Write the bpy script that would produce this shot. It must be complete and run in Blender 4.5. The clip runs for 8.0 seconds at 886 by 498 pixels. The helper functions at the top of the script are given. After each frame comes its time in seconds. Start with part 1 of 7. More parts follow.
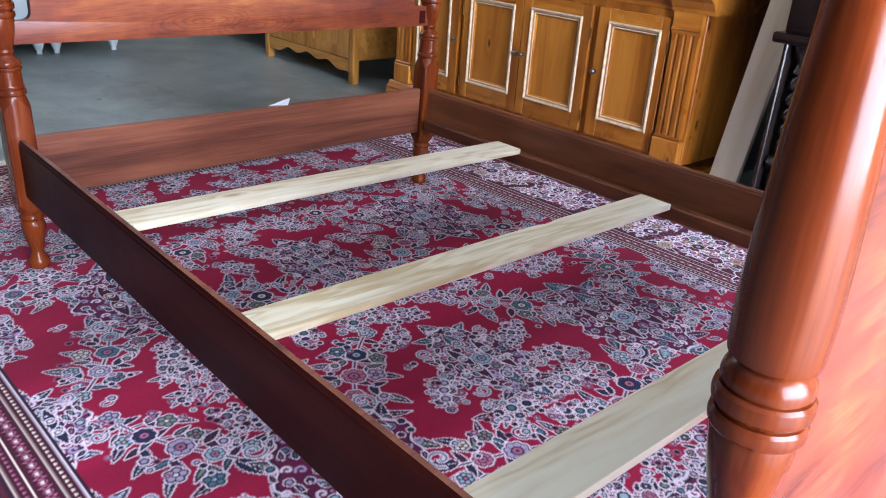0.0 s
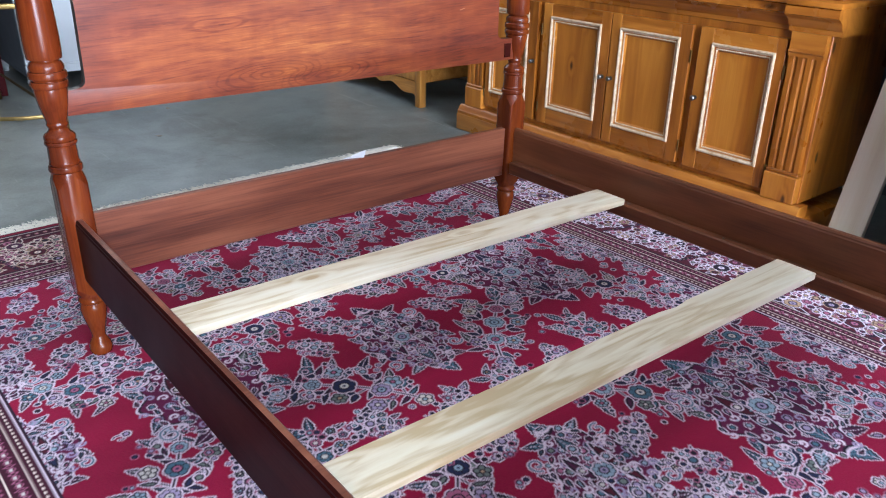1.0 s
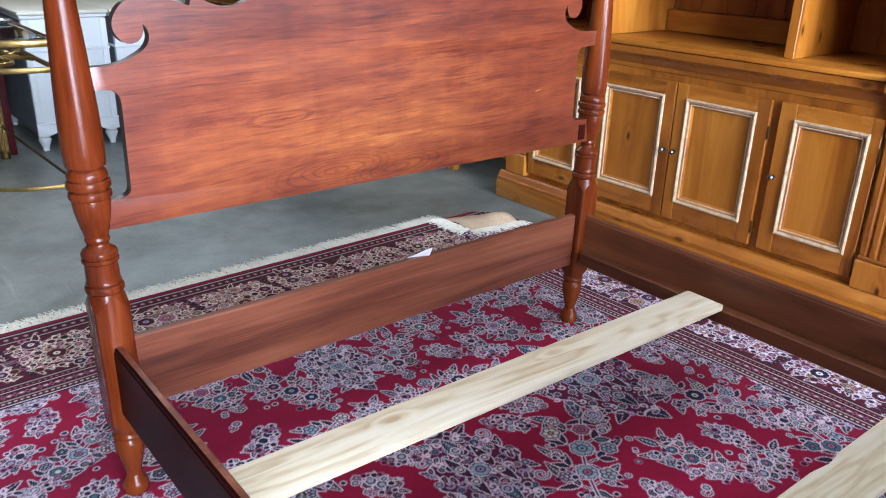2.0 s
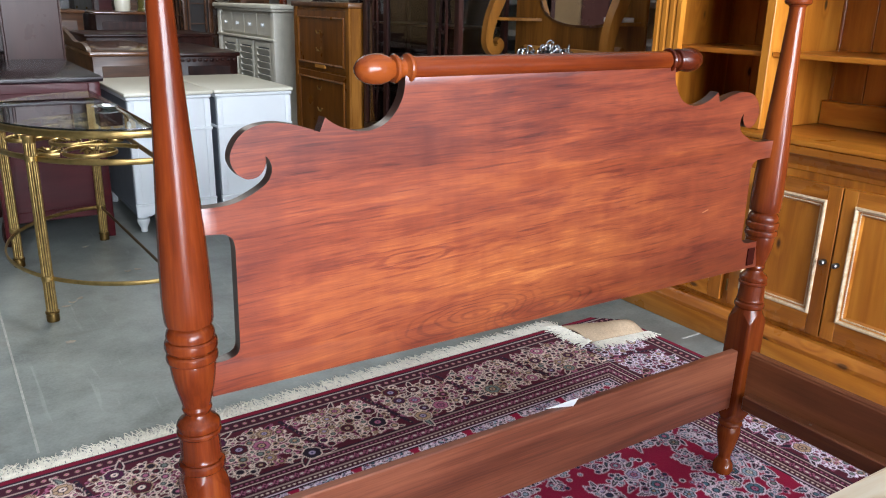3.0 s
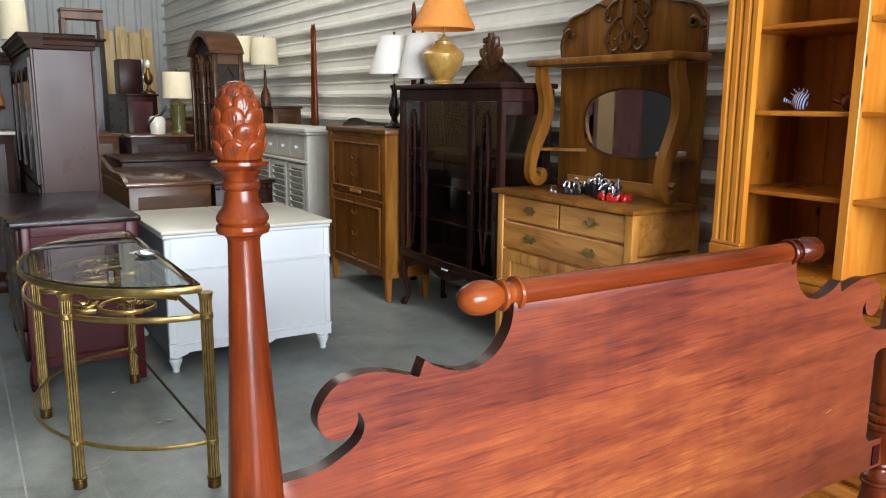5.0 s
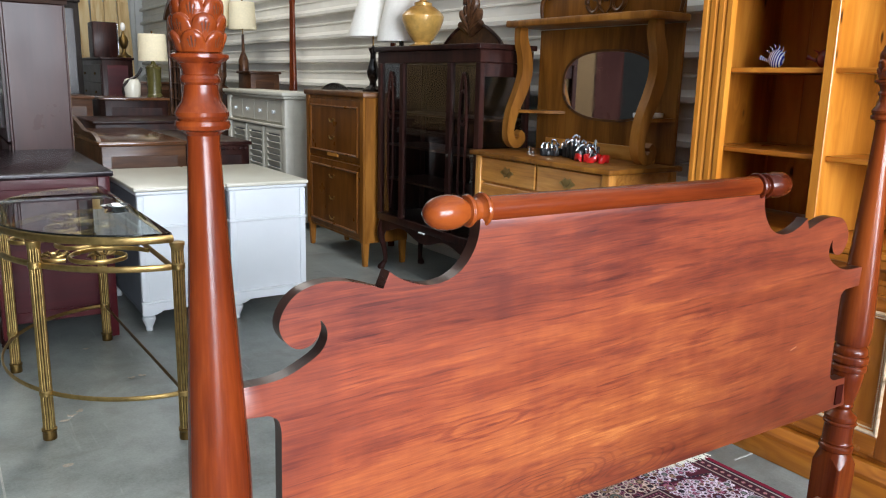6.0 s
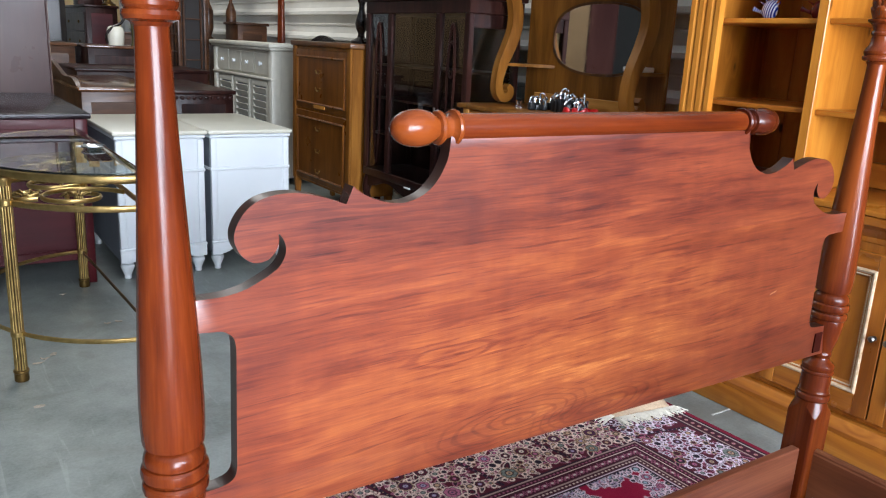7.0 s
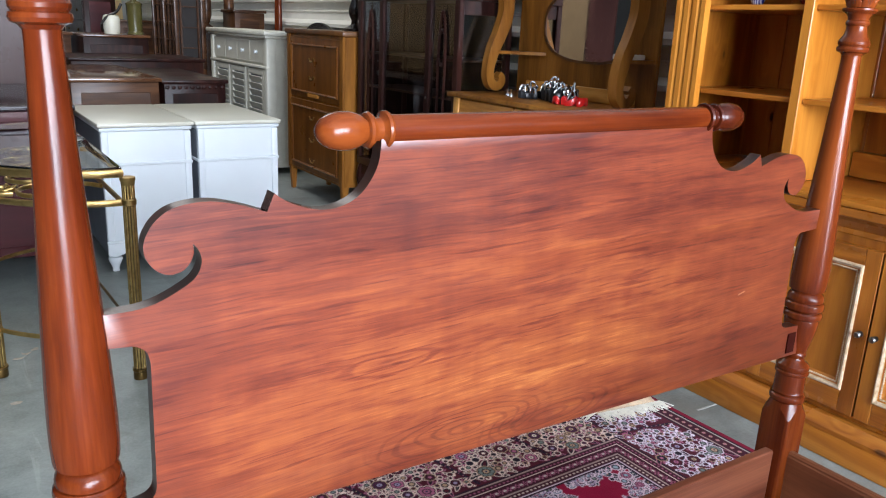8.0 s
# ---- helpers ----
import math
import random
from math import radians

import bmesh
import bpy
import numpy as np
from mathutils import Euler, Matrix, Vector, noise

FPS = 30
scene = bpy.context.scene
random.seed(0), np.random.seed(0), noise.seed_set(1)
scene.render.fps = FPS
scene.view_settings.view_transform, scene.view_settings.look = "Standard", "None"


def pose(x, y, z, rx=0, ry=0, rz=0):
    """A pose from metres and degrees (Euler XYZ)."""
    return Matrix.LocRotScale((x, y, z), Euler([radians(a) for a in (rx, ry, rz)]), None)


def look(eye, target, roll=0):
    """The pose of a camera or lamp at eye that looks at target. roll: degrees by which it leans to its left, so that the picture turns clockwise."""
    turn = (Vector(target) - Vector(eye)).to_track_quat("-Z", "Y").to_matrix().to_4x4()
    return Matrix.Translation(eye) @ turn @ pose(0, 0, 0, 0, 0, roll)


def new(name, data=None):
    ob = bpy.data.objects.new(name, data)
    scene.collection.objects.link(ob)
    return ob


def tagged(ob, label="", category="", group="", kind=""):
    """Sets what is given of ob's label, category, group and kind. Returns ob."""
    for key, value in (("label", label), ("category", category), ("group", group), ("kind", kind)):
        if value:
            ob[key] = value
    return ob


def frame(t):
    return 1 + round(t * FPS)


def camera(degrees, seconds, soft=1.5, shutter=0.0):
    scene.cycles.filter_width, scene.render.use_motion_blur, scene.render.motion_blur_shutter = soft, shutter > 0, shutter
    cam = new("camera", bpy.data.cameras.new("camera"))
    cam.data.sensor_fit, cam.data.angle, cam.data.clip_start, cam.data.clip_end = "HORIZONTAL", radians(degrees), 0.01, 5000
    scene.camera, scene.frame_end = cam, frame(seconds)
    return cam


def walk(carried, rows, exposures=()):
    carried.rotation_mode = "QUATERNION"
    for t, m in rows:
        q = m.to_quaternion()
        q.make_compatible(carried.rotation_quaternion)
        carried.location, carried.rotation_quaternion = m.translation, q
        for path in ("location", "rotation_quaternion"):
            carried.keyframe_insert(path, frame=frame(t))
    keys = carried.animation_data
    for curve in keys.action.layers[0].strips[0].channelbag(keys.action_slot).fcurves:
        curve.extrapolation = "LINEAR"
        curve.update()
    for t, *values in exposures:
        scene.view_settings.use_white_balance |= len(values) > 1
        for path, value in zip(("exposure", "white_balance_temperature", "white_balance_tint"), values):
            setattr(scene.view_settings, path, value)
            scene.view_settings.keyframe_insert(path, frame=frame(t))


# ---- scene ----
cam = camera(59.1, 8.0, soft=1.1)
PATH = [
    (0, (0.003, -0.008, 1.138), (1.262, 1.325, 0.338), 4.0),
    (0.5, (0.096, 0.185, 1.168), (1.294, 1.558, 0.343), 2.6),
    (1, (0.142, 0.362, 1.227), (1.293, 1.778, 0.409), 1.2),
    (1.2, (0.155, 0.444, 1.244), (1.303, 1.871, 0.441), 0.8),
    (2.3, (0.194, 0.926, 1.341), (1.369, 2.383, 0.637), 2.0),
    (2.5, (0.24, 1.017, 1.356), (1.365, 2.528, 0.684), 2.1),
    (3, (0.273, 1.205, 1.391), (1.321, 2.798, 0.787), 1.3),
    (3.5, (0.257, 1.358, 1.445), (1.294, 2.981, 0.909), 0.3),
    (4, (0.26, 1.455, 1.506), (1.295, 3.101, 1.037), 0.2),
    (4.5, (0.27, 1.503, 1.557), (1.298, 3.172, 1.162), 0.5),
    (4.7, (0.277, 1.512, 1.573), (1.308, 3.187, 1.206), 0.5),
    (5.8, (0.295, 1.497, 1.515), (1.356, 3.146, 1.119), 0.6),
    (6, (0.299, 1.49, 1.473), (1.373, 3.124, 1.05), 1.4),
    (6.5, (0.306, 1.481, 1.405), (1.394, 3.092, 0.934), 2.5),
    (7, (0.348, 1.498, 1.393), (1.435, 3.098, 0.887), 2.9),
    (7.5, (0.418, 1.499, 1.395), (1.495, 3.101, 0.869), 3.0),
    (8, (0.475, 1.482, 1.417), (1.537, 3.087, 0.874), 2.5),
]
walk(cam, [(t, look(eye, target, roll)) for t, eye, target, roll in PATH], [(0, 0.25, 5800, 10), (1.2, 0.33, 5800, 10), (2.3, 0.39, 6000, 10), (3, 0.43, 6380, 10), (4.5, 0.46, 6700, 10), (6.5, 0.48, 6320, 10), (7.5, 0.49, 6150, 10), (8, 0.48, 6150, 10)])

# ---- world and light ----
world = bpy.data.worlds.new("sky")
scene.world = world
world.use_nodes = True
wn = world.node_tree
sky = wn.nodes.new("ShaderNodeTexSky")
sky.sky_type, sky.sun_disc = "NISHITA", False
sky.sun_elevation, sky.sun_rotation = radians(50), radians(200)
wn.links.new(sky.outputs[0], wn.nodes["Background"].inputs[0])
wn.nodes["Background"].inputs[1].default_value = 0.15
sun = new("sun", bpy.data.lights.new("sun", "SUN"))
sun.data.energy, sun.data.angle, sun.data.color = 1.2, radians(12), (1.0, 0.96, 0.9)
sun.matrix_world = look((8, 12, 20), (0, 0, 0))
door_light = new("door_light", bpy.data.lights.new("door_light", "AREA"))
door_light.data.shape, door_light.data.size, door_light.data.size_y = "RECTANGLE", 4.2, 3.3
door_light.data.energy, door_light.data.color = 1300, (0.91, 0.97, 1.07)
door_light.matrix_world = look((0.85, -3.55, 1.80), (1.05, 4, 1.42))

roof_light = new("roof_light", bpy.data.lights.new("roof_light", "AREA"))
roof_light.data.shape, roof_light.data.size, roof_light.data.size_y = "RECTANGLE", 1.6, 5.5
roof_light.data.energy, roof_light.data.color = 86, (1.0, 0.94, 0.82)
roof_light.matrix_world = pose(1.8, 9.75, 4.59)

# ---- node helpers ----


def put(sock, v):
    if isinstance(v, bpy.types.NodeSocket):
        sock.id_data.links.new(v, sock)
    elif v is not None:
        sock.default_value = v


class Mat:
    """A small writer of node materials."""

    def __init__(self, name, rough=0.5, metal=0.0, spec=0.5, coat=0.0):
        self.m = bpy.data.materials.new(name)
        self.m.use_nodes = True
        self.t = self.m.node_tree
        self.b = self.t.nodes["Principled BSDF"]
        self.b.inputs["Roughness"].default_value = rough
        self.b.inputs["Metallic"].default_value = metal
        self.b.inputs["Specular IOR Level"].default_value = spec
        self.b.inputs["Coat Weight"].default_value = coat
        self.b.inputs["Coat Roughness"].default_value = 0.12
        self.obj = None

    def node(self, kind):
        return self.t.nodes.new("ShaderNode" + kind)

    def coords(self, scale=(1, 1, 1), turn=(0, 0, 0), vary=True):
        tc = self.node("TexCoord")
        mp = self.node("Mapping")
        put(mp.inputs["Vector"], tc.outputs["Object"])
        mp.inputs["Scale"].default_value = scale
        mp.inputs["Rotation"].default_value = [radians(a) for a in turn]
        if vary:
            info = self.node("ObjectInfo")
            put(mp.inputs["Location"], self.math("MULTIPLY", info.outputs["Random"], 37.0))
        return mp.outputs[0]

    def math(self, op, a, b=None, c=None, clamp=False):
        n = self.node("Math")
        n.operation, n.use_clamp = op, clamp
        for s, v in zip(n.inputs, (a, b, c)):
            put(s, v)
        return n.outputs[0]

    def noise(self, vec, scale, detail=4.0, rough=0.55, distort=0.0):
        n = self.node("TexNoise")
        put(n.inputs["Vector"], vec)
        for k, v in (("Scale", scale), ("Detail", detail), ("Roughness", rough), ("Distortion", distort)):
            n.inputs[k].default_value = v
        return n.outputs["Fac"]

    def vor(self, vec, scale, feature="F1", rand=1.0, dims="2D"):
        n = self.node("TexVoronoi")
        n.feature, n.voronoi_dimensions = feature, dims
        put(n.inputs["Vector"], vec)
        n.inputs["Scale"].default_value = scale
        n.inputs["Randomness"].default_value = rand
        return n.outputs

    def ramp(self, fac, *stops, kind="LINEAR"):
        n = self.node("ValToRGB")
        n.color_ramp.interpolation = kind
        put(n.inputs[0], fac)
        els = n.color_ramp.elements
        while len(els) < len(stops):
            els.new(0.5)
        for e, (p, c) in zip(els, stops):
            e.position = p
            e.color = (*c, 1) if len(c) == 3 else c
        return n.outputs[0]

    def step(self, fac, lo, hi):
        n = self.node("MapRange")
        n.interpolation_type = "SMOOTHSTEP"
        put(n.inputs[0], fac)
        n.inputs[1].default_value, n.inputs[2].default_value = lo, hi
        return n.outputs[0]

    def mix(self, fac, a, b, blend="MIX"):
        n = self.node("Mix")
        n.data_type, n.blend_type = "RGBA", blend
        put(n.inputs[0], fac)
        for s, v in ((n.inputs[6], a), (n.inputs[7], b)):
            put(s, (*v, 1) if isinstance(v, tuple) and len(v) == 3 else v)
        return n.outputs[2]

    def sep(self, vec):
        n = self.node("SeparateXYZ")
        put(n.inputs[0], vec)
        return n.outputs

    def color(self, c):
        put(self.b.inputs["Base Color"], (*c, 1) if isinstance(c, tuple) else c)
        return self

    def rough(self, r):
        put(self.b.inputs["Roughness"], r)
        return self

    def bump(self, h, dist=0.002, strength=0.6):
        n = self.node("Bump")
        n.inputs["Strength"].default_value, n.inputs["Distance"].default_value = strength, dist
        put(n.inputs["Height"], h)
        put(self.b.inputs["Normal"], n.outputs[0])
        return self


def wood(name, dark, mid, light, along="x", fig=1.6, rough=0.3, coat=0.25, streak=1.0, knots=0.0, ring=0.35, blotch=0.5, spec=0.4, lines=62.0, knot_tone=(0.07, 0.02, 0.006), k=0.13):
    """Stained timber: broad figure, growth lines and fine pores along one axis."""
    m = Mat(name, rough=rough, coat=coat, spec=spec)
    stretch = {"x": (k, 1, 1), "y": (1, k, 1), "z": (1, 1, k)}[along]
    fine = {"x": (0.02, 1, 1), "y": (1, 0.02, 1), "z": (1, 1, 0.02)}[along]
    v = m.coords(stretch)
    f = m.coords(fine)
    n1 = m.noise(v, fig * 2.2, 3, 0.5, 0.8)
    flow = n1
    if knots:
        vk = m.coords({"x": (0.45, 1, 1), "y": (1, 0.45, 1), "z": (1, 1, 0.45)}[along])
        kd = m.vor(vk, 8.0, dims="3D")["Distance"]
        flow = m.math("ADD", n1, m.math("MULTIPLY", m.step(kd, 0.30, 0.0), 0.14))
    rings = m.math("SINE", m.math("MULTIPLY", flow, lines))
    rings = m.math("MULTIPLY_ADD", rings, 0.5, 0.5)
    n2 = m.noise(v, fig * 6.0, 5, 0.6, 0.4)
    pores = m.noise(f, 190.0, 3, 0.6)
    fac = m.math("ADD", m.math("MULTIPLY", n1, blotch), m.math("MULTIPLY", n2, 1.0 - blotch))
    fac = m.step(fac, 0.32, 0.68)
    fac = m.math("ADD", fac, m.math("MULTIPLY", m.math("SUBTRACT", rings, 0.5), ring))
    fac = m.math("ADD", fac, m.math("MULTIPLY", m.math("SUBTRACT", pores, 0.5), streak), clamp=True)
    col = m.ramp(fac, (0.0, dark), (0.5, mid), (1.0, light))
    if knots:
        col = m.mix(m.math("MULTIPLY", m.step(kd, 0.115, 0.045), knots), col, knot_tone)
    m.color(col)
    smear = m.noise(m.coords((1, 1, 1)), 5.0, 4)
    m.rough(m.math("MULTIPLY_ADD", smear, 0.18, rough - 0.09))
    m.bump(pores, 0.0006, 0.25)
    return m.m


def plain(name, c, rough=0.5, metal=0.0, var=0.12, scale=14.0, coat=0.0, bump=0.0):
    m = Mat(name, rough=rough, metal=metal, coat=coat)
    v = m.coords()
    n = m.math("ADD", m.math("MULTIPLY", m.noise(v, scale, 6), 0.6), m.math("MULTIPLY", m.noise(v, scale * 0.15, 3), 0.4))
    lo = tuple(x * (1 - var * 2) for x in c)
    hi = tuple(min(1.0, x * (1 + var * 1.6)) for x in c)
    m.color(m.ramp(n, (0.3, lo), (0.7, hi)))
    m.rough(m.math("MULTIPLY_ADD", n, 0.25, rough - 0.12))
    if bump:
        m.bump(m.noise(v, scale * 6, 4), bump, 0.5)
    return m.m


# ---- materials ----
CHERRY_Z = wood("cherry_turned", (0.040, 0.0056, 0.0018), (0.110, 0.0182, 0.0038), (0.190, 0.0410, 0.0074), "z", 2.0, 0.22, 0.05, 0.5, ring=0.16, spec=0.24)
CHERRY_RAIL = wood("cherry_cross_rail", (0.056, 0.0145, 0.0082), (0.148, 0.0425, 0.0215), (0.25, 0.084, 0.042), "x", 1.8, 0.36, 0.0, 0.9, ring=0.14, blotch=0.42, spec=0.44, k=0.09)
# shaded and lit tones of one rail wood; the light is in the colour
CHERRY_SHADED = wood("cherry_rail_shaded", (0.011, 0.0020, 0.0018), (0.026, 0.0042, 0.0034), (0.044, 0.0090, 0.0060), "y", 1.6, 0.34, 0.0, 0.4, ring=0.16, spec=0.045)
CHERRY_LIT = wood("cherry_rail_lit", (0.085, 0.0260, 0.0105), (0.178, 0.0585, 0.0235), (0.260, 0.0970, 0.0410), "y", 1.6, 0.38, 0.0, 0.5, ring=0.16, spec=0.32)
# near-black tone that puts shade on sawn edges and in carved cuts
CHERRY_CUT_SHADE = wood("cherry_cut_shade", (0.014, 0.0045, 0.003), (0.028, 0.0085, 0.005), (0.045, 0.015, 0.008), "x", 2.0, 0.30, 0.0, 0.4, spec=0.42)


def cherry_panel():
    """Wide flat-sawn cherry: smoky streaks, orange flecks and a nest of cathedral rings low in the board."""
    m = Mat("cherry_panel", rough=0.4, coat=0.0, spec=0.58)
    v = m.coords(vary=False)
    x, y, z = m.sep(v)[:3]
    bend = m.noise(m.coords((0.8, 1, 1.5), vary=False), 2.4, 3, 0.5)
    zz = m.math("ADD", m.math("ADD", z, m.math("MULTIPLY", bend, 0.035)), m.math("MULTIPLY", x, -0.035))

    def along(k, shift=0.0):
        c = m.node("CombineXYZ")
        put(c.inputs[0], m.math("MULTIPLY", x, k)), put(c.inputs[1], shift), put(c.inputs[2], zz)
        return c.outputs[0]

    def centred(n, k):
        return m.math("MULTIPLY", m.math("SUBTRACT", n, 0.5), k)

    zones = m.noise(along(0.26), 6.5, 3, 0.55, 0.1)
    bands = m.noise(along(0.105, 2.0), 30.0, 4, 0.55, 0.15)
    flecks = m.noise(along(0.14, 5.0), 70.0, 3, 0.55, 0.1)
    fine = m.noise(along(0.035), 230.0, 4, 0.65)
    cross = m.noise(m.coords((1.0, 1, 0.22), vary=False), 24.0, 3, 0.5)
    # nested growth rings: long ovals low in the board that run out into level lines
    wob = m.math("MULTIPLY", m.math("SUBTRACT", m.noise(m.coords((0.7, 1, 1.8), vary=False), 7.0, 2, 0.5), 0.5), 0.040)
    rings = None
    for cx0, cz0, ex, size, freq in ((1.20, 0.744, 0.26, 0.062, 780.0), (1.40, 0.722, 0.22, 0.050, 780.0), (1.06, 0.898, 0.20, 0.030, 420.0)):
        dx = m.math("MULTIPLY", m.math("SUBTRACT", x, cx0), ex)
        dz = m.math("SUBTRACT", z, m.math("MULTIPLY_ADD", m.math("SUBTRACT", x, cx0), 0.04, cz0))
        r = m.math("SQRT", m.math("ADD", m.math("MULTIPLY", dx, dx), m.math("MULTIPLY", dz, dz)))
        line = m.step(m.math("SINE", m.math("MULTIPLY", m.math("ADD", r, wob), freq)), 0.30, 1.0)
        line = m.math("MULTIPLY", line, m.step(r, size, size * 0.55))
        rings = line if rings is None else m.math("MAXIMUM", rings, line)
    gx = m.math("MULTIPLY", m.math("SUBTRACT", x, 1.25), 0.36)
    gz = m.math("ADD", m.math("SUBTRACT", z, 0.80), m.math("MULTIPLY", m.math("SUBTRACT", x, 1.25), -0.12))
    heart = m.step(m.math("ADD", m.math("SQRT", m.math("ADD", m.math("MULTIPLY", gx, gx), m.math("MULTIPLY", gz, gz))), wob), 0.26, 0.03)
    fac = m.math("ADD", 0.60, m.math("ADD", centred(zones, 0.80), centred(bands, 0.50)))
    fac = m.math("ADD", fac, m.math("ADD", centred(flecks, 0.42), centred(fine, 0.66)))
    fac = m.math("ADD", fac, m.math("ADD", centred(cross, 0.22), m.math("MULTIPLY", heart, 0.19)))
    smoke = m.step(m.noise(along(0.19, 9.0), 17.0, 5, 0.62, 0.2), 0.50, 0.72)
    fac = m.math("SUBTRACT", fac, m.math("MULTIPLY", smoke, 0.23))
    # darker towards the top and the left end; short dark pores run with the grain
    upper = m.step(m.math("ADD", z, m.math("MULTIPLY", m.math("SUBTRACT", bend, 0.5), 0.10)), 1.02, 1.13)
    pores = m.step(m.noise(along(0.045, 3.0), 120.0, 3, 0.6, 0.1), 0.56, 0.66)
    fac = m.math("SUBTRACT", fac, m.math("ADD", m.math("MULTIPLY", m.math("MAXIMUM", upper, m.step(x, 0.88, 0.66)), 0.16), m.math("MULTIPLY", pores, 0.18)))
    fac = m.math("SUBTRACT", fac, m.math("MULTIPLY", rings, 0.17), clamp=True)
    col = m.ramp(fac, (0.0, (0.036, 0.0078, 0.0066)), (0.30, (0.094, 0.0180, 0.0105)), (0.60, (0.182, 0.0390, 0.0160)), (0.85, (0.288, 0.0770, 0.0230)), (1.0, (0.40, 0.130, 0.036)))
    # a short pale scratch
    sx = m.math("ABSOLUTE", m.math("SUBTRACT", x, 1.930))
    sz = m.math("ABSOLUTE", m.math("SUBTRACT", m.math("ADD", z, m.math("MULTIPLY", x, -0.25)), 0.884 - 0.25 * 1.930))
    mark = m.math("MULTIPLY", m.step(sx, 0.014, 0.008), m.step(sz, 0.0022, 0.0012))
    m.color(m.mix(m.math("MULTIPLY", mark, 0.55), col, (0.50, 0.25, 0.13)))
    m.rough(m.math("MULTIPLY_ADD", bands, 0.12, 0.24))
    m.bump(fine, 0.0004, 0.2)
    return m.m


CHERRY_PANEL = cherry_panel()
PINE_Z = wood("honey_pine_upright", (0.265, 0.074, 0.0075), (0.425, 0.145, 0.0150), (0.56, 0.225, 0.031), "z", 1.3, 0.32, 0.08, 0.30, knots=1.0, ring=0.22, knot_tone=(0.050, 0.014, 0.004))
PINE_Y = wood("honey_pine_level", (0.265, 0.074, 0.0075), (0.400, 0.132, 0.0135), (0.54, 0.210, 0.028), "y", 1.3, 0.30, 0.10, 0.35, knots=0.9, ring=0.30, knot_tone=(0.050, 0.014, 0.004))
PINE_FRAME = wood("brown_pine_upright", (0.205, 0.058, 0.0062), (0.385, 0.124, 0.0132), (0.51, 0.190, 0.0250), "z", 1.4, 0.30, 0.10, 0.40, knots=1.0, ring=0.30, knot_tone=(0.045, 0.012, 0.004))
PINE_FRAME_Y = wood("brown_pine_level", (0.205, 0.058, 0.0062), (0.385, 0.124, 0.0132), (0.51, 0.190, 0.0250), "y", 1.4, 0.28, 0.12, 0.40, knots=0.9, ring=0.30, knot_tone=(0.045, 0.012, 0.004))
PINE_RAW = wood("raw_pine", (0.60, 0.45, 0.255), (0.79, 0.68, 0.485), (0.86, 0.78, 0.61), "x", 3.6, 0.62, 0.0, 0.40, ring=0.42, knots=0.8, spec=0.2, blotch=0.50, lines=60.0, knot_tone=(0.52, 0.33, 0.15), k=0.13)
PINE_RAW_Z = wood("raw_pine_upright", (0.60, 0.46, 0.28), (0.78, 0.67, 0.48), (0.86, 0.78, 0.62), "z", 1.2, 0.62, 0.0, 0.4, ring=0.3)
PLANK = wood("warm_pine_plank", (0.52, 0.31, 0.11), (0.74, 0.52, 0.24), (0.84, 0.66, 0.36), "z", 1.2, 0.6, 0.0, 0.4, ring=0.3)
OAK_Z = wood("golden_oak_upright", (0.35, 0.130, 0.021), (0.54, 0.235, 0.044), (0.66, 0.325, 0.078), "z", 2.4, 0.36, 0.15, 0.6, ring=0.25)
OAK_Y = wood("golden_oak_level", (0.35, 0.130, 0.021), (0.54, 0.235, 0.044), (0.66, 0.325, 0.078), "y", 2.4, 0.36, 0.15, 0.6, ring=0.25)
OAK_MID = wood("dark_golden_oak", (0.135, 0.046, 0.0058), (0.230, 0.086, 0.0115), (0.32, 0.130, 0.0210), "z", 2.0, 0.40, 0.1, 0.5, ring=0.18, spec=0.22)
CORNICE = wood("dull_dark_walnut", (0.020, 0.010, 0.007), (0.040, 0.020, 0.013), (0.065, 0.034, 0.022), "x", 2.0, 0.6, 0.0, 0.5, spec=0.1)
CHERRY_FIN = wood("cherry_carved", (0.080, 0.0125, 0.0028), (0.180, 0.036, 0.0060), (0.27, 0.068, 0.0110), "z", 2.0, 0.24, 0.06, 0.4, ring=0.10, spec=0.24)
CARVED = wood("dark_carved_oak", (0.045, 0.016, 0.004), (0.085, 0.032, 0.008), (0.14, 0.056, 0.014), "z", 2.2, 0.34, 0.1, 0.6, spec=0.3)
BROWN_OAK = wood("brown_oak", (0.060, 0.021, 0.005), (0.105, 0.039, 0.009), (0.155, 0.062, 0.016), "z", 2.2, 0.36, 0.15, 0.45, ring=0.2)
FALL_OAK = wood("fall_front_oak", (0.088, 0.028, 0.0048), (0.150, 0.051, 0.0082), (0.210, 0.078, 0.0135), "z", 2.0, 0.30, 0.1, 0.4, ring=0.15, spec=0.3)
WALNUT = wood("walnut", (0.032, 0.013, 0.006), (0.065, 0.027, 0.012), (0.110, 0.048, 0.021), "x", 2.0, 0.34, 0.05, 0.6, spec=0.3)
WALNUT_TOP = wood("polished_walnut", (0.045, 0.017, 0.007), (0.085, 0.033, 0.013), (0.135, 0.056, 0.022), "x", 2.0, 0.16, 0.2, 0.6, spec=0.5)
MAHOG = wood("dark_mahogany", (0.010, 0.0032, 0.0028), (0.021, 0.0070, 0.0055), (0.038, 0.0130, 0.0095), "z", 2.0, 0.32, 0.0, 0.5, spec=0.16)
MAHOG_RED = wood("burgundy_mahogany", (0.036, 0.004, 0.0065), (0.056, 0.007, 0.0098), (0.080, 0.012, 0.0125), "x", 1.4, 0.33, 0.0, 0.3, ring=0.1, spec=0.22)
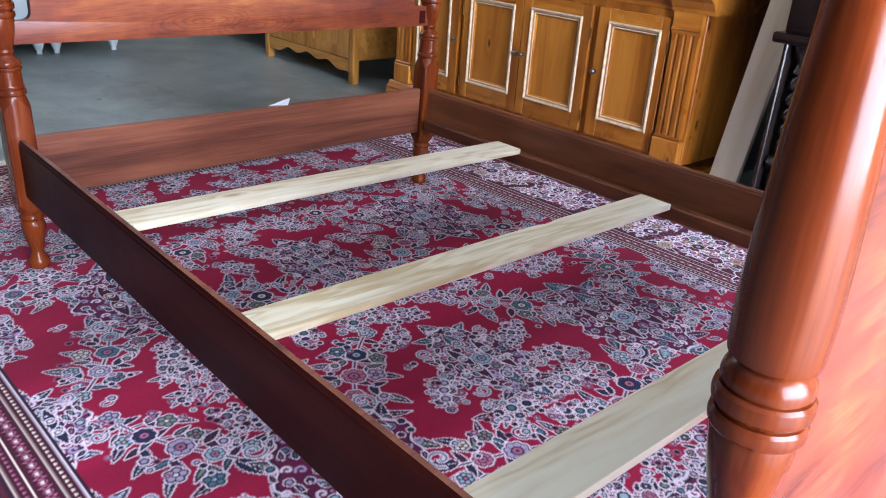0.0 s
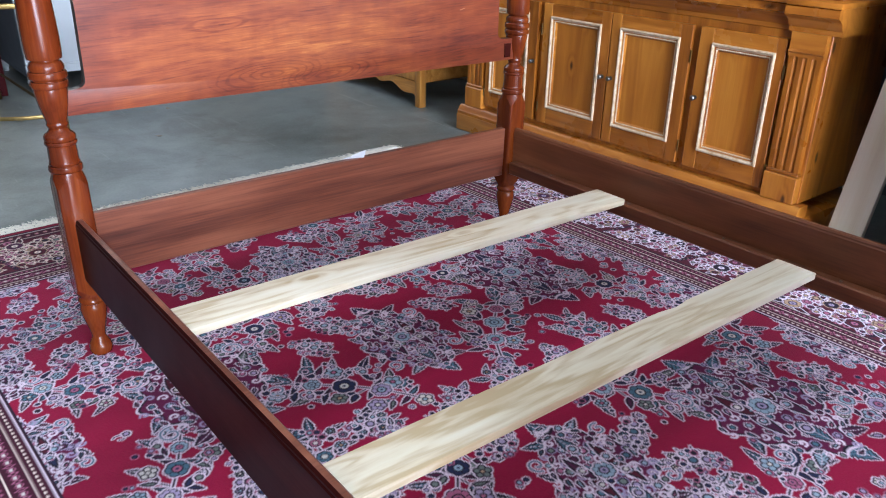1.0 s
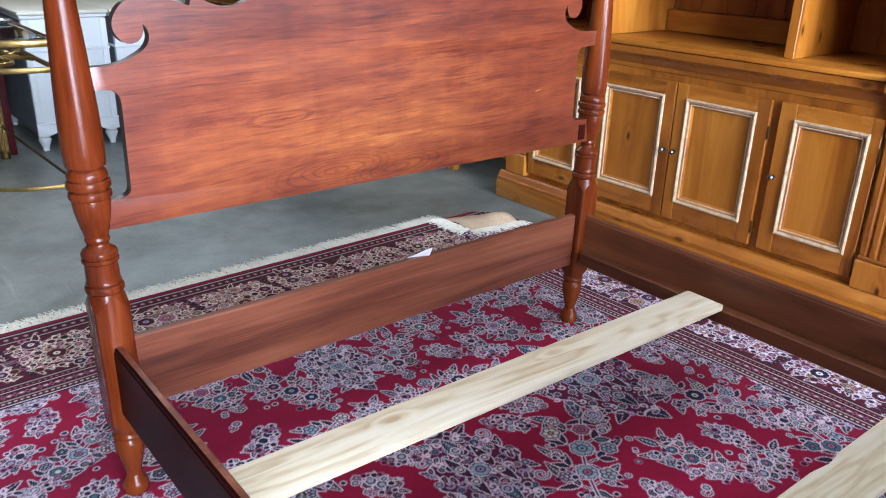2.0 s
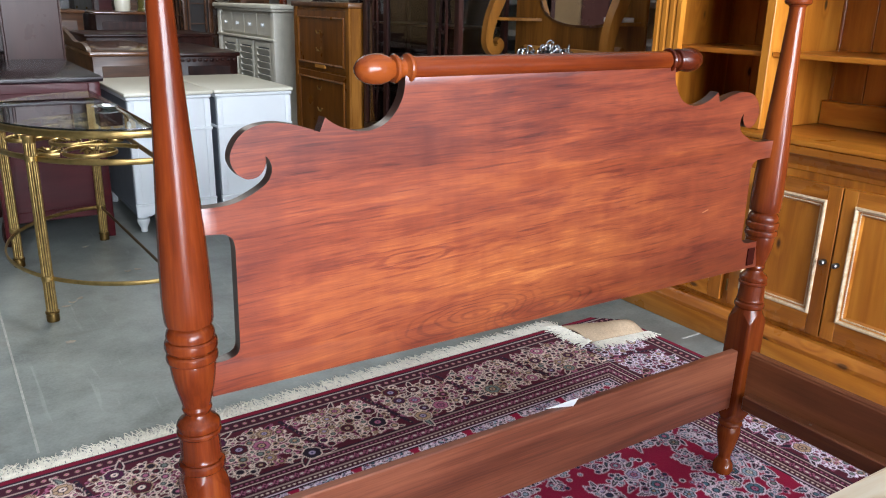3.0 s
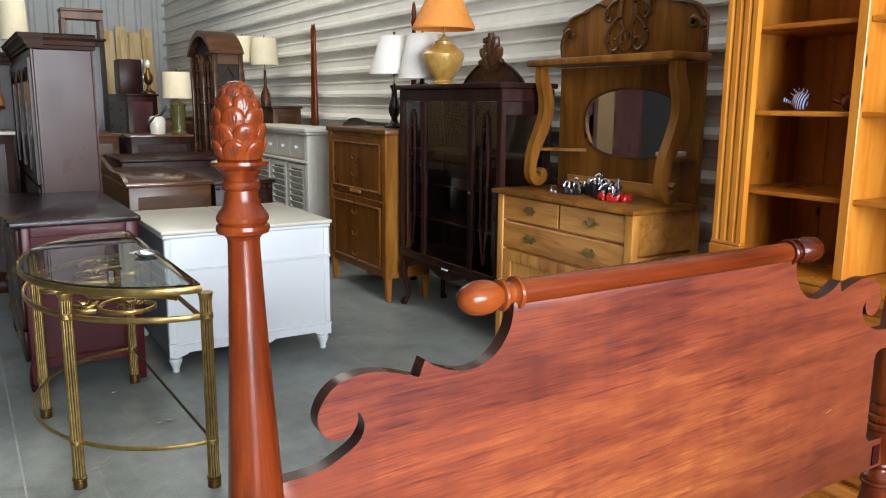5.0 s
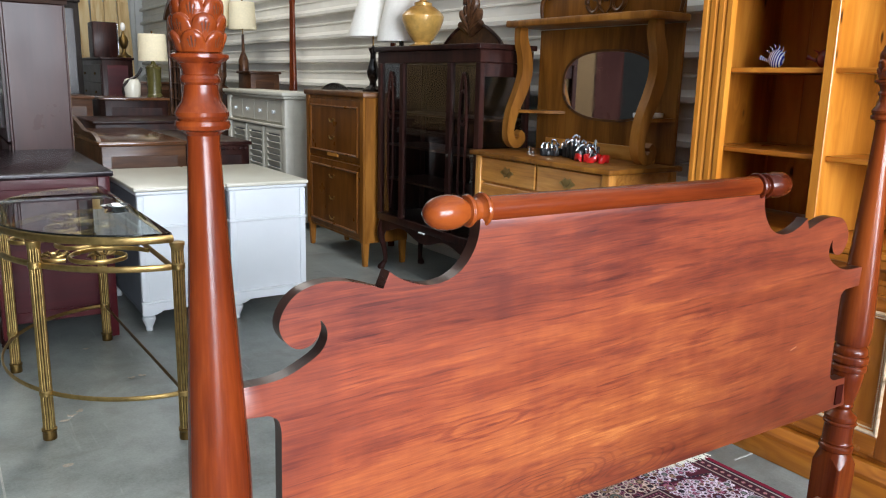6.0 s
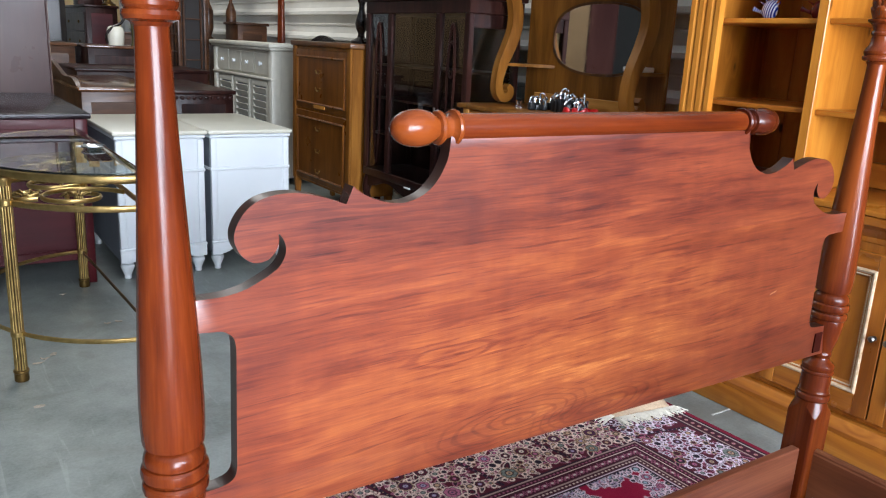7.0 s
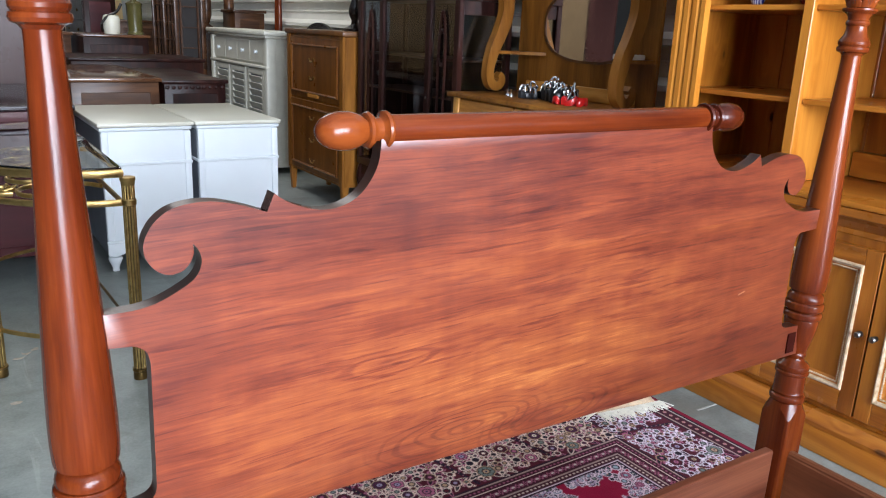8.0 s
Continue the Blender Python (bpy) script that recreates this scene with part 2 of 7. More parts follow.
DARK_POLISH = wood("dark_polish", (0.008, 0.0045, 0.006), (0.012, 0.0065, 0.0085), (0.018, 0.010, 0.012), "y", 1.4, 0.24, 0.0, 0.2, ring=0.05, spec=0.22)
EBONY = wood("blackened_oak", (0.005, 0.0035, 0.0035), (0.010, 0.0065, 0.006), (0.020, 0.013, 0.011), "z", 2.0, 0.22, 0.25, 0.5, spec=0.45)
GREY_WASH = wood("red_brown_veneer", (0.026, 0.0085, 0.0075), (0.038, 0.0130, 0.0105), (0.052, 0.0200, 0.0150), "z", 1.5, 0.30, 0.0, 0.25, ring=0.06, spec=0.19)
WHITE_PAINT = plain("white_paint", (0.66, 0.70, 0.725), 0.45, var=0.012, scale=9.0)
CREAM_PAINT = plain("cream_top_paint", (0.62, 0.60, 0.50), 0.32, var=0.04, scale=6.0, coat=0.15)
GREY_PAINT = plain("grey_paint", (0.55, 0.535, 0.46), 0.5, var=0.06, scale=12.0)
# grey that stands for shade on painted wood
SHADED_GREY = plain("shaded_grey", (0.17, 0.19, 0.22), 0.7, var=0.1, scale=10.0)
BRASS = plain("aged_brass", (0.42, 0.285, 0.105), 0.36, 1.0, var=0.22, scale=30.0)
BRASS_DARK = plain("tarnished_and_groove_brass", (0.17, 0.105, 0.035), 0.42, 1.0, var=0.2, scale=40.0)
PEWTER = plain("pewter", (0.20, 0.19, 0.18), 0.35, 1.0, var=0.15, scale=40.0)
CHROME = plain("chrome", (0.75, 0.77, 0.80), 0.12, 1.0, var=0.04)
BLACK_RUBBER = plain("black_plastic", (0.012, 0.013, 0.015), 0.35, var=0.2)
RED_PLASTIC = plain("red_plastic", (0.55, 0.012, 0.012), 0.28, var=0.08, coat=0.3)
SHADE_WHITE = plain("white_lampshade", (0.80, 0.78, 0.72), 0.85, var=0.03, scale=60.0, bump=0.0004)
SHADE_CREAM = plain("cream_lampshade", (0.74, 0.66, 0.46), 0.85, var=0.05, scale=50.0, bump=0.0004)
SHADE_ORANGE = plain("orange_lampshade", (0.74, 0.27, 0.05), 0.8, var=0.08, scale=40.0, bump=0.0004)
GOLD_GLAZE = plain("gold_glaze", (0.52, 0.30, 0.075), 0.3, 0.15, var=0.22, scale=20.0, coat=0.5)
GREEN_GLAZE = plain("olive_glaze", (0.085, 0.075, 0.020), 0.25, var=0.12, coat=0.4)
PAPER = plain("paper", (0.82, 0.83, 0.84), 0.7, var=0.02)
LEAF_DRY = plain("dry_leaf", (0.36, 0.31, 0.25), 0.8, var=0.2, scale=80.0)
FRINGE = plain("cotton_fringe", (0.76, 0.72, 0.62), 0.95, var=0.10, scale=60.0)
BACKING = plain("rug_backing", (0.56, 0.42, 0.28), 0.95, var=0.12, scale=120.0, bump=0.0008)
DARK_IN = plain("dark_cavity", (0.012, 0.008, 0.007), 0.7, var=0.2)
PLY = plain("tan_plywood", (0.36, 0.24, 0.13), 0.6, var=0.08, scale=6.0)


def limed():
    """Pine rubbed with white lime: pale warm wood, lime caught in a fine carved rope."""
    m = Mat("limed_carving", rough=0.55)
    v = m.coords()
    n = m.noise(v, 45, 5)
    w = m.vor(v, 130.0, dims="3D")["Distance"]
    fac = m.math("ADD", m.math("MULTIPLY", w, 0.22), m.math("MULTIPLY", n, 0.85))
    m.color(m.ramp(fac, (0.24, (0.30, 0.165, 0.070)), (0.42, (0.48, 0.325, 0.18)), (0.70, (0.64, 0.50, 0.345))))
    m.bump(w, 0.0009, 0.5)
    return m.m


LIMED = limed()


def glass_mat(name, tint=(1, 1, 1), rough=0.0, ior=1.52):
    m = Mat(name, rough=rough)
    m.color(tint)
    m.b.inputs["Transmission Weight"].default_value = 1.0
    m.b.inputs["IOR"].default_value = ior
    return m.m


GLASS = glass_mat("clear_glass", (0.93, 0.97, 0.95))
TABLE_GLASS = glass_mat("thick_table_glass", (0.66, 0.74, 0.73), ior=1.85)
MIRROR = plain("mirror_silver", (0.86, 0.88, 0.88), 0.03, 1.0, var=0.01)
MIRROR.node_tree.nodes["Principled BSDF"].inputs["Roughness"].default_value = 0.03


def blue_glass():
    m = Mat("blue_striped_glass", rough=0.08, coat=0.5)
    x, y, z = m.sep(m.coords(vary=False))[:3]
    s = m.math("SINE", m.math("MULTIPLY", m.math("ADD", y, m.math("MULTIPLY", z, 0.25)), 620.0))
    m.color(m.ramp(m.math("MULTIPLY_ADD", s, 0.5, 0.5), (0.42, (0.012, 0.03, 0.32)), (0.58, (0.75, 0.82, 0.92))))
    return m.m


BLUE_GLASS = blue_glass()


def concrete():
    m = Mat("polished_concrete", rough=0.42, spec=0.45)
    v = m.coords(vary=False)
    n1 = m.noise(v, 0.9, 5, 0.6, 0.6)
    n2 = m.noise(v, 7.0, 8, 0.65)
    n3 = m.noise(v, 90.0, 4, 0.6)
    fac = m.math("ADD", m.math("ADD", m.math("MULTIPLY", n1, 0.55), m.math("MULTIPLY", n2, 0.3)), m.math("MULTIPLY", n3, 0.15))
    col = m.ramp(fac, (0.36, (0.095, 0.108, 0.100)), (0.5, (0.220, 0.243, 0.229)), (0.66, (0.345, 0.374, 0.356)))
    spots = m.step(m.noise(v, 3.1, 3, 0.5, 1.2), 0.64, 0.72)
    col = m.mix(m.math("MULTIPLY", spots, 0.35), col, (0.12, 0.115, 0.10))
    dirt = m.step(m.noise(v, 1.7, 6, 0.7, 0.8), 0.50, 0.66)
    col = m.mix(m.math("MULTIPLY", dirt, 0.42), col, (0.118, 0.108, 0.090))
    scuff = m.step(m.noise(m.coords((1.0, 0.06, 1.0), vary=False), 26.0, 4, 0.65, 0.6), 0.60, 0.72)
    col = m.mix(m.math("MULTIPLY", scuff, 0.22), col, (0.46, 0.48, 0.46))
    m.color(col)
    m.rough(m.math("MULTIPLY_ADD", n2, 0.35, 0.22))
    m.bump(n3, 0.0006, 0.3)
    return m.m


CONCRETE = concrete()
JOINT = plain("joint_filler", (0.40, 0.40, 0.37), 0.8, var=0.15, scale=30.0)
METAL_WALL = plain("painted_steel_siding", (0.80, 0.785, 0.72), 0.45, 0.0, var=0.05, scale=5.0)
METAL_FAR = plain("painted_steel_far", (0.52, 0.53, 0.51), 0.5, 0.0, var=0.06, scale=5.0)
CEILING = plain("grey_insulation", (0.50, 0.51, 0.51), 0.8, var=0.06, scale=4.0)
DRYWALL = plain("grey_drywall", (0.15, 0.15, 0.15), 0.8, var=0.06, scale=4.0)
CHARCOAL = plain("charcoal_absorber", (0.05, 0.048, 0.045), 0.8, var=0.1, scale=3.0)
ASPHALT = plain("yard_asphalt", (0.09, 0.09, 0.088), 0.9, var=0.2, scale=30.0)


RX0, RX1, RY0, RY1 = -1.51, 1.51, -2.15, 2.15  # rug half sizes about its middle


def rug_material():
    """Knotted wool: the woven pattern with yarn mottling, slow shifts between dye lots and a short pile."""
    m = Mat("persian_carpet", rough=0.95, spec=0.10)
    m.b.inputs["Sheen Weight"].default_value = 0.045
    m.b.inputs["Sheen Tint"].default_value = (0.80, 0.80, 1.0, 1.0)
    v = m.coords(vary=False)
    at = m.node("Attribute")
    at.attribute_name = "weave"
    yarn = m.noise(v, 260.0, 2, 0.6)
    lots = m.noise(m.coords((0.25, 3.0, 1.0), vary=False), 2.2, 3, 0.5)
    worn = m.noise(v, 7.0, 4, 0.6)
    tone = m.math("ADD", m.math("MULTIPLY", yarn, 0.60), m.math("ADD", m.math("MULTIPLY", lots, 0.34), m.math("MULTIPLY", worn, 0.30)))
    tone = m.math("ADD", tone, 0.38)
    c = m.node("CombineXYZ")
    for k in range(3):
        put(c.inputs[k], tone)
    m.color(m.mix(1.0, at.outputs["Color"], c.outputs[0], "MULTIPLY"))
    m.bump(m.math("ADD", m.math("MULTIPLY", yarn, 0.7), m.math("MULTIPLY", m.noise(v, 60.0, 3), 0.3)), 0.003, 0.5)
    return m.m


RUG = rug_material()

# ---- mesh helpers ----


def thing(name, at=(0, 0, 0), rz=0.0, label="", category="", group="", kind=""):
    ob = new(name)
    ob.empty_display_size = 0.1
    ob.matrix_world = pose(*at, 0, 0, rz)
    return tagged(ob, label, category, group, kind)


def part(name, bm, material, parent=None, label="", smooth=35):
    me = bpy.data.meshes.new(name)
    bmesh.ops.recalc_face_normals(bm, faces=bm.faces)
    bm.to_mesh(me)
    bm.free()
    me.materials.append(material)
    if smooth:
        me.polygons.foreach_set("use_smooth", [True] * len(me.polygons))
        me.set_sharp_from_angle(angle=radians(smooth))
    ob = new(name, me)
    if parent:
        ob.parent = parent
    return tagged(ob, label)


def box(x0, x1, y0, y1, z0, z1, b=0.003, bm=None, m=None):
    bm = bm or bmesh.new()
    r = bmesh.ops.create_cube(bm, size=1.0)
    vs = r["verts"]
    for v in vs:
        v.co = Vector((x0 + (v.co.x + 0.5) * (x1 - x0), y0 + (v.co.y + 0.5) * (y1 - y0), z0 + (v.co.z + 0.5) * (z1 - z0)))
    if b:
        es = list({e for v in vs for e in v.link_edges})
        out = bmesh.ops.bevel(bm, geom=es, offset=b, segments=2 if b > 0.004 else 1, profile=0.5, affect="EDGES", clamp_overlap=True)
        vs = list({v for f in out["faces"] for v in f.verts} | {v for v in vs if v.is_valid})
    if m:
        bmesh.ops.transform(bm, matrix=m, verts=vs)
    return bm


def lathe(prof, segs=32, bm=None, m=None):
    """A turned form about z from (radius, height) pairs."""
    bm = bm or bmesh.new()
    rings = []
    for r, z in prof:
        if r < 1e-5:
            rings.append([bm.verts.new((0, 0, z))])
        else:
            rings.append([bm.verts.new((r * math.cos(2 * math.pi * i / segs), r * math.sin(2 * math.pi * i / segs), z)) for i in range(segs)])
    for a, b in zip(rings, rings[1:]):
        for i in range(segs):
            j = (i + 1) % segs
            if len(a) == 1 and len(b) > 1:
                bm.faces.new((a[0], b[j], b[i]))
            elif len(b) == 1 and len(a) > 1:
                bm.faces.new((a[i], a[j], b[0]))
            elif len(a) > 1:
                bm.faces.new((a[i], a[j], b[j], b[i]))
    for ends in (rings[0], rings[-1]):
        if len(ends) > 2:
            bm.faces.new(ends)
    if m:
        bmesh.ops.transform(bm, matrix=m, verts=[v for r in rings for v in r])
    return bm


def smooth_line(pts, n=5):
    """Points along a soft curve through pts (open)."""
    out = []
    for i in range(len(pts) - 1):
        p0, p1, p2, p3 = pts[max(i - 1, 0)], pts[i], pts[i + 1], pts[min(i + 2, len(pts) - 1)]
        for k in range(n):
            t = k / n
            out.append(tuple(0.5 * (2 * b + (c - a) * t + (2 * a - 5 * b + 4 * c - d) * t * t + (3 * b - a - 3 * c + d) * t ** 3) for a, b, c, d in zip(p0, p1, p2, p3)))
    out.append(tuple(pts[-1]))
    return out


def prism(pts, d0, d1, plane="xz", bevel=0.0, bm=None, m=None):
    """A flat outline given thickness. plane xz: depth runs along y; yz: along x; xy: along z."""
    bm = bm or bmesh.new()

    def at(u, w, d):
        return {"xz": (u, d, w), "yz": (d, u, w), "xy": (u, w, d)}[plane]
    a = [bm.verts.new(at(u, w, d0)) for u, w in pts]
    b = [bm.verts.new(at(u, w, d1)) for u, w in pts]
    f1, f2 = bm.faces.new(a), bm.faces.new(list(reversed(b)))
    n = len(pts)
    for i in range(n):
        j = (i + 1) % n
        bm.faces.new((a[j], a[i], b[i], b[j]))
    vs = a + b
    if bevel:
        es = list(f1.edges) + list(f2.edges)
        out = bmesh.ops.bevel(bm, geom=es, offset=bevel, segments=2, profile=0.5, affect="EDGES", clamp_overlap=True)
        vs = list({v for f in out["faces"] for v in f.verts} | {v for v in vs if v.is_valid})
    if m:
        bmesh.ops.transform(bm, matrix=m, verts=vs)
    return bm


def tube(pts, r, segs=10, closed=False, bm=None, squash=(1, 1)):
    """A round or squashed bar along points; r a number or one per point."""
    bm = bm or bmesh.new()
    pts = [Vector(p) for p in pts]
    n = len(pts)
    rings = []
    up0 = Vector((0, 0, 1))
    for i, p in enumerate(pts):
        a = pts[(i - 1) % n] if (closed or i > 0) else p
        b = pts[(i + 1) % n] if (closed or i < n - 1) else p
        d = (b - a).normalized()
        up = up0 if abs(d.z) < 0.95 else Vector((0, 1, 0))
        s = d.cross(up).normalized()
        u = s.cross(d).normalized()
        rr = r[i] if isinstance(r, (list, tuple)) else r
        rings.append([bm.verts.new(p + s * (rr * squash[0] * math.cos(2 * math.pi * k / segs)) + u * (rr * squash[1] * math.sin(2 * math.pi * k / segs))) for k in range(segs)])
    for i in range(n if closed else n - 1):
        a, b = rings[i], rings[(i + 1) % n]
        for k in range(segs):
            j = (k + 1) % segs
            bm.faces.new((a[k], a[j], b[j], b[k]))
    if not closed:
        bm.faces.new(rings[0]), bm.faces.new(list(reversed(rings[-1])))
    return bm


def ball(c, rx, ry, rz, bm=None, u=16, v=10):
    bm = bm or bmesh.new()
    out = bmesh.ops.create_uvsphere(bm, u_segments=u, v_segments=v, radius=1.0)
    bmesh.ops.transform(bm, matrix=Matrix.Translation(c) @ Matrix.Diagonal((rx, ry, rz, 1)), verts=out["verts"])
    return bm

# ---- the hall ----
WX, EX, SY, NY, TOP = -7.0, 3.92, -3.6, 17.6, 4.6
part("ground", box(-40, 40, -60, 60, -0.5, -0.21, 0), ASPHALT, label="grey asphalt yard round the hall", smooth=0)["kind"] = "structure"
floor = tagged(part("floor", box(WX - 0.3, EX + 0.3, SY - 0.6, NY + 0.3, -0.2, 0.0, 0), CONCRETE, smooth=0), "worn grey polished concrete floor with saw-cut joints", "floor", kind="structure")


def siding(length, height, pitch, deep, bulge):
    """Ribbed steel sheet: ribs run along the length (u), stacked over the height (w); depth d."""
    prof, z = [], 0.0
    while z < height:
        for dz, d in ((0.0, 0.0), (pitch * 0.20, 0.0), (pitch * 0.23, deep * 0.22), (pitch * 0.27, deep * 0.22), (pitch * 0.30, 0.0), (pitch * 0.60, 0.0), (pitch * 0.64, deep), (pitch * 0.76, deep), (pitch * 0.92, 0.0)):
            if z + dz < height:
                prof.append((z + dz, d))
        z += pitch
    prof.append((height, 0.0))
    bm = bmesh.new()
    a = [bm.verts.new((-d, 0, z)) for z, d in prof]
    b = [bm.verts.new((-d, length, z)) for z, d in prof]
    for i in range(len(prof) - 1):
        bm.faces.new((a[i], a[i + 1], b[i + 1], b[i]))
    back = [bm.verts.new((bulge, yy, zz)) for yy in (0, length) for zz in (0, height)]
    bm.faces.new((back[0], back[1], back[3], back[2]))
    bm.faces.new((back[0], back[2], b[0], a[0])), bm.faces.new((back[1], a[-1], b[-1], back[3]))
    bm.faces.new([back[0]] + a + [back[1]]), bm.faces.new([back[2]] + b + [back[3]])
    return bm


east = tagged(part("wall_east", siding(NY - 1.81, TOP, 0.245, 0.066, 0.2), METAL_WALL), "pale grey ribbed steel siding wall", "wall", kind="structure")
east.location = (EX, 1.81, 0)
# unseen length kept plain and grey to dim its reflection in the bed panel
tagged(part("wall_east_plain", box(EX, EX + 0.2, SY, 1.809, 0, TOP, 0), DRYWALL, smooth=0), "unseen grey wall south of the bookcase, added to dim reflections", "wall", kind="structure")
bmn = bmesh.new()
line = [(WX, NY + 0.2)]
for i in range(int((EX - WX) / 0.3)):
    xx = WX + 0.3 * i
    line += [(xx, NY), (xx + 0.17, NY), (xx + 0.20, NY - 0.03), (xx + 0.26, NY - 0.03), (xx + 0.29, NY)]
prism(line + [(EX, NY), (EX, NY + 0.2)], 0.0, TOP, "xy", bm=bmn)
tagged(part("wall_north", bmn, METAL_FAR), "grey-blue steel end wall with upright ribs", "wall", kind="structure")
# unseen closing wall, made dark to weaken light bounced from the west
tagged(part("wall_west", box(WX - 0.2, WX, SY, NY, 0, TOP, 0), CHARCOAL, smooth=0), "unseen west wall, charcoal to cut bounced light", "wall", kind="structure")
bms = bmesh.new()
box(WX, -1.6, SY - 0.2, SY, 0, TOP, 0, bm=bms)
box(3.0, EX, SY - 0.2, SY, 0, TOP, 0, bm=bms)
box(-1.6, 3.0, SY - 0.2, SY, 3.55, TOP, 0, bm=bms)
tagged(part("wall_south", bms, DRYWALL, smooth=0), "plain grey wall round a wide loading door", "wall", kind="structure")
bmw = bmesh.new()
for x0, x1, y0, y1 in ((WX - 0.2, 1.0, SY - 0.2, NY + 0.2), (2.6, EX + 0.2, SY - 0.2, NY + 0.2), (1.0, 2.6, SY - 0.2, 7.0), (1.0, 2.6, 12.5, NY + 0.2)):
    box(x0, x1, y0, y1, TOP, TOP + 0.2, 0, bm=bmw)
tagged(part("ceiling", bmw, CEILING, smooth=0), "white insulated ceiling with a long roof light", "ceiling", kind="structure")
for i, (x0, x1, y0, y1) in enumerate(((0.396, 0.404, 3.7, 17.0), (2.9, 3.9, 3.262, 3.27), (-6.9, 3.9, 10.6, 10.608))):
    j = tagged(part("floor_joint", box(x0, x1, y0, y1, -0.003, 0.0025, 0), JOINT, smooth=0), "pale filled saw-cut joint in the concrete", "joint", kind="structure")

# made-up board that stops light coming through behind the bookcase
tagged(part("partition", box(3.578, 3.852, 1.76, 1.80, 0.0, 2.6, 0.003), DRYWALL, smooth=0), "added grey board keeping light out of the gap behind the bookcase", "wall", kind="structure")

# ---- the bed ----
BX0, BX1, HY, FY = 0.60, 2.19, 2.498, 0.213
XC = 1.39
bed = thing("poster_bed", (0, 0, 0), 0, "reddish cherry four-poster bed frame without mattress standing on a rug", "bed")

POST = [(0.036, 0.528), (0.0385, 0.5285), (0.0418, 0.533), (0.0425, 0.540), (0.0415, 0.547), (0.0385, 0.551), (0.0355, 0.5515), (0.0355, 0.5535), (0.0378, 0.554), (0.0385, 0.558), (0.0370, 0.5615), (0.0365, 0.566), (0.0360, 0.590), (0.0352, 0.613), (0.0345, 0.6135), (0.0345, 0.6155), (0.0378, 0.616), (0.0398, 0.6195), (0.0398, 0.6245), (0.0375, 0.628), (0.0360, 0.6285), (0.0380, 0.631), (0.0392, 0.638), (0.0380, 0.645),
        (0.034, 0.651), (0.027, 0.657), (0.0235, 0.664), (0.0225, 0.668), (0.0255, 0.674), (0.0268, 0.680), (0.0250, 0.687), (0.0262, 0.695), (0.0300, 0.710), (0.0345, 0.728), (0.0380, 0.748), (0.0400, 0.768),
        (0.0390, 0.773), (0.0420, 0.774), (0.0442, 0.777), (0.0450, 0.782), (0.0440, 0.787), (0.0415, 0.790), (0.0380, 0.7905), (0.0380, 0.7925), (0.0420, 0.793), (0.0452, 0.797), (0.0460, 0.803), (0.0448, 0.809), (0.0420, 0.812), (0.0385, 0.8125), (0.0385, 0.815), (0.0415, 0.8155), (0.0420, 0.820), (0.0405, 0.826), (0.0365, 0.832),
        (0.0325, 0.835), (0.0325, 0.839), (0.0405, 0.8393), (0.0418, 0.846), (0.0428, 0.872), (0.0428, 0.905), (0.0415, 0.955), (0.0385, 1.02), (0.0345, 1.09), (0.0300, 1.17), (0.0258, 1.25), (0.0225, 1.32), (0.0205, 1.372),
        (0.0210, 1.380), (0.0250, 1.385), (0.0325, 1.388), (0.0345, 1.393), (0.0335, 1.398), (0.0305, 1.400), (0.0330, 1.404), (0.0335, 1.409), (0.0300, 1.415), (0.0245, 1.423), (0.0218, 1.434), (0.0212, 1.443),
        (0.0240, 1.446), (0.0250, 1.450), (0.0235, 1.454), (0.0215, 1.456), (0.0225, 1.462), (0.0265, 1.469), (0.0335, 1.473), (0.0362, 1.476), (0.0358, 1.480), (0.0290, 1.482), (0.0, 1.4825)]


def post_z(z):
    """Heights of the turned part: the lower rings sit a little higher than a plain taper would put them."""
    if z < 0.70:
        return 0.558 + (z - 0.528) * (0.142 / 0.172)
    if z < 0.773:
        return 0.70 + (z - 0.70) * (0.076 / 0.073)
    if z < 0.8393:
        return 0.776 + (z - 0.773) * (0.073 / 0.0663)
    if z < 0.955:
        return 0.849 + (z - 0.8393) * (0.106 / 0.1157)
    return z + 0.017 * min(1.0, (z - 0.955) / 0.417)


POST = [(r, post_z(z)) for r, z in POST]
FOOT = [(0.0, 0.0), (0.022, 0.0), (0.0275, 0.006), (0.0315, 0.017), (0.0315, 0.028), (0.0275, 0.041), (0.0215, 0.051), (0.0185, 0.060), (0.0195, 0.070), (0.0240, 0.090), (0.0300, 0.115), (0.0345, 0.138), (0.0355, 0.152), (0.0335, 0.164),
        (0.0300, 0.170), (0.0345, 0.174), (0.0365, 0.180), (0.0345, 0.187), (0.0320, 0.190), (0.0320, 0.196)]


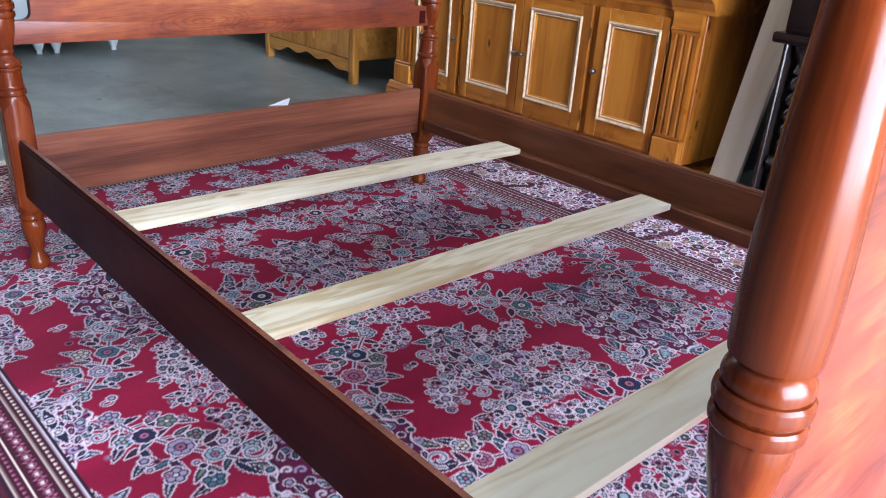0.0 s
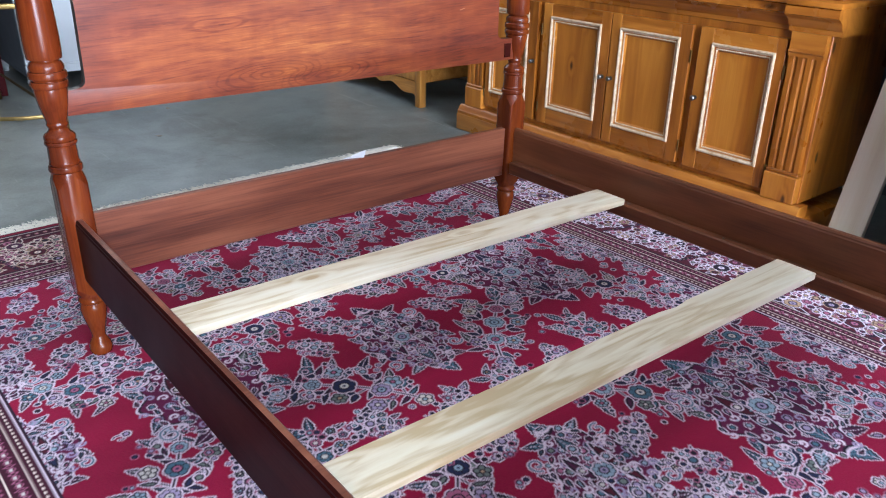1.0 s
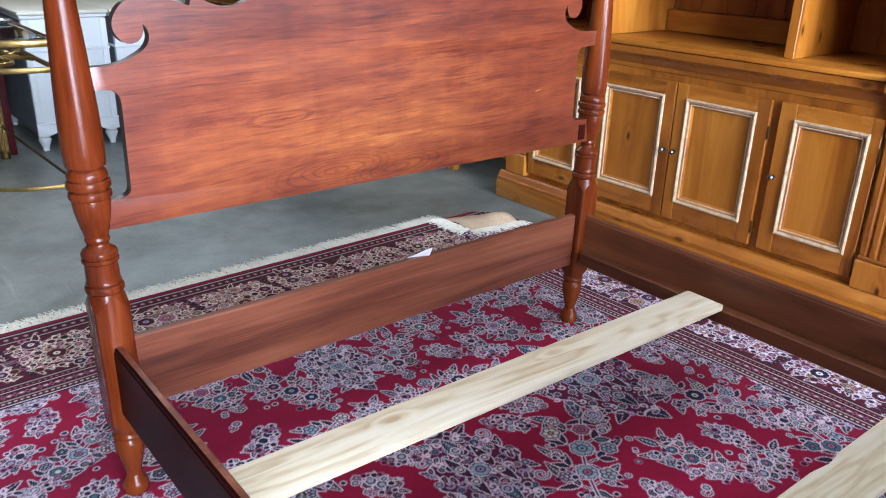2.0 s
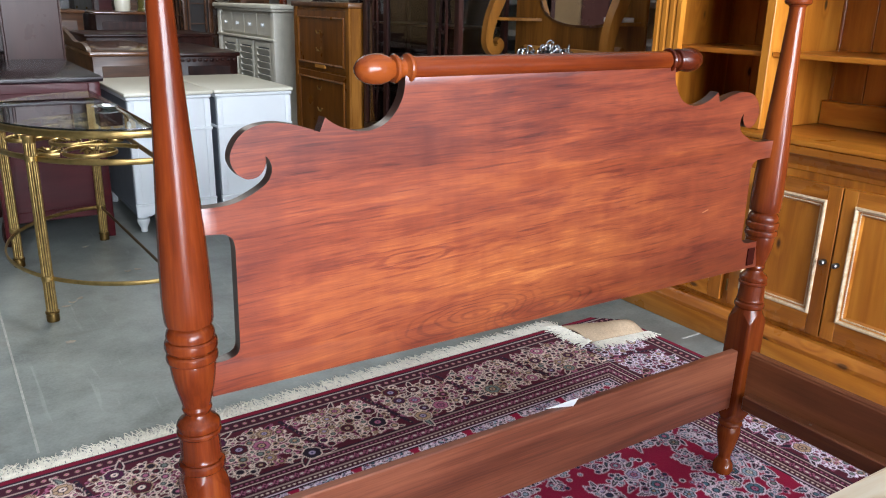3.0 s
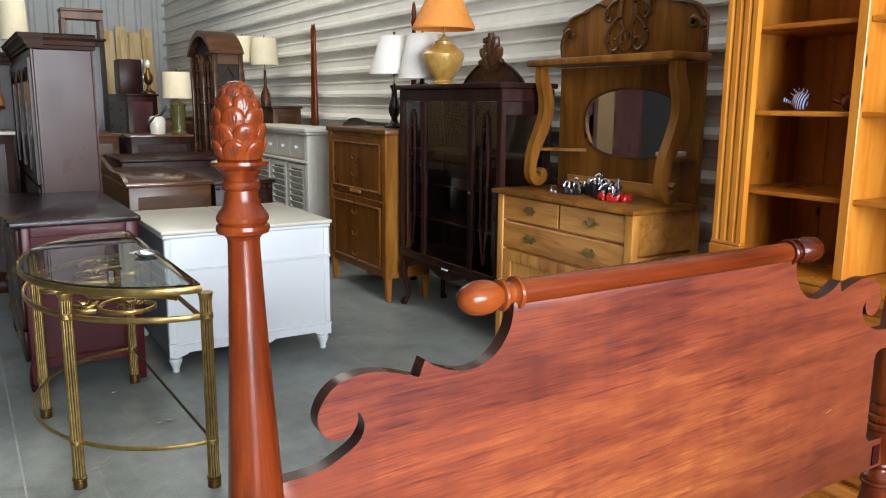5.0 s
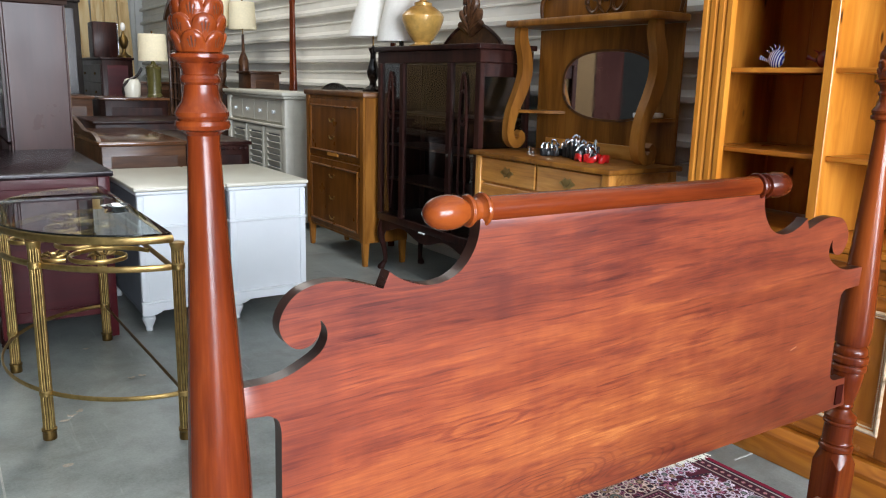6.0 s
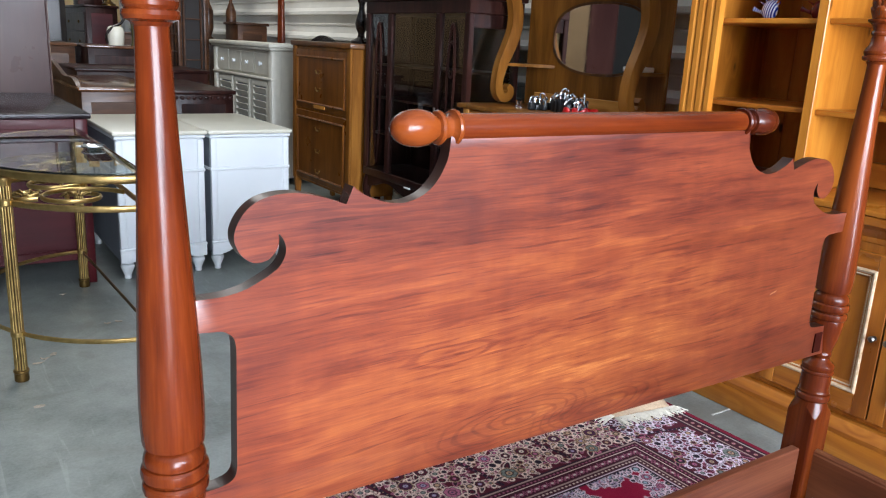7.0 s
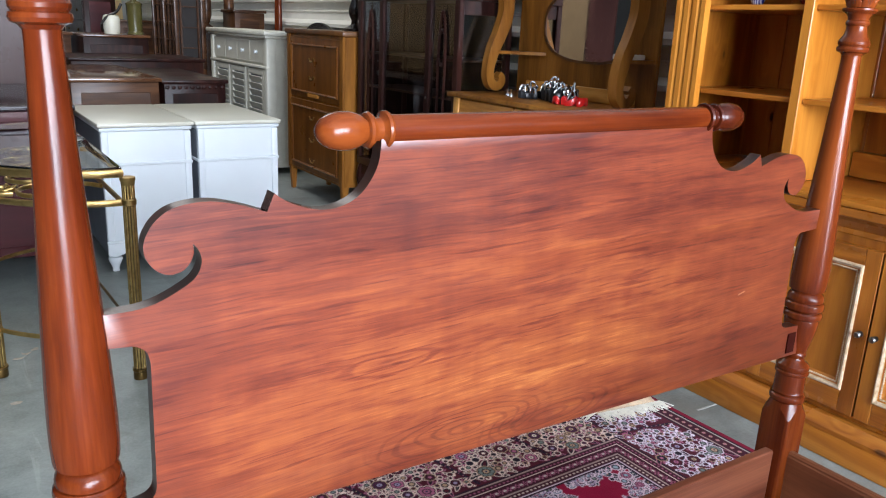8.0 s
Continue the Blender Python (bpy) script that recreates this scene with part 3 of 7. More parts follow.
def square_block(bm, h, z0, z1):
    """The square length of a post with turned, arched shoulders."""
    per, n = [], 10
    for s in range(4):
        for k in range(n):
            t = -1 + 2 * k / n
            c = ((t, -1), (1, t), (-t, 1), (-1, -t))[s]
            per.append((c[0] * h, c[1] * h))
    e = 0.0025
    per = [(x - math.copysign(e, x) if abs(abs(x) - h) < 1e-6 and abs(abs(y) - h) < 1e-6 else x, y - math.copysign(e, y) if abs(abs(x) - h) < 1e-6 and abs(abs(y) - h) < 1e-6 else y) for x, y in per]

    def fall(x, y, k):
        r = math.hypot(x, y)
        return k * (r - h * 0.93)
    low_in = [bm.verts.new((0.9 * h * x / math.hypot(x, y), 0.9 * h * y / math.hypot(x, y), z0 - 0.004)) for x, y in per]
    low = [bm.verts.new((x, y, z0 + fall(x, y, 1.8))) for x, y in per]
    top = [bm.verts.new((x, y, z1 - fall(x, y, 2.2))) for x, y in per]
    top_in = [bm.verts.new((0.9 * h * x / math.hypot(x, y), 0.9 * h * y / math.hypot(x, y), z1 + 0.006)) for x, y in per]
    m = len(per)
    for a, b in ((low_in, low), (low, top), (top, top_in)):
        for i in range(m):
            j = (i + 1) % m
            bm.faces.new((a[i], a[j], b[j], b[i]))
    bm.faces.new(list(reversed(low_in))), bm.faces.new(top_in)


FIN = [(0.0305, 0.0), (0.0330, 0.016), (0.0338, 0.034), (0.0322, 0.050), (0.0280, 0.066), (0.0215, 0.079), (0.0140, 0.089), (0.0070, 0.096), (0.0, 0.0985)]
SCALES = [(-0.008, 6, 0.0172, 0.034, 0.0), (0.010, 6, 0.0182, 0.036, 0.5), (0.030, 6, 0.0174, 0.036, 0.0), (0.050, 6, 0.0146, 0.031, 0.5), (0.067, 6, 0.0104, 0.025, 0.0), (0.081, 5, 0.0070, 0.018, 0.5)]


def fin_radius(z):
    for (ra, za), (rb, zb) in zip(FIN, FIN[1:]):
        if z <= zb:
            return ra + (rb - ra) * (z - za) / (zb - za)
    return 0.0


def scale_height(a, z):
    """How far the overlapping carved scales stand out at an angle and height, and whether the spot is coloured dark as
    a shaded cut.
    """
    r = max(fin_radius(z), 0.004)
    for zi, n, w, h, off in SCALES:
        v = (z - zi) / h
        if not 0.0 <= v <= 1.0:
            continue
        step = 2 * math.pi / n
        da = (a - off * step + step / 2) % step - step / 2
        sdist = da * r
        half = w * (0.86 + 0.14 * math.sin(math.pi / 2 * v / 0.45) if v < 0.45 else math.sqrt(max(0.0, 1 - ((v - 0.45) / 0.55) ** 2)))
        if half <= 0 or abs(sdist) >= half:
            continue
        u = sdist / half
        tip = max(0.0, (v - 0.55) / 0.45)
        out = 0.0008 + 0.0092 * v * (1 - 0.50 * tip ** 4) * (1 - 0.40 * u ** 4)
        # grooves are barely sunk; dark colour supplies their shade
        for q in (-1, 0, 1):
            x0 = (q * 0.0030 + q * 0.0052 * (v - 0.5)) * w / 0.015
            if abs(sdist - x0) < 0.0011 * (0.35 + v) and 0.30 + 0.07 * abs(q) < v < 0.78 - 0.10 * abs(q):
                return out - 0.0003, True
        return out, False
    return 0.0004, True


def finial_mesh(z0):
    bm = bmesh.new()
    na, nz = 240, 130
    rings, deep = [], {}
    for k in range(nz):
        z = 0.0975 * k / (nz - 1)
        ring = []
        for i in range(na):
            a = 2 * math.pi * i / na
            out, cut = scale_height(a, z)
            r = fin_radius(z) * 0.815 + out * min(1.0, fin_radius(z) / 0.012)
            ring.append(bm.verts.new((r * math.cos(a), r * math.sin(a), z0 + z)))
            deep[ring[-1]] = cut
        rings.append(ring)
    for p, q in zip(rings, rings[1:]):
        for i in range(na):
            j = (i + 1) % na
            f = bm.faces.new((p[i], p[j], q[j], q[i]))
            # cuts and gaps between scales get the dark tone as painted shade
            f.material_index = 1 if sum(deep[v] for v in f.verts) > 2 else 0
    bm.faces.new(rings[0]), bm.faces.new(rings[-1])
    return bm


def bed_post(x, y, drop, lean, slim):
    bm = bmesh.new()
    lathe(FOOT, 32, bm)
    square_block(bm, 0.0395, 0.200, 0.554 - drop)
    lathe([(r * slim, z - drop) for r, z in POST], 40, bm)
    p = part("post", bm, CHERRY_Z, bed, smooth=24)
    p.matrix_world = pose(x, y, 0, 0, lean, 0)
    fin = part("finial", finial_mesh(1.4995 - drop), CHERRY_FIN, p, "carved pineapple finial", smooth=70)
    fin.data.materials.append(CHERRY_CUT_SHADE)
    return p


for px, py, drop, lean in ((BX0 + 0.006, HY, 0.0, -0.6), (BX1, HY, 0.0, 1.2), (BX0, FY, 0.035, 0.0), (BX1, FY, 0.035, 0.5)):
    bed_post(px, py, drop, lean, 0.94 if drop else 1.0)

# the left half of the scrolled outline, from the lower corner up to the roll
LEFT = [(0.625, 0.708), (0.625, 0.766)] + smooth_line([(0.652, 0.767), (0.668, 0.771), (0.678, 0.780), (0.680, 0.795)], 4)
LEFT += smooth_line([(0.682, 0.960), (0.681, 0.983), (0.673, 0.997), (0.660, 1.003)], 4) + [(0.625, 1.005), (0.625, 1.051)]
LEFT += smooth_line([(0.638, 1.051), (0.670, 1.052), (0.700, 1.059), (0.736, 1.077), (0.750, 1.091), (0.755, 1.107), (0.752, 1.121), (0.7445, 1.132)], 4)
LEFT += smooth_line([(0.7440, 1.1315), (0.745, 1.118), (0.736, 1.101), (0.723, 1.094), (0.708, 1.094), (0.694, 1.103), (0.684, 1.119), (0.682, 1.134), (0.687, 1.150), (0.699, 1.167), (0.718, 1.180), (0.744, 1.186), (0.774, 1.186), (0.810, 1.178), (0.847, 1.165)], 4)
LEFT += smooth_line([(0.857, 1.191), (0.870, 1.181), (0.890, 1.171), (0.916, 1.163), (0.942, 1.161), (0.968, 1.167), (0.990, 1.180), (1.008, 1.202), (1.019, 1.228), (1.022, 1.258)], 4)


def board_outline(dz, bottom):
    left = [(x, (bottom if z < 0.73 else z + dz)) for x, z in LEFT]
    return left + [(2.182 if x < 0.63 else 2 * XC - x, z - 0.012 * (z < 0.73)) for x, z in reversed(left)]


def end_board(y0, y1, dz, bottom, roll_y):
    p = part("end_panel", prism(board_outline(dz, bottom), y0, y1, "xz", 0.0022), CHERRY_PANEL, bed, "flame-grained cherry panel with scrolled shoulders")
    p.data.materials.append(CHERRY_CUT_SHADE)
    # edge faces go near-black: shade painted on the board's thickness
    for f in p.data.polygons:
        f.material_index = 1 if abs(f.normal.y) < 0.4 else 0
    zr = 1.270 + dz
    turn = pose(0, 0, 0, 0, 90, 0)
    rod = lathe([(0.0, -0.349), (0.0220, -0.349), (0.0220, 0.349), (0.0, 0.349)], 28)
    r = part("roll", rod, CHERRY_Z, bed, "turned roll along the panel's top")
    r.matrix_basis = pose(XC, roll_y, zr) @ turn
    knob = [(0.0, 0.0), (0.0215, 0.0), (0.0265, 0.001), (0.0285, 0.005), (0.0270, 0.009), (0.0225, 0.0105), (0.0185, 0.015), (0.0178, 0.022), (0.0195, 0.028), (0.0250, 0.0295), (0.0272, 0.034), (0.0250, 0.038), (0.0195, 0.040),
            (0.0222, 0.045), (0.0265, 0.056), (0.0285, 0.068), (0.0278, 0.082), (0.0245, 0.096), (0.0180, 0.107), (0.0090, 0.114), (0.0, 0.116)]
    for s in (-1, 1):
        e = part("roll_end", lathe(knob, 28), CHERRY_Z, bed, "egg-shaped turned end")
        e.matrix_basis = pose(XC + s * 0.350, roll_y, zr, 0, 90 * s, 0)
    return p


end_board(HY - 0.015, HY + 0.011, 0.0, 0.702, HY)
# thin dark plate over the tenon tab paints the shade there
part("tenon", box(2.134, 2.1635, HY - 0.0185, HY - 0.0152, 0.700, 0.750, 0.0004), CHERRY_SHADED, bed, "tenon let into the post, coloured dark for the shade on it")
end_board(FY - 0.012, FY + 0.012, -0.035, 0.36, FY)
part("lower_rail", box(0.632, 2.165, 2.483, 2.508, 0.243, 0.430, 0.003), CHERRY_RAIL, bed, "plain cherry cross rail")
part("lower_rail", box(0.632, 2.165, FY - 0.012, FY + 0.012, 0.243, 0.340, 0.003), CHERRY_RAIL, bed)
for s, x0 in ((-1, 0.588), (1, 2.185)):
    prof = [(x0, 0.256), (x0 + 0.025, 0.256), (x0 + 0.025, 0.418), (x0 + 0.0225, 0.4215), (x0 + 0.0225, 0.426), (x0 + 0.018, 0.431), (x0 + 0.007, 0.431), (x0 + 0.0025, 0.426), (x0 + 0.0025, 0.4215), (x0, 0.418)]
    # near rail takes the shaded tone, far rail the lit one
    rail = part("side_rail", prism(prof, FY + 0.035, HY - 0.035, "xz", 0.0), CHERRY_SHADED if s < 0 else CHERRY_LIT, bed, "red-brown side rail with beaded edge, light and shade in its colour", smooth=30)
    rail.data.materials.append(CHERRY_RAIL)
    # near rail's top faces are coloured lighter for the light on them
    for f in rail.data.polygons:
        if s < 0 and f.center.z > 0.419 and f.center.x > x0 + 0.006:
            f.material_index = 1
    xa, xb = (x0 + 0.0255, x0 + 0.064) if s < 0 else (x0 - 0.039, x0 - 0.0005)
    bl = box(xa, xb, FY + 0.06, HY - 0.06, 0.262, 0.309, 0.004)
    part("ledger", bl, CHERRY_LIT, rail)
    for k in range(6):
        yy = FY + 0.22 + k * 0.36
        sx = (xa + xb) / 2
        part("screw_head", lathe([(0, 0), (0.0045, 0), (0.004, 0.0025), (0, 0.003)], 10, m=Matrix.Translation((sx, yy, 0.308))), PEWTER, rail)
for yy in (2.28, 2.35):
    part("bolt_hole", lathe([(0, 0), (0.004, 0), (0.004, 0.002), (0, 0.002)], 10, m=pose(BX1 + 0.0, HY - 0.0405, yy - 2.0, 90, 0, 0)), DARK_IN, bed)

# ---- slats ----


def slat(at, rz, length, width, notch):
    half, w = length / 2, width / 2
    pts = [(-half, -w), (half, -w), (half, w)]
    if notch:
        pts += [(half - 0.42, w), (half - 0.435, w - 0.006), (half - 0.47, w - 0.010), (half - 0.50, w - 0.004), (half - 0.53, w)]
    pts += [(-half, w)]
    ob = part("pine_board", prism(pts, 0.0, 0.020, "xy", 0.0015), PINE_RAW)
    ob.matrix_world = pose(*at, 0, 0, rz)
    return tagged(ob, "raw pale pine board lying across the bed rails", "board", "boards across the bed")


slat((1.387, 1.951, 0.3095), -1.2, 1.515, 0.122, False)
slat((1.372, 1.265, 0.3095), -0.6, 1.49, 0.112, True)
slat((1.372, 0.580, 0.3095), -0.3, 1.49, 0.118, False)

# ---- rug ----
RUG_AT = pose(1.365, 1.455, 0.0, 0, 0, 1.6)
RED, BIND = (0.272, 0.0060, 0.037), (0.19, 0.005, 0.024)
INK, NAVY, PLUM, WINE = (0.018, 0.010, 0.020), (0.020, 0.026, 0.068), (0.075, 0.014, 0.046), (0.080, 0.009, 0.019)
LINE, CREAM, PALE, TEAL, ROSE, LILAC, SAGE, TAN = (0.76, 0.62, 0.71), (0.66, 0.60, 0.54), (0.30, 0.40, 0.48), (0.075, 0.155, 0.21), (0.42, 0.13, 0.22), (0.38, 0.30, 0.45), (0.17, 0.20, 0.18), (0.46, 0.30, 0.19)

# outline tones of the border; the second has the east side's sheen painted in
BRIM, SHEEN_EDGE = (0.80, 0.63, 0.54), (0.84, 0.74, 0.86)
GROUND = (0.115, 0.010, 0.048)


class Loom:
    """Weaves flowers, leaves and scrolls, knot by knot, into a carpet's colours."""

    def __init__(self, xs, ys, seed):
        self.xs, self.ys = xs, ys
        self.col = np.empty((len(ys), len(xs), 3), dtype=np.float32)
        self.col[:] = RED
        self.rnd = random.Random(seed)

    def window(self, cx, cy, r):
        i0, i1 = np.searchsorted(self.xs, (cx - r, cx + r))
        j0, j1 = np.searchsorted(self.ys, (cy - r, cy + r))
        if i1 - i0 < 2 or j1 - j0 < 2:
            return None
        x, y = np.meshgrid(self.xs[i0:i1] - cx, self.ys[j0:j1] - cy)
        return self.col[j0:j1, i0:i1], x, y

    def lay(self, c, d, tone):
        """Colour a patch where the distance d is below nought, with a knot's width of blur."""
        a = np.clip(0.5 - d / 0.0029, 0.0, 1.0)[..., None]
        c += a * (np.array(tone, dtype=np.float32) - c)

    def pick(self, *tones):
        return tones[self.rnd.randrange(len(tones))]

    def disc(self, cx, cy, r, tone):
        w = self.window(cx, cy, r + 0.006)
        if w:
            self.lay(w[0], np.hypot(w[1], w[2]) - r, tone)

    def rosette(self, cx, cy, r, n=6, petal=PALE, eye=CREAM, rim=LINE, turn=0.0, edge=0.0044):
        w = self.window(cx, cy, r * 1.5 + 0.012)
        if not w:
            return
        c, x, y = w
        rr, a = np.hypot(x, y), np.arctan2(y, x) + turn
        d = rr - r * (0.88 + 0.14 * np.abs(np.cos(0.5 * n * a)) ** 0.7)
        self.lay(c, d - edge, rim)
        self.lay(c, d - 0.0006, INK)
        if r < 0.016:
            self.lay(c, rr - r * 0.62, petal)
            return
        self.lay(c, np.maximum(d + 0.0028, 0.0016 - rr * np.abs(np.sin(0.5 * n * a + math.pi / 2)) * 0.6), petal)
        self.lay(c, rr - r * 0.50, INK)
        self.lay(c, rr - r * 0.36, eye)
        if r > 0.022:
            self.lay(c, rr - r * 0.15, NAVY)

    def leaf(self, cx, cy, ang, length, width, tone=TEAL, bend=0.0, teeth=0.0, rim=LINE, vein=True):
        w = self.window(cx + 0.5 * length * math.cos(ang), cy + 0.5 * length * math.sin(ang), length * 0.75 + 0.012 + abs(bend) * length)
        if not w:
            return
        c, x, y = w
        x, y = x + 0.5 * length * math.cos(ang), y + 0.5 * length * math.sin(ang)
        u, v = x * math.cos(ang) + y * math.sin(ang), -x * math.sin(ang) + y * math.cos(ang)
        t = np.clip(u / length, 0.0, 1.0)
        v = v - bend * length * t * t
        half = width * np.sin(math.pi * t ** 0.75) ** 0.8
        if teeth:
            half = half * (0.78 + 0.22 * np.abs(((u / teeth) % 1.0) * 2 - 1))
        d = np.maximum(np.abs(v) - half, np.maximum(-u, u - length)) * 0.9
        self.lay(c, d - 0.0036, rim)
        self.lay(c, d - 0.0006, INK)
        self.lay(c, d + 0.0048, tone)
        if vein:
            self.lay(c, np.maximum(np.abs(v) - 0.0012, d + 0.004), rim)
            if teeth:
                self.lay(c, np.maximum(np.abs(((u + np.abs(v) * 0.8) / teeth) % 1.0 - 0.5) * teeth - 0.0014, d + 0.003), INK)

    def stroke(self, pts, wide, tone, core=None):
        p = np.array(pts)
        mid, r = p.mean(0), np.abs(p - p.mean(0)).max() + wide + 0.01
        w = self.window(mid[0], mid[1], r)
        if not w:
            return
        c, x, y = w
        d = np.full(x.shape, 9.0, dtype=np.float32)
        for (ax, ay), (bx, by) in zip(p[:-1] - mid, p[1:] - mid):
            ex, ey = bx - ax, by - ay
            t = np.clip(((x - ax) * ex + (y - ay) * ey) / (ex * ex + ey * ey + 1e-9), 0, 1)
            d = np.minimum(d, np.hypot(x - ax - t * ex, y - ay - t * ey))
        self.lay(c, d - wide, tone)
        if core:
            self.lay(c, d - wide * 0.45, core)

    def curl(self, cx, cy, r, start, hand, tone=LINE, core=INK, turns=1.1, wide=0.0045):
        pts = []
        for k in range(15):
            q = k / 14
            a = start + hand * turns * 2 * math.pi * q
            pts.append((cx + r * (1 - 0.72 * q) * math.cos(a), cy + r * (1 - 0.72 * q) * math.sin(a)))
        self.stroke(pts, wide, tone, core)

    def bloom(self, cx, cy, r, warm=False, rim=LINE, edge=0.0044):
        petals = (CREAM, ROSE, TAN, LILAC, CREAM, SAGE) if warm else (PALE, TEAL, LILAC, NAVY, TEAL, PLUM, NAVY, SAGE, TEAL, ROSE, PALE)
        self.rosette(cx, cy, r, self.pick(5, 6, 7, 8), self.pick(*petals), self.pick(CREAM, ROSE, PALE, TAN), rim, self.rnd.uniform(0, 6.3), edge)

    def medallion(self, cx, cy, w, h, flip=1):
        """A lobed, pointed medallion packed with flowers, leaf points at both ends and hooks along its sides."""
        for s in (-1, 1):
            self.leaf(cx, cy + s * h * 0.72, s * math.pi / 2 + 0.12 * flip, h * 0.40, w * 0.20, self.pick(NAVY, TEAL), 0.10 * flip, 0.013)
            for k in (-1, 1):
                self.leaf(cx + k * w * 0.28, cy + s * h * 0.66, s * math.pi / 2 - s * k * 0.75, h * 0.30, w * 0.12, self.pick(TEAL, PALE, PLUM), -0.28 * s * k, 0.011)
                self.curl(cx + k * w * 0.80, cy + s * h * 0.52, w * 0.17, self.rnd.uniform(0, 6.3), k * s, LINE, TEAL, 1.1, 0.0058)
                self.leaf(cx + k * w * 0.70, cy + s * h * 0.20, (0.0 if k > 0 else math.pi) + k * s * 0.55, w * 0.38, w * 0.10, self.pick(NAVY, TEAL, SAGE), 0.3 * k * s, 0.010)
        q = self.window(cx, cy, max(w, h) + 0.03)
        if q:
            c, x, y = q
            a = np.arctan2(y / h, x / w)
            d = (((np.abs(x) / w) ** 1.3 + (np.abs(y) / h) ** 1.3) ** (1 / 1.3) - 0.90 - 0.055 * np.cos(14 * a)) * min(w, h) * 0.85
            self.lay(c, d - 0.006, LINE)
            self.lay(c, d - 0.001, INK)
            self.lay(c, d + 0.005, GROUND)
        for ring, n, r in ((1.04, int(22 + 46 * h), 0.0105), (0.86, int(20 + 44 * h), 0.0115), (0.66, int(14 + 34 * h), 0.0125), (0.47, int(10 + 24 * h), 0.0130), (0.28, 8, 0.0120)):
            for k in range(n):
                a = 2 * math.pi * (k + 0.5 * (ring > 0.7)) / n
                ca, sa = math.cos(a), math.sin(a)
                f = ring * 0.90 / (abs(ca) ** 1.3 + abs(sa) ** 1.3) ** (1 / 1.3)
                px, py = cx + w * f * ca + self.rnd.uniform(-0.004, 0.004), cy + h * f * sa + self.rnd.uniform(-0.004, 0.004)
                if (k + (ring < 0.6)) % 3 == 2:
                    self.curl(px, py, r * 1.15, a, flip, self.pick(LINE, LINE, LILAC), None, 0.9, 0.0032)
                elif k % 3 == 1:
                    self.leaf(px, py, a + 1.2 * flip, r * 2.4, r * 0.60, self.pick(PALE, TEAL, LILAC, ROSE), 0.35 * flip, vein=False)
                else:
                    self.bloom(px, py, r * self.rnd.uniform(0.75, 1.05), False, self.pick(LINE, LINE, LILAC), 0.0034)
        # pointed palmettes that face one another along the long axis, each with a flower inside
        if h > 0.12:
            for s in (-1, 1):
                for k in (-1, 1):
                    self.leaf(cx + k * w * 0.27, cy - s * h * 0.04, s * (math.pi / 2 - k * 0.22), h * 0.46, w * 0.105, self.pick(WINE, NAVY, PLUM), 0.12 * k * s, vein=False)
                    self.rosette(cx + k * w * 0.31, cy + s * h * 0.14, min(0.013, w * 0.07), 5, self.pick(PALE, CREAM), ROSE)
                self.leaf(cx, cy + s * h * 0.34, s * math.pi / 2, h * 0.40, w * 0.15, self.pick(NAVY, TEAL), 0.0, 0.011)
                self.rosette(cx, cy + s * h * 0.46, min(0.015, w * 0.08), 6, self.pick(PALE, LILAC), CREAM)
        self.rosette(cx, cy, min(0.036, w * 0.20), 8, PALE, LILAC)
        for k in range(70):
            a, f = self.rnd.uniform(0, 6.3), self.rnd.uniform(0.15, 0.8)
            self.disc(cx + w * f * math.cos(a) * 0.8, cy + h * f * math.sin(a) * 0.8, 0.0030, self.pick(LINE, LINE, ROSE, PALE))

    def flower(self, cx, cy, r, n, petal, turn=0.0):
        """Separate round petals about a dark eye."""
        spots = [(cx + 0.58 * r * math.cos(turn + 2 * math.pi * k / n), cy + 0.58 * r * math.sin(turn + 2 * math.pi * k / n)) for k in range(n)]
        pr = r * 1.30 / n + r * 0.20
        for grow, tone in ((0.0034, LINE), (0.0004, INK), (-0.0042, petal)):
            for px, py in spots:
                self.disc(px, py, pr + grow, tone)
        self.disc(cx, cy, r * 0.34, INK)
        self.disc(cx, cy, r * 0.20, self.pick(CREAM, TAN, ROSE, PALE))

    def spray(self, cx, cy, ang, size, flip=1):
        """A bouquet: a bent stem whose side branches carry serrated leaves, curls and open flowers."""
        ca, sa = math.cos(ang), math.sin(ang)

        def at(u, v):
            u, v = 1.30 * u * size, v * size * flip * 1.15
            return cx + u * ca - v * sa, cy + u * sa + v * ca

        def way(deg):
            return ang + flip * radians(deg)

        u = self.rnd.uniform
        stem = [(-0.80 + 1.6 * q / 8, 0.10 * math.sin(3.4 * q / 8 + 0.4)) for q in range(9)]
        tips = []
        for k, (q, side) in enumerate(((-0.58, 1), (-0.50, -1), (-0.26, 1), (-0.16, -1), (0.08, 1), (0.18, -1), (0.40, 1), (0.50, -1))):
            deg, reach = u(42, 74) * side, u(0.34, 0.50) * (1.0 - 0.35 * abs(q))
            v0 = 0.10 * math.sin(3.4 * (q + 0.8) / 1.6 + 0.4)
            mid = (q + 0.5 * reach * math.cos(radians(deg)) / 1.3, v0 + 0.55 * reach * math.sin(radians(deg)) / 1.15)
            end = (q + reach * math.cos(radians(deg * 0.7)) / 1.3, v0 + reach * math.sin(radians(deg)) / 1.15)
            self.stroke([at(q, v0), at(*mid), at(*end)], 0.0050, LINE, INK)
            for turn in (38, -38):
                self.leaf(*at(*mid), way(deg + turn), size * u(0.20, 0.30), size * u(0.045, 0.065), self.pick(NAVY, TEAL, NAVY, SAGE, PLUM), u(-0.3, 0.3), 0.010, vein=False)
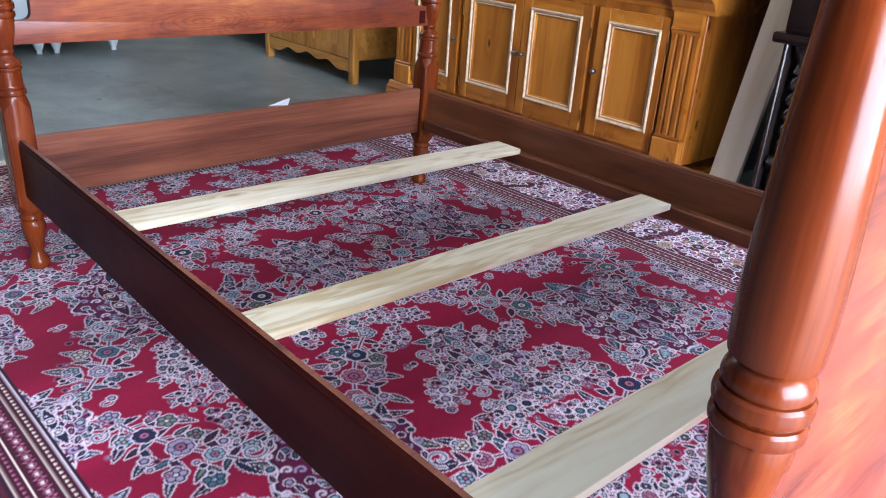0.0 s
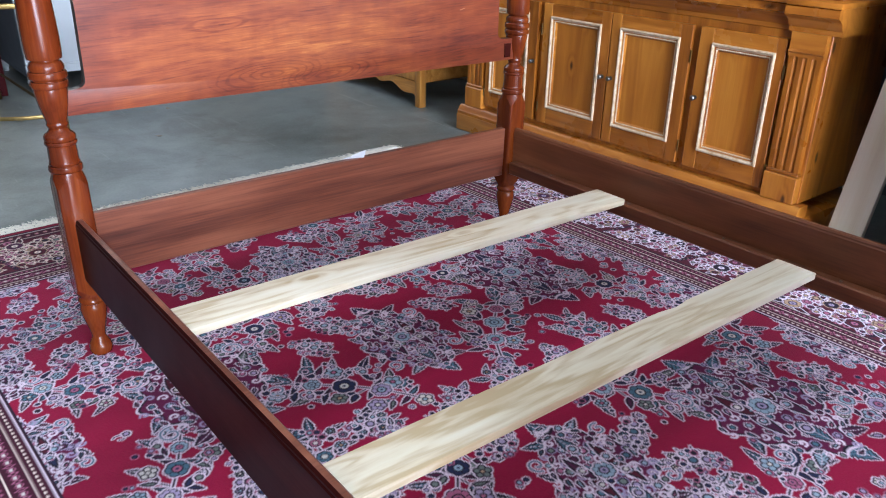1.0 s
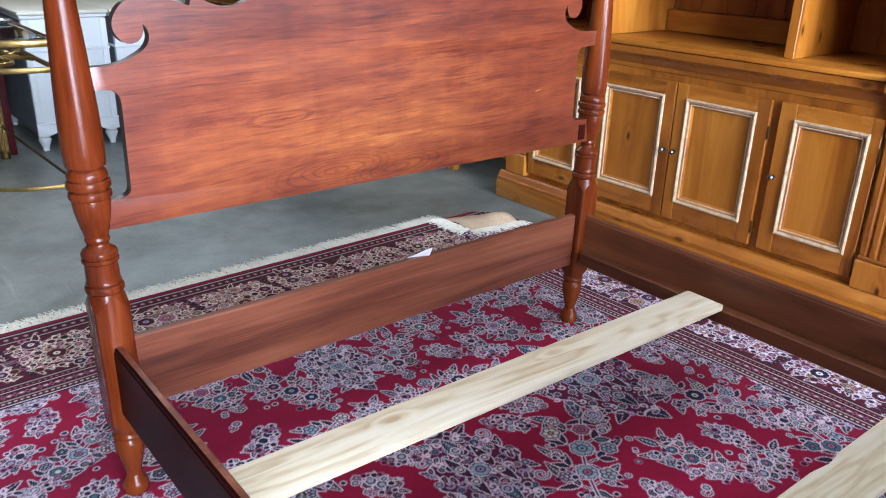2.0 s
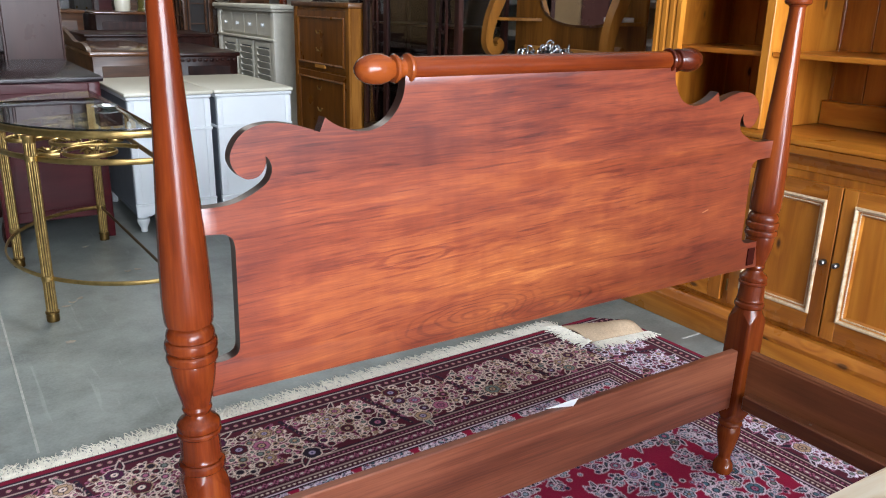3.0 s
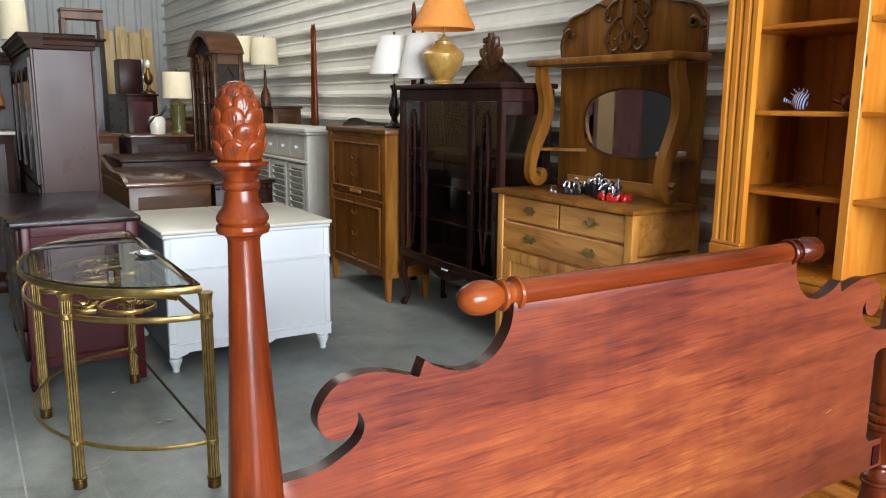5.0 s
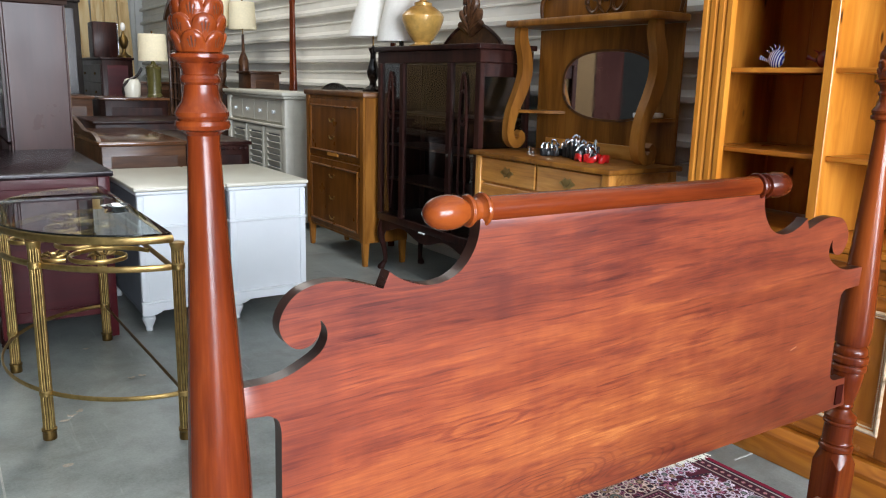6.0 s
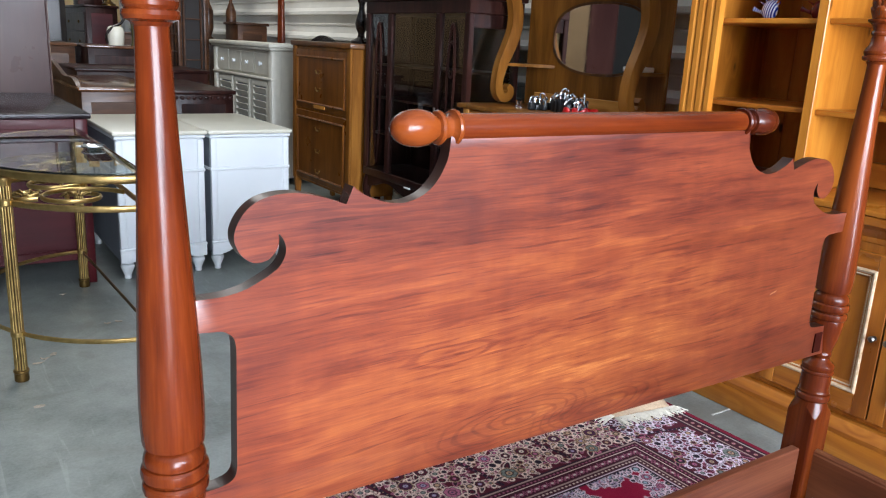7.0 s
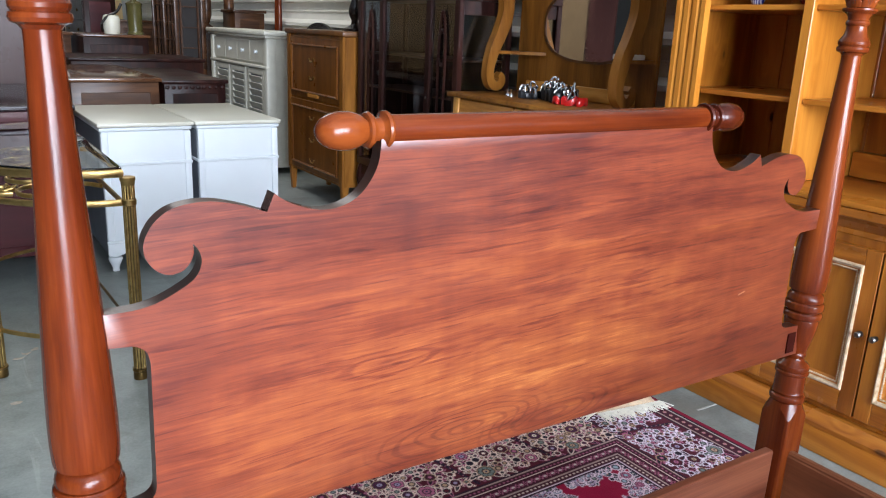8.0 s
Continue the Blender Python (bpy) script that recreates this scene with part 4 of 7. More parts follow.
            self.leaf(*at(*end), way(deg + u(-25, 25)), size * u(0.26, 0.38), size * u(0.055, 0.08), self.pick(NAVY, TEAL, INK, SAGE), u(-0.4, 0.4), 0.011)
            tips.append((*end, deg))
        for q, v in stem[1:-1:2]:
            self.leaf(*at(q, v), way(u(80, 130)), size * 0.24, size * 0.05, self.pick(NAVY, PLUM, TEAL), 0.3, 0.010, vein=False)
            self.leaf(*at(q, v), way(-u(80, 130)), size * 0.24, size * 0.05, self.pick(NAVY, PLUM, TEAL), -0.3, 0.010, vein=False)
        self.stroke([at(*p) for p in stem], 0.0062, LINE, INK)
        for k, (eu, ev, deg) in enumerate(tips):
            if k % 3 == 2:
                self.curl(*at(eu + 0.05, ev), size * u(0.10, 0.14), u(0, 6.3), flip if deg > 0 else -flip, LINE, self.pick(INK, NAVY), 1.0, 0.0056)
                self.rosette(*at(eu, ev), 0.011, 5, self.pick(PALE, LILAC, SAGE), LINE, LINE)
            else:
                self.flower(*at(eu, ev), max(0.013, size * u(0.10, 0.14)), self.pick(5, 6, 5), self.pick(PALE, TEAL, CREAM, LILAC, PALE, SAGE), u(0, 6.3))
        for q, r in ((-0.30, 0.15), (0.10, 0.17), (0.44, 0.13)):
            self.rosette(*at(q, 0.10 * math.sin(3.4 * (q + 0.8) / 1.6 + 0.4)), max(0.013, size * r * 0.95), self.pick(6, 7, 8), self.pick(PALE, TEAL, NAVY, LILAC, ROSE), self.pick(CREAM, ROSE, PALE), LINE, u(0, 6.3))
        self.leaf(*at(0.66, 0.0), way(0), size * 0.52, size * 0.115, self.pick(NAVY, TEAL), u(-0.2, 0.2), 0.012)
        self.flower(*at(-0.78, 0.03), max(0.013, size * 0.125), 5, self.pick(PALE, CREAM, LILAC), u(0, 6.3))
        for k in range(26):
            a, f = u(0, 6.3), u(0.45, 0.86)
            self.rosette(*at(f * math.cos(a), 0.72 * f * math.sin(a)), u(0.0055, 0.0085), 5, self.pick(NAVY, INK, LILAC, PALE), LINE, self.pick(LINE, LINE, ROSE), a, 0.0036)

    def bands(self):
        """Border ground and guard stripes by distance from the edge."""
        x, y = np.meshgrid(np.abs(self.xs), np.abs(self.ys))
        e = np.minimum(RX1 - x, RY1 - y).astype(np.float32)
        run = np.where(RX1 - x < RY1 - y, y, x)
        c = self.col
        lots = 0.85 + 0.15 * np.sin(self.ys * 9.0 + 0.6 * np.sin(self.ys * 31.0))
        c *= lots[:, None, None].astype(np.float32)
        self.lay(c, e - 0.500, (0.050, 0.007, 0.017))
        self.lay(c, np.maximum(e - 0.372, 0.104 - e), WINE)
        for a, b, tone in ((0.026, 0.034, INK), (0.036, 0.040, CREAM), (0.088, 0.091, BRIM), (0.096, 0.101, INK), (0.374, 0.380, INK), (0.384, 0.387, BRIM), (0.412, 0.415, BRIM), (0.461, 0.464, BRIM), (0.491, 0.495, LINE), (0.498, 0.504, INK)):
            self.lay(c, np.abs(e - 0.5 * (a + b)) - 0.5 * (b - a), tone)
        for at, step, r, tone in ((0.064, 0.031, 0.0070, TAN), (0.400, 0.017, 0.0026, ROSE), (0.477, 0.017, 0.0028, BRIM), (0.438, 0.034, 0.0090, ROSE), (0.438, 0.034, 0.0068, WINE), (0.438, 0.034, 0.0036, CREAM), (0.064, 0.031, 0.0050, ROSE)):
            q = (run / step) % 1.0 - 0.5
            self.lay(c, np.hypot(q * step * (0.6 if r < 0.005 else 1.0), e - at) - r, tone)
        q = ((run + 0.017) / 0.034) % 1.0 - 0.5
        self.lay(c, np.abs(np.abs(q) * 0.034 + np.abs(e - 0.438) * 0.55 - 0.006) - 0.0014, ROSE)
        self.lay(c, e - 0.025, BIND)

    def border(self):
        """Panels of flowers between beaded bars all round."""
        spots = []
        sides = [(1, 0, RX1, RY1, s) for s in (-1, 1)] + [(0, 1, RY1, RX1, s) for s in (-1, 1)]
        for level, _, half, other, s in sides:
            n = max(2, round(2 * (half - 0.38) / 0.345))
            pitch = 2 * (half - 0.38) / n

            def put_at(run, depth):
                off = s * (other - depth)
                return (run, off) if level else (off, run)
            for k in range(n + 1):
                r0 = -(half - 0.38) + k * pitch
                for dr, wide, tone in ((0.0, 0.0075, PLUM), (0.0, 0.0060, INK)):
                    self.stroke([put_at(r0 - 0.030, 0.118), put_at(r0 + dr, 0.238), put_at(r0 + 0.030, 0.360)], wide, tone)
                for b in range(13):
                    q = b / 12
                    self.rosette(*put_at(r0 - 0.028 + 0.056 * q, 0.124 + 0.230 * q), 0.0036, 4, self.pick(ROSE, TAN, PLUM), PLUM, INK)
            tries = 0
            while tries < 4200:
                tries += 1
                run, depth = self.rnd.uniform(-half + 0.13, half - 0.13), self.rnd.uniform(0.128, 0.352)
                bar = min(abs((run + half - 0.38 - (depth - 0.238) * 0.25 + pitch / 2) % pitch - pitch / 2), 1.0)
                px, py = put_at(run, depth)
                r = self.pick(0.030, 0.024, 0.018, 0.013, 0.013) if tries < 600 else 0.0095 if tries < 1500 else 0.0065
                if (bar < r + 0.013 and abs(run) < half - 0.36) or any((px - a) ** 2 + (py - b) ** 2 < (r + g + 0.0050) ** 2 for a, b, g in spots):
                    continue
                spots.append((px, py, r))
        for px, py, r in spots:
            a0 = self.rnd.uniform(0, 6.3)
            # one design all round: east outlines paler for sheen, west ones dimmer
            edge = SHEEN_EDGE if px > RX1 - 0.38 else LILAC if px < 0.38 - RX1 else BRIM
            for k in range(3):
                a = a0 + k * 2.1
                self.leaf(px + r * 0.7 * math.cos(a), py + r * 0.7 * math.sin(a), a, r * 1.8, r * 0.36, self.pick(WINE, WINE, SAGE, WINE, INK), self.rnd.uniform(-0.5, 0.5), 0.0, self.pick(edge, edge, ROSE), vein=False)
            self.curl(px + r * 1.35 * math.cos(a0 + 1.0), py + r * 1.35 * math.sin(a0 + 1.0), r * 0.6, a0, self.pick(-1, 1), self.pick(edge, edge, ROSE), None, 1.0, 0.0032)
        for px, py, r in spots:
            # same painted sheen to the east, dimmer tone to the west
            edge = SHEEN_EDGE if px > RX1 - 0.38 else LILAC if px < 0.38 - RX1 else BRIM
            self.rosette(px, py, r, self.pick(5, 6, 7, 8), self.pick(WINE, PLUM, TAN, INK, ROSE, SAGE, WINE), self.pick(edge, ROSE, TAN, LILAC), self.pick(edge, edge, edge, TAN), self.rnd.uniform(0, 6.3), 0.0038)


# rows are closer where the pattern is fine; the south end lies behind the bed's foot
rug_x = np.linspace(RX0, RX1, 826)
rug_y = np.concatenate((np.arange(RY0, -1.10, 0.0062), np.linspace(-1.10, RY1, 890)))
loom = Loom(rug_x, rug_y, 17)
for bx, by, bang, bsize in ((0.28, 0.44, 0.9, 0.200), (0.30, -0.05, -0.8, 0.200), (0.21, -0.56, 0.5, 0.200), (0.80, 0.42, 2.2, 0.180), (0.80, -0.02, -2.0, 0.185), (0.82, -0.50, 2.4, 0.180), (0.86, 0.93, -2.3, 0.170), (0.30, 0.90, -0.6, 0.175), (0.20, 1.20, 1.2, 0.140), (0.62, 1.14, 1.9, 0.150), (0.42, 1.36, 1.2, 0.140), (0.82, 1.30, 2.6, 0.150), (0.98, 1.56, 1.6, 0.120), (0.64, 1.53, -1.6, 0.125), (0.24, 1.52, -1.4, 0.130), (0.30, -1.02, 0.8, 0.190), (0.83, -0.95, -2.2, 0.180), (0.30, -1.45, -0.8, 0.180), (0.83, -1.45, 2.3, 0.180), (0.50, 0.24, 1.9, 0.130), (0.50, -0.76, -1.3, 0.130), (0.13, 0.20, 2.6, 0.105), (0.12, -0.80, -2.4, 0.110), (0.10, 0.93, 2.2, 0.105), (0.62, 0.10, 0.4, 0.100), (0.68, -0.72, 2.9, 0.100), (0.10, -0.42, 0.3, 0.09)):
    for side in (1, -1):
        loom.spray(side * bx, by, bang if side > 0 else math.pi - bang, bsize, side)
for mx, my, mw, mh in ((0.535, -0.30, 0.190, 0.270), (0.585, 0.70, 0.185, 0.265), (0.54, -1.22, 0.185, 0.260)):
    for side in (1, -1):
        loom.medallion(side * mx, my, mw, mh, side)
for my, mw, mh in ((-0.20, 0.140, 0.215), (0.58, 0.140, 0.220), (1.26, 0.115, 0.170), (-1.02, 0.145, 0.215), (-1.52, 0.12, 0.15)):
    loom.medallion(0.0, my, mw, mh)
for my in (0.68, 0.19, -0.26, -0.72, 1.12, -1.20):
    for side in (1, -1):
        loom.medallion(side * 1.03, my, 0.125, 0.185, side)
for k in range(9):
    loom.medallion(-0.84 + 0.21 * k, 1.665, 0.090, 0.075)
    loom.medallion(-0.84 + 0.21 * k, -1.665, 0.090, 0.075)
for k in range(700):
    px, py = loom.rnd.uniform(-1.0, 1.0), loom.rnd.uniform(-1.2, 1.62)
    i, j = np.searchsorted(rug_x, px), np.searchsorted(rug_y, py)
    if np.mean(np.abs(loom.col[j - 14:j + 15, i - 14:i + 15] - np.array(RED)).max(2) > 0.02) < 0.16:
        loom.spray(px, py, loom.rnd.uniform(0, 6.3), loom.rnd.uniform(0.055, 0.075), loom.pick(-1, 1))
for k in range(420):
    px, py = loom.rnd.uniform(-1.0, 1.0), loom.rnd.uniform(-1.2, 1.62)
    i, j = np.searchsorted(rug_x, px), np.searchsorted(rug_y, py)
    if np.abs(loom.col[j - 7:j + 8, i - 7:i + 8] - np.array(RED)).max() > 0.02:
        continue
    if k % 3:
        loom.curl(px, py, 0.017, loom.rnd.uniform(0, 6.3), loom.pick(-1, 1), LINE, INK, 0.8, 0.0046)
        loom.rosette(px + 0.018, py + 0.010, 0.010, 5, loom.pick(PALE, LILAC, NAVY))
    else:
        loom.leaf(px, py, loom.rnd.uniform(0, 6.3), 0.036, 0.009, loom.pick(TEAL, NAVY, LILAC), 0.3, vein=False)
loom.bands()
loom.border()


def lump(k):
    """A soft uneven surface over the rug's grid."""
    x, y = np.meshgrid(rug_x, rug_y)
    return np.sin(x * 2.9 * k + 1.3 * np.sin(y * 1.7 * k)) * np.sin(y * 2.3 * k + 0.9 * np.sin(x * 2.1 * k))


ny, nx = len(rug_y), len(rug_x)
gx, gy = np.meshgrid(rug_x, rug_y)
gz = 0.0078 + 0.0009 * lump(1.0) + 0.0004 * lump(4.3)
gx = gx + 0.006 * np.sin(gy * 3.1) * (np.abs(gx) / RX1) ** 2
gz[0, :] = gz[-1, :] = gz[:, 0] = gz[:, -1] = 0.0005
cell_x, cell_y = np.meshgrid(0.5 * (rug_x[1:] + rug_x[:-1]), 0.5 * (rug_y[1:] + rug_y[:-1]))
kept = ~(((cell_x - (RX1 - 0.30)) / 0.30 + (cell_y - (RY1 - 0.15)) / 0.15 * 0.55 > 1.15) & (cell_y > RY1 - 0.15))
j, i = np.nonzero(kept)
quads = np.stack((j * nx + i, j * nx + i + 1, (j + 1) * nx + i + 1, (j + 1) * nx + i), 1)
used = np.zeros(ny * nx, dtype=bool)
used[quads.ravel()] = True
number = np.cumsum(used) - 1
quads = number[quads]
rug_mesh = bpy.data.meshes.new("rug")
rug_mesh.vertices.add(int(used.sum()))
rug_mesh.vertices.foreach_set("co", np.stack((gx, gy, gz), -1).reshape(-1, 3)[used].astype(np.float32).ravel())
rug_mesh.loops.add(quads.size)
rug_mesh.loops.foreach_set("vertex_index", quads.astype(np.int32).ravel())
rug_mesh.polygons.add(len(quads))
rug_mesh.polygons.foreach_set("loop_start", np.arange(0, quads.size, 4, dtype=np.int32))
rug_mesh.update(calc_edges=True)
weave = rug_mesh.attributes.new("weave", "FLOAT_COLOR", "POINT")
tones = np.ones((int(used.sum()), 4), dtype=np.float32)
tones[:, :3] = loom.col.reshape(-1, 3)[used]
weave.data.foreach_set("color", tones.ravel())
rug_mesh.materials.append(RUG)
rug_mesh.polygons.foreach_set("use_smooth", [True] * len(rug_mesh.polygons))
rug = new("rug", rug_mesh)
rug.matrix_world = RUG_AT
tagged(rug, "red Persian carpet with navy and cream flowers, one corner turned over", "rug")

# turned-over corner: a curled flap showing the pale backing
bmf = bmesh.new()
rows = []
for i in range(9):
    t = i / 8
    line = []
    for k in range(11):
        s = k / 10
        x = RX1 - 0.315 + 0.30 * s + 0.02 * math.sin(5 * s)
        curl = math.sin(math.pi * min(1.0, t * 1.05))
        y = RY1 - 0.115 - (0.115 + 0.05 * s) * t * 0.9 + 0.10 * (1 - s) * (1 - t)
        z = 0.009 + 0.030 * curl * (0.4 + 0.6 * s) + 0.006 * math.sin(9 * s + 3 * t) * curl
        line.append(bmf.verts.new((x, y, z)))
    rows.append(line)
for a, b in zip(rows, rows[1:]):
    for k in range(10):
        bmf.faces.new((a[k], a[k + 1], b[k + 1], b[k]))
flap = part("turned_corner", bmf, BACKING, rug, "pale woven backing of the folded corner", smooth=60)
mod = flap.modifiers.new("thick", "SOLIDIFY")
mod.thickness, mod.offset = 0.006, 0.0

bmt = bmesh.new()
rnd = random.Random(5)


def strand(bm, base, d, length, w):
    d = d.normalized()
    side = Vector((-d.y, d.x, 0)) * w
    prev = None
    for k in range(4):
        t = k / 3
        bend = Vector((rnd.uniform(-1, 1), rnd.uniform(-1, 1), 0)) * 0.010 * t
        c = base + d * length * t + bend + Vector((0, 0, 0.003 * math.sin(math.pi * t) - 0.004 * t))
        pair = (bm.verts.new(c - side * (1 - 0.5 * t)), bm.verts.new(c + side * (1 - 0.5 * t)), bm.verts.new(c + Vector((0, 0, 0.0025))))
        if prev:
            bm.faces.new((prev[0], pair[0], pair[2], prev[2])), bm.faces.new((prev[2], pair[2], pair[1], prev[1]))
        prev = pair


for i in range(1500):
    xx = RX0 + (RX1 - 0.31 - RX0) * (i + rnd.random()) / 1500
    strand(bmt, Vector((xx, RY1 - 0.002, 0.008)), Vector((rnd.uniform(-0.5, 0.5), 1, 0)), rnd.uniform(0.045, 0.095), 0.0024)
for i in range(220):
    s = rnd.random()
    base = Vector((RX1 - 0.315 + 0.30 * s, RY1 - 0.115 - (0.115 + 0.05 * s) * 0.9, 0.012))
    strand(bmt, base, Vector((rnd.uniform(-0.7, 0.5), -1, 0)), rnd.uniform(0.03, 0.07), 0.0022)
for i in range(130):
    s = rnd.random()
    base = Vector((RX1 - 0.33 + 0.02 * rnd.random(), RY1 - 0.02 - 0.2 * s, 0.016))
    strand(bmt, base, Vector((-1, rnd.uniform(-0.6, 0.9), 0)), rnd.uniform(0.045, 0.095), 0.0024)
fr = part("fringe", bmt, FRINGE, rug, "knotted cream cotton fringe", smooth=0)
fr["kind"] = "stuff"

# folded paper tag tucked on the cross rail
bmp = prism([(0.0, 0.0), (0.072, 0.0), (0.076, 0.036), (0.055, 0.028), (0.02, 0.008)], 0.0, 0.0012, "xz")
tag = part("paper_tag", bmp, PAPER, smooth=0)
tag.matrix_world = pose(1.450, 2.5100, 0.4290, 30, 0, -20)
tagged(tag, "folded white paper tag lying on the bed rail", "paper")

# ---- pine cabinet with open shelves ----
pine = thing("pine_bookcase", (3.05, 2.750, 0), 0, "honey pine wall cabinet with panelled doors below open shelves", "bookcase")
H2, DP = 1.010, 0.52  # half its length, depth
part("plinth", box(-0.040, DP, -H2 - 0.035, H2 + 0.035, 0.0, 0.095, 0.008), PINE_Y, pine)
part("plinth_moulding", prism([(-0.036, 0.0955), (-0.036, 0.112), (-0.026, 0.122), (-0.020, 0.135), (-0.008, 0.145), (0.05, 0.145), (0.05, 0.0955)], -H2 - 0.028, H2 + 0.028, "xz"), PINE_Y, pine)
bmc = bmesh.new()
box(0.022, DP, -H2, H2, 0.146, 0.80, 0.003, bm=bmc)
part("case", bmc, PINE_FRAME, pine)
corn = [(0.0, 0.0), (-0.012, 0.0), (-0.012, 0.018), (-0.020, 0.024), (-0.030, 0.045), (-0.034, 0.050), (-0.048, 0.056), (-0.052, 0.062), (-0.066, 0.066), (-0.066, 0.094), (-0.058, 0.098), (0.3, 0.098), (0.3, 0.0)]
part("counter_moulding", prism([(x * 0.8 + 0.028, z + 0.80) for x, z in corn], -H2 + 0.165, H2 - 0.165, "xz"), PINE_FRAME_Y, pine)
part("counter_top", box(-0.035, DP + 0.005, -H2 + 0.165, H2 - 0.165, 0.8985, 0.920, 0.006), PINE_Y, pine)
for s in (-1, 1):
    y0, y1 = sorted((s * (H2 + 0.040), s * (H2 - 0.1645)))
    part("counter_moulding", prism([(x + 0.010, z + 0.80) for x, z in corn], y0, y1, "xz"), PINE_FRAME_Y, pine, "moulding stepping forward over the pilaster")
    part("counter_top", box(-0.062, DP + 0.005, y0 - 0.008 * (s < 0), y1 + 0.008 * (s > 0), 0.8985, 0.9205, 0.006), PINE_Y, pine)
    part("end_moulding", prism([(s * (H2 - 0.002 - x * 0.55), z + 0.80) for x, z in corn[:11]] + [(s * (H2 - 0.05), 0.898), (s * (H2 - 0.05), 0.80)], 0.3105, DP, "yz"), PINE_FRAME_Y, pine)


def frame_bars(bm, x0, x1, y0, y1, z0, z1, w, slope=0.006):
    """Four mitred bars of a sloping moulding round a panel that faces -x."""
    outer = [(y0, z0), (y1, z0), (y1, z1), (y0, z1)]
    inner = [(y0 + w, z0 + w), (y1 - w, z0 + w), (y1 - w, z1 - w), (y0 + w, z1 - w)]
    for k in range(4):
        j = (k + 1) % 4
        (ay, az), (by, bz), (cy, cz), (dy, dz) = outer[k], outer[j], inner[j], inner[k]
        my1, mz1, my2, mz2 = (ay + dy) / 2, (az + dz) / 2, (by + cy) / 2, (bz + cz) / 2
        vs = [bm.verts.new(c) for c in ((x1, ay, az), (x1, by, bz), (x1, cy, cz), (x1, dy, dz), (x0 + slope, ay, az), (x0 + slope, by, bz), (x0 + slope * 1.6, cy, cz), (x0 + slope * 1.6, dy, dz), (x0, my1, mz1), (x0, my2, mz2))]
        for q in ((0, 1, 5, 4), (4, 5, 9, 8), (8, 9, 6, 7), (7, 6, 2, 3), (3, 2, 1, 0)):
            bm.faces.new([vs[i] for i in q])


def knob_at(parent, x, y, z, mat=None, r=0.011):
    k = lathe([(0.0, 0.0), (r * 0.9, 0.0), (r * 0.9, 0.003), (r * 0.4, 0.005), (r * 0.4, 0.014), (r, 0.018), (r * 1.05, 0.023), (r * 0.7, 0.028), (0, 0.029)], 14, m=pose(x, y, z, 0, -90, 0))
    return part("knob", k, mat or PEWTER, parent, "small dark pewter knob")


def door_moulding(y0, y1, z0, z1):
    """Mitred moulding round a sunk panel that faces -x: a proud bead, then a slope down to the panel."""
    prof = [(0.0, 0.0004), (0.0015, -0.007), (0.006, -0.0095), (0.010, -0.0075), (0.0125, -0.003), (0.016, -0.0015), (0.034, 0.0125)]
    bm = bmesh.new()
    rings = [[bm.verts.new((x, yy, zz)) for yy, zz in ((y0 + o, z0 + o), (y1 - o, z0 + o), (y1 - o, z1 - o), (y0 + o, z1 - o))] for o, x in prof]
    for a, b in zip(rings, rings[1:]):
        for k in range(4):
            j = (k + 1) % 4
            bm.faces.new((a[k], a[j], b[j], b[k]))
    return bm


def rope_bead(y0, y1, z0, z1, x):
    """A carved row of beads round a sunk panel, as one knotted tube."""
    ring = [(y0, z0), (y1, z0), (y1, z1), (y0, z1), (y0, z0)]
    pts = []
    for (ay, az), (by, bz) in zip(ring, ring[1:]):
        n = max(2, round(math.hypot(by - ay, bz - az) / 0.0045))
        pts += [(x, ay + (by - ay) * k / n, az + (bz - az) * k / n) for k in range(n)]
    return tube(pts, [0.0018 + 0.0028 * (k % 2) for k in range(len(pts))], 6, closed=True)


def pine_door(y0, y1, f0, f1, knob_y, hinge_y):
    """A door between y0 and y1 whose panel moulding runs from f0 to f1."""
    z0, z1, g0, g1 = 0.172, 0.768, 0.253, 0.711
    d = part("door", box(0.0120, 0.0206, f0 + 0.004, f1 - 0.004, g0 + 0.004, g1 - 0.004, 0.0), PINE_Z, pine, "panelled pine door with pale limed moulding")
    part("stile", box(0.0, 0.0205, y0, f0 + 0.003, z0, z1, 0.002), PINE_FRAME, d)
    part("stile", box(0.0, 0.0205, f1 - 0.003, y1, z0, z1, 0.002), PINE_FRAME, d)
    part("bottom_rail", box(0.0006, 0.0205, f0 + 0.003, f1 - 0.003, z0, g0 + 0.003, 0.002), PINE_FRAME_Y, d)
    part("top_rail", box(0.0006, 0.0205, f0 + 0.003, f1 - 0.003, g1 - 0.003, z1, 0.002), PINE_FRAME_Y, d)
    pm = part("panel_moulding", door_moulding(f0, f1, g0, g1), LIMED, d, "pale limed moulding", smooth=30)
    pm.data.materials.append(PINE_Y)
    for f in pm.data.polygons:
        u = min(f.center.y - f0, f1 - f.center.y, f.center.z - g0, g1 - f.center.z)
        f.material_index = 1 if 0.016 < u < 0.03 else 0
    part("rope_bead", rope_bead(f0 + 0.0225, f1 - 0.0225, g0 + 0.0225, g1 - 0.0225, 0.0035), LIMED, d, "carved rope bead rubbed with lime")
    knob_at(d, 0.0, knob_y, 0.476)
    for zz in (0.225, 0.615):
        part("hinge", lathe([(0, 0), (0.0035, 0), (0.0035, 0.052), (0, 0.052)], 8, m=Matrix.Translation((-0.0005, hinge_y, zz))), BRASS_DARK, d)


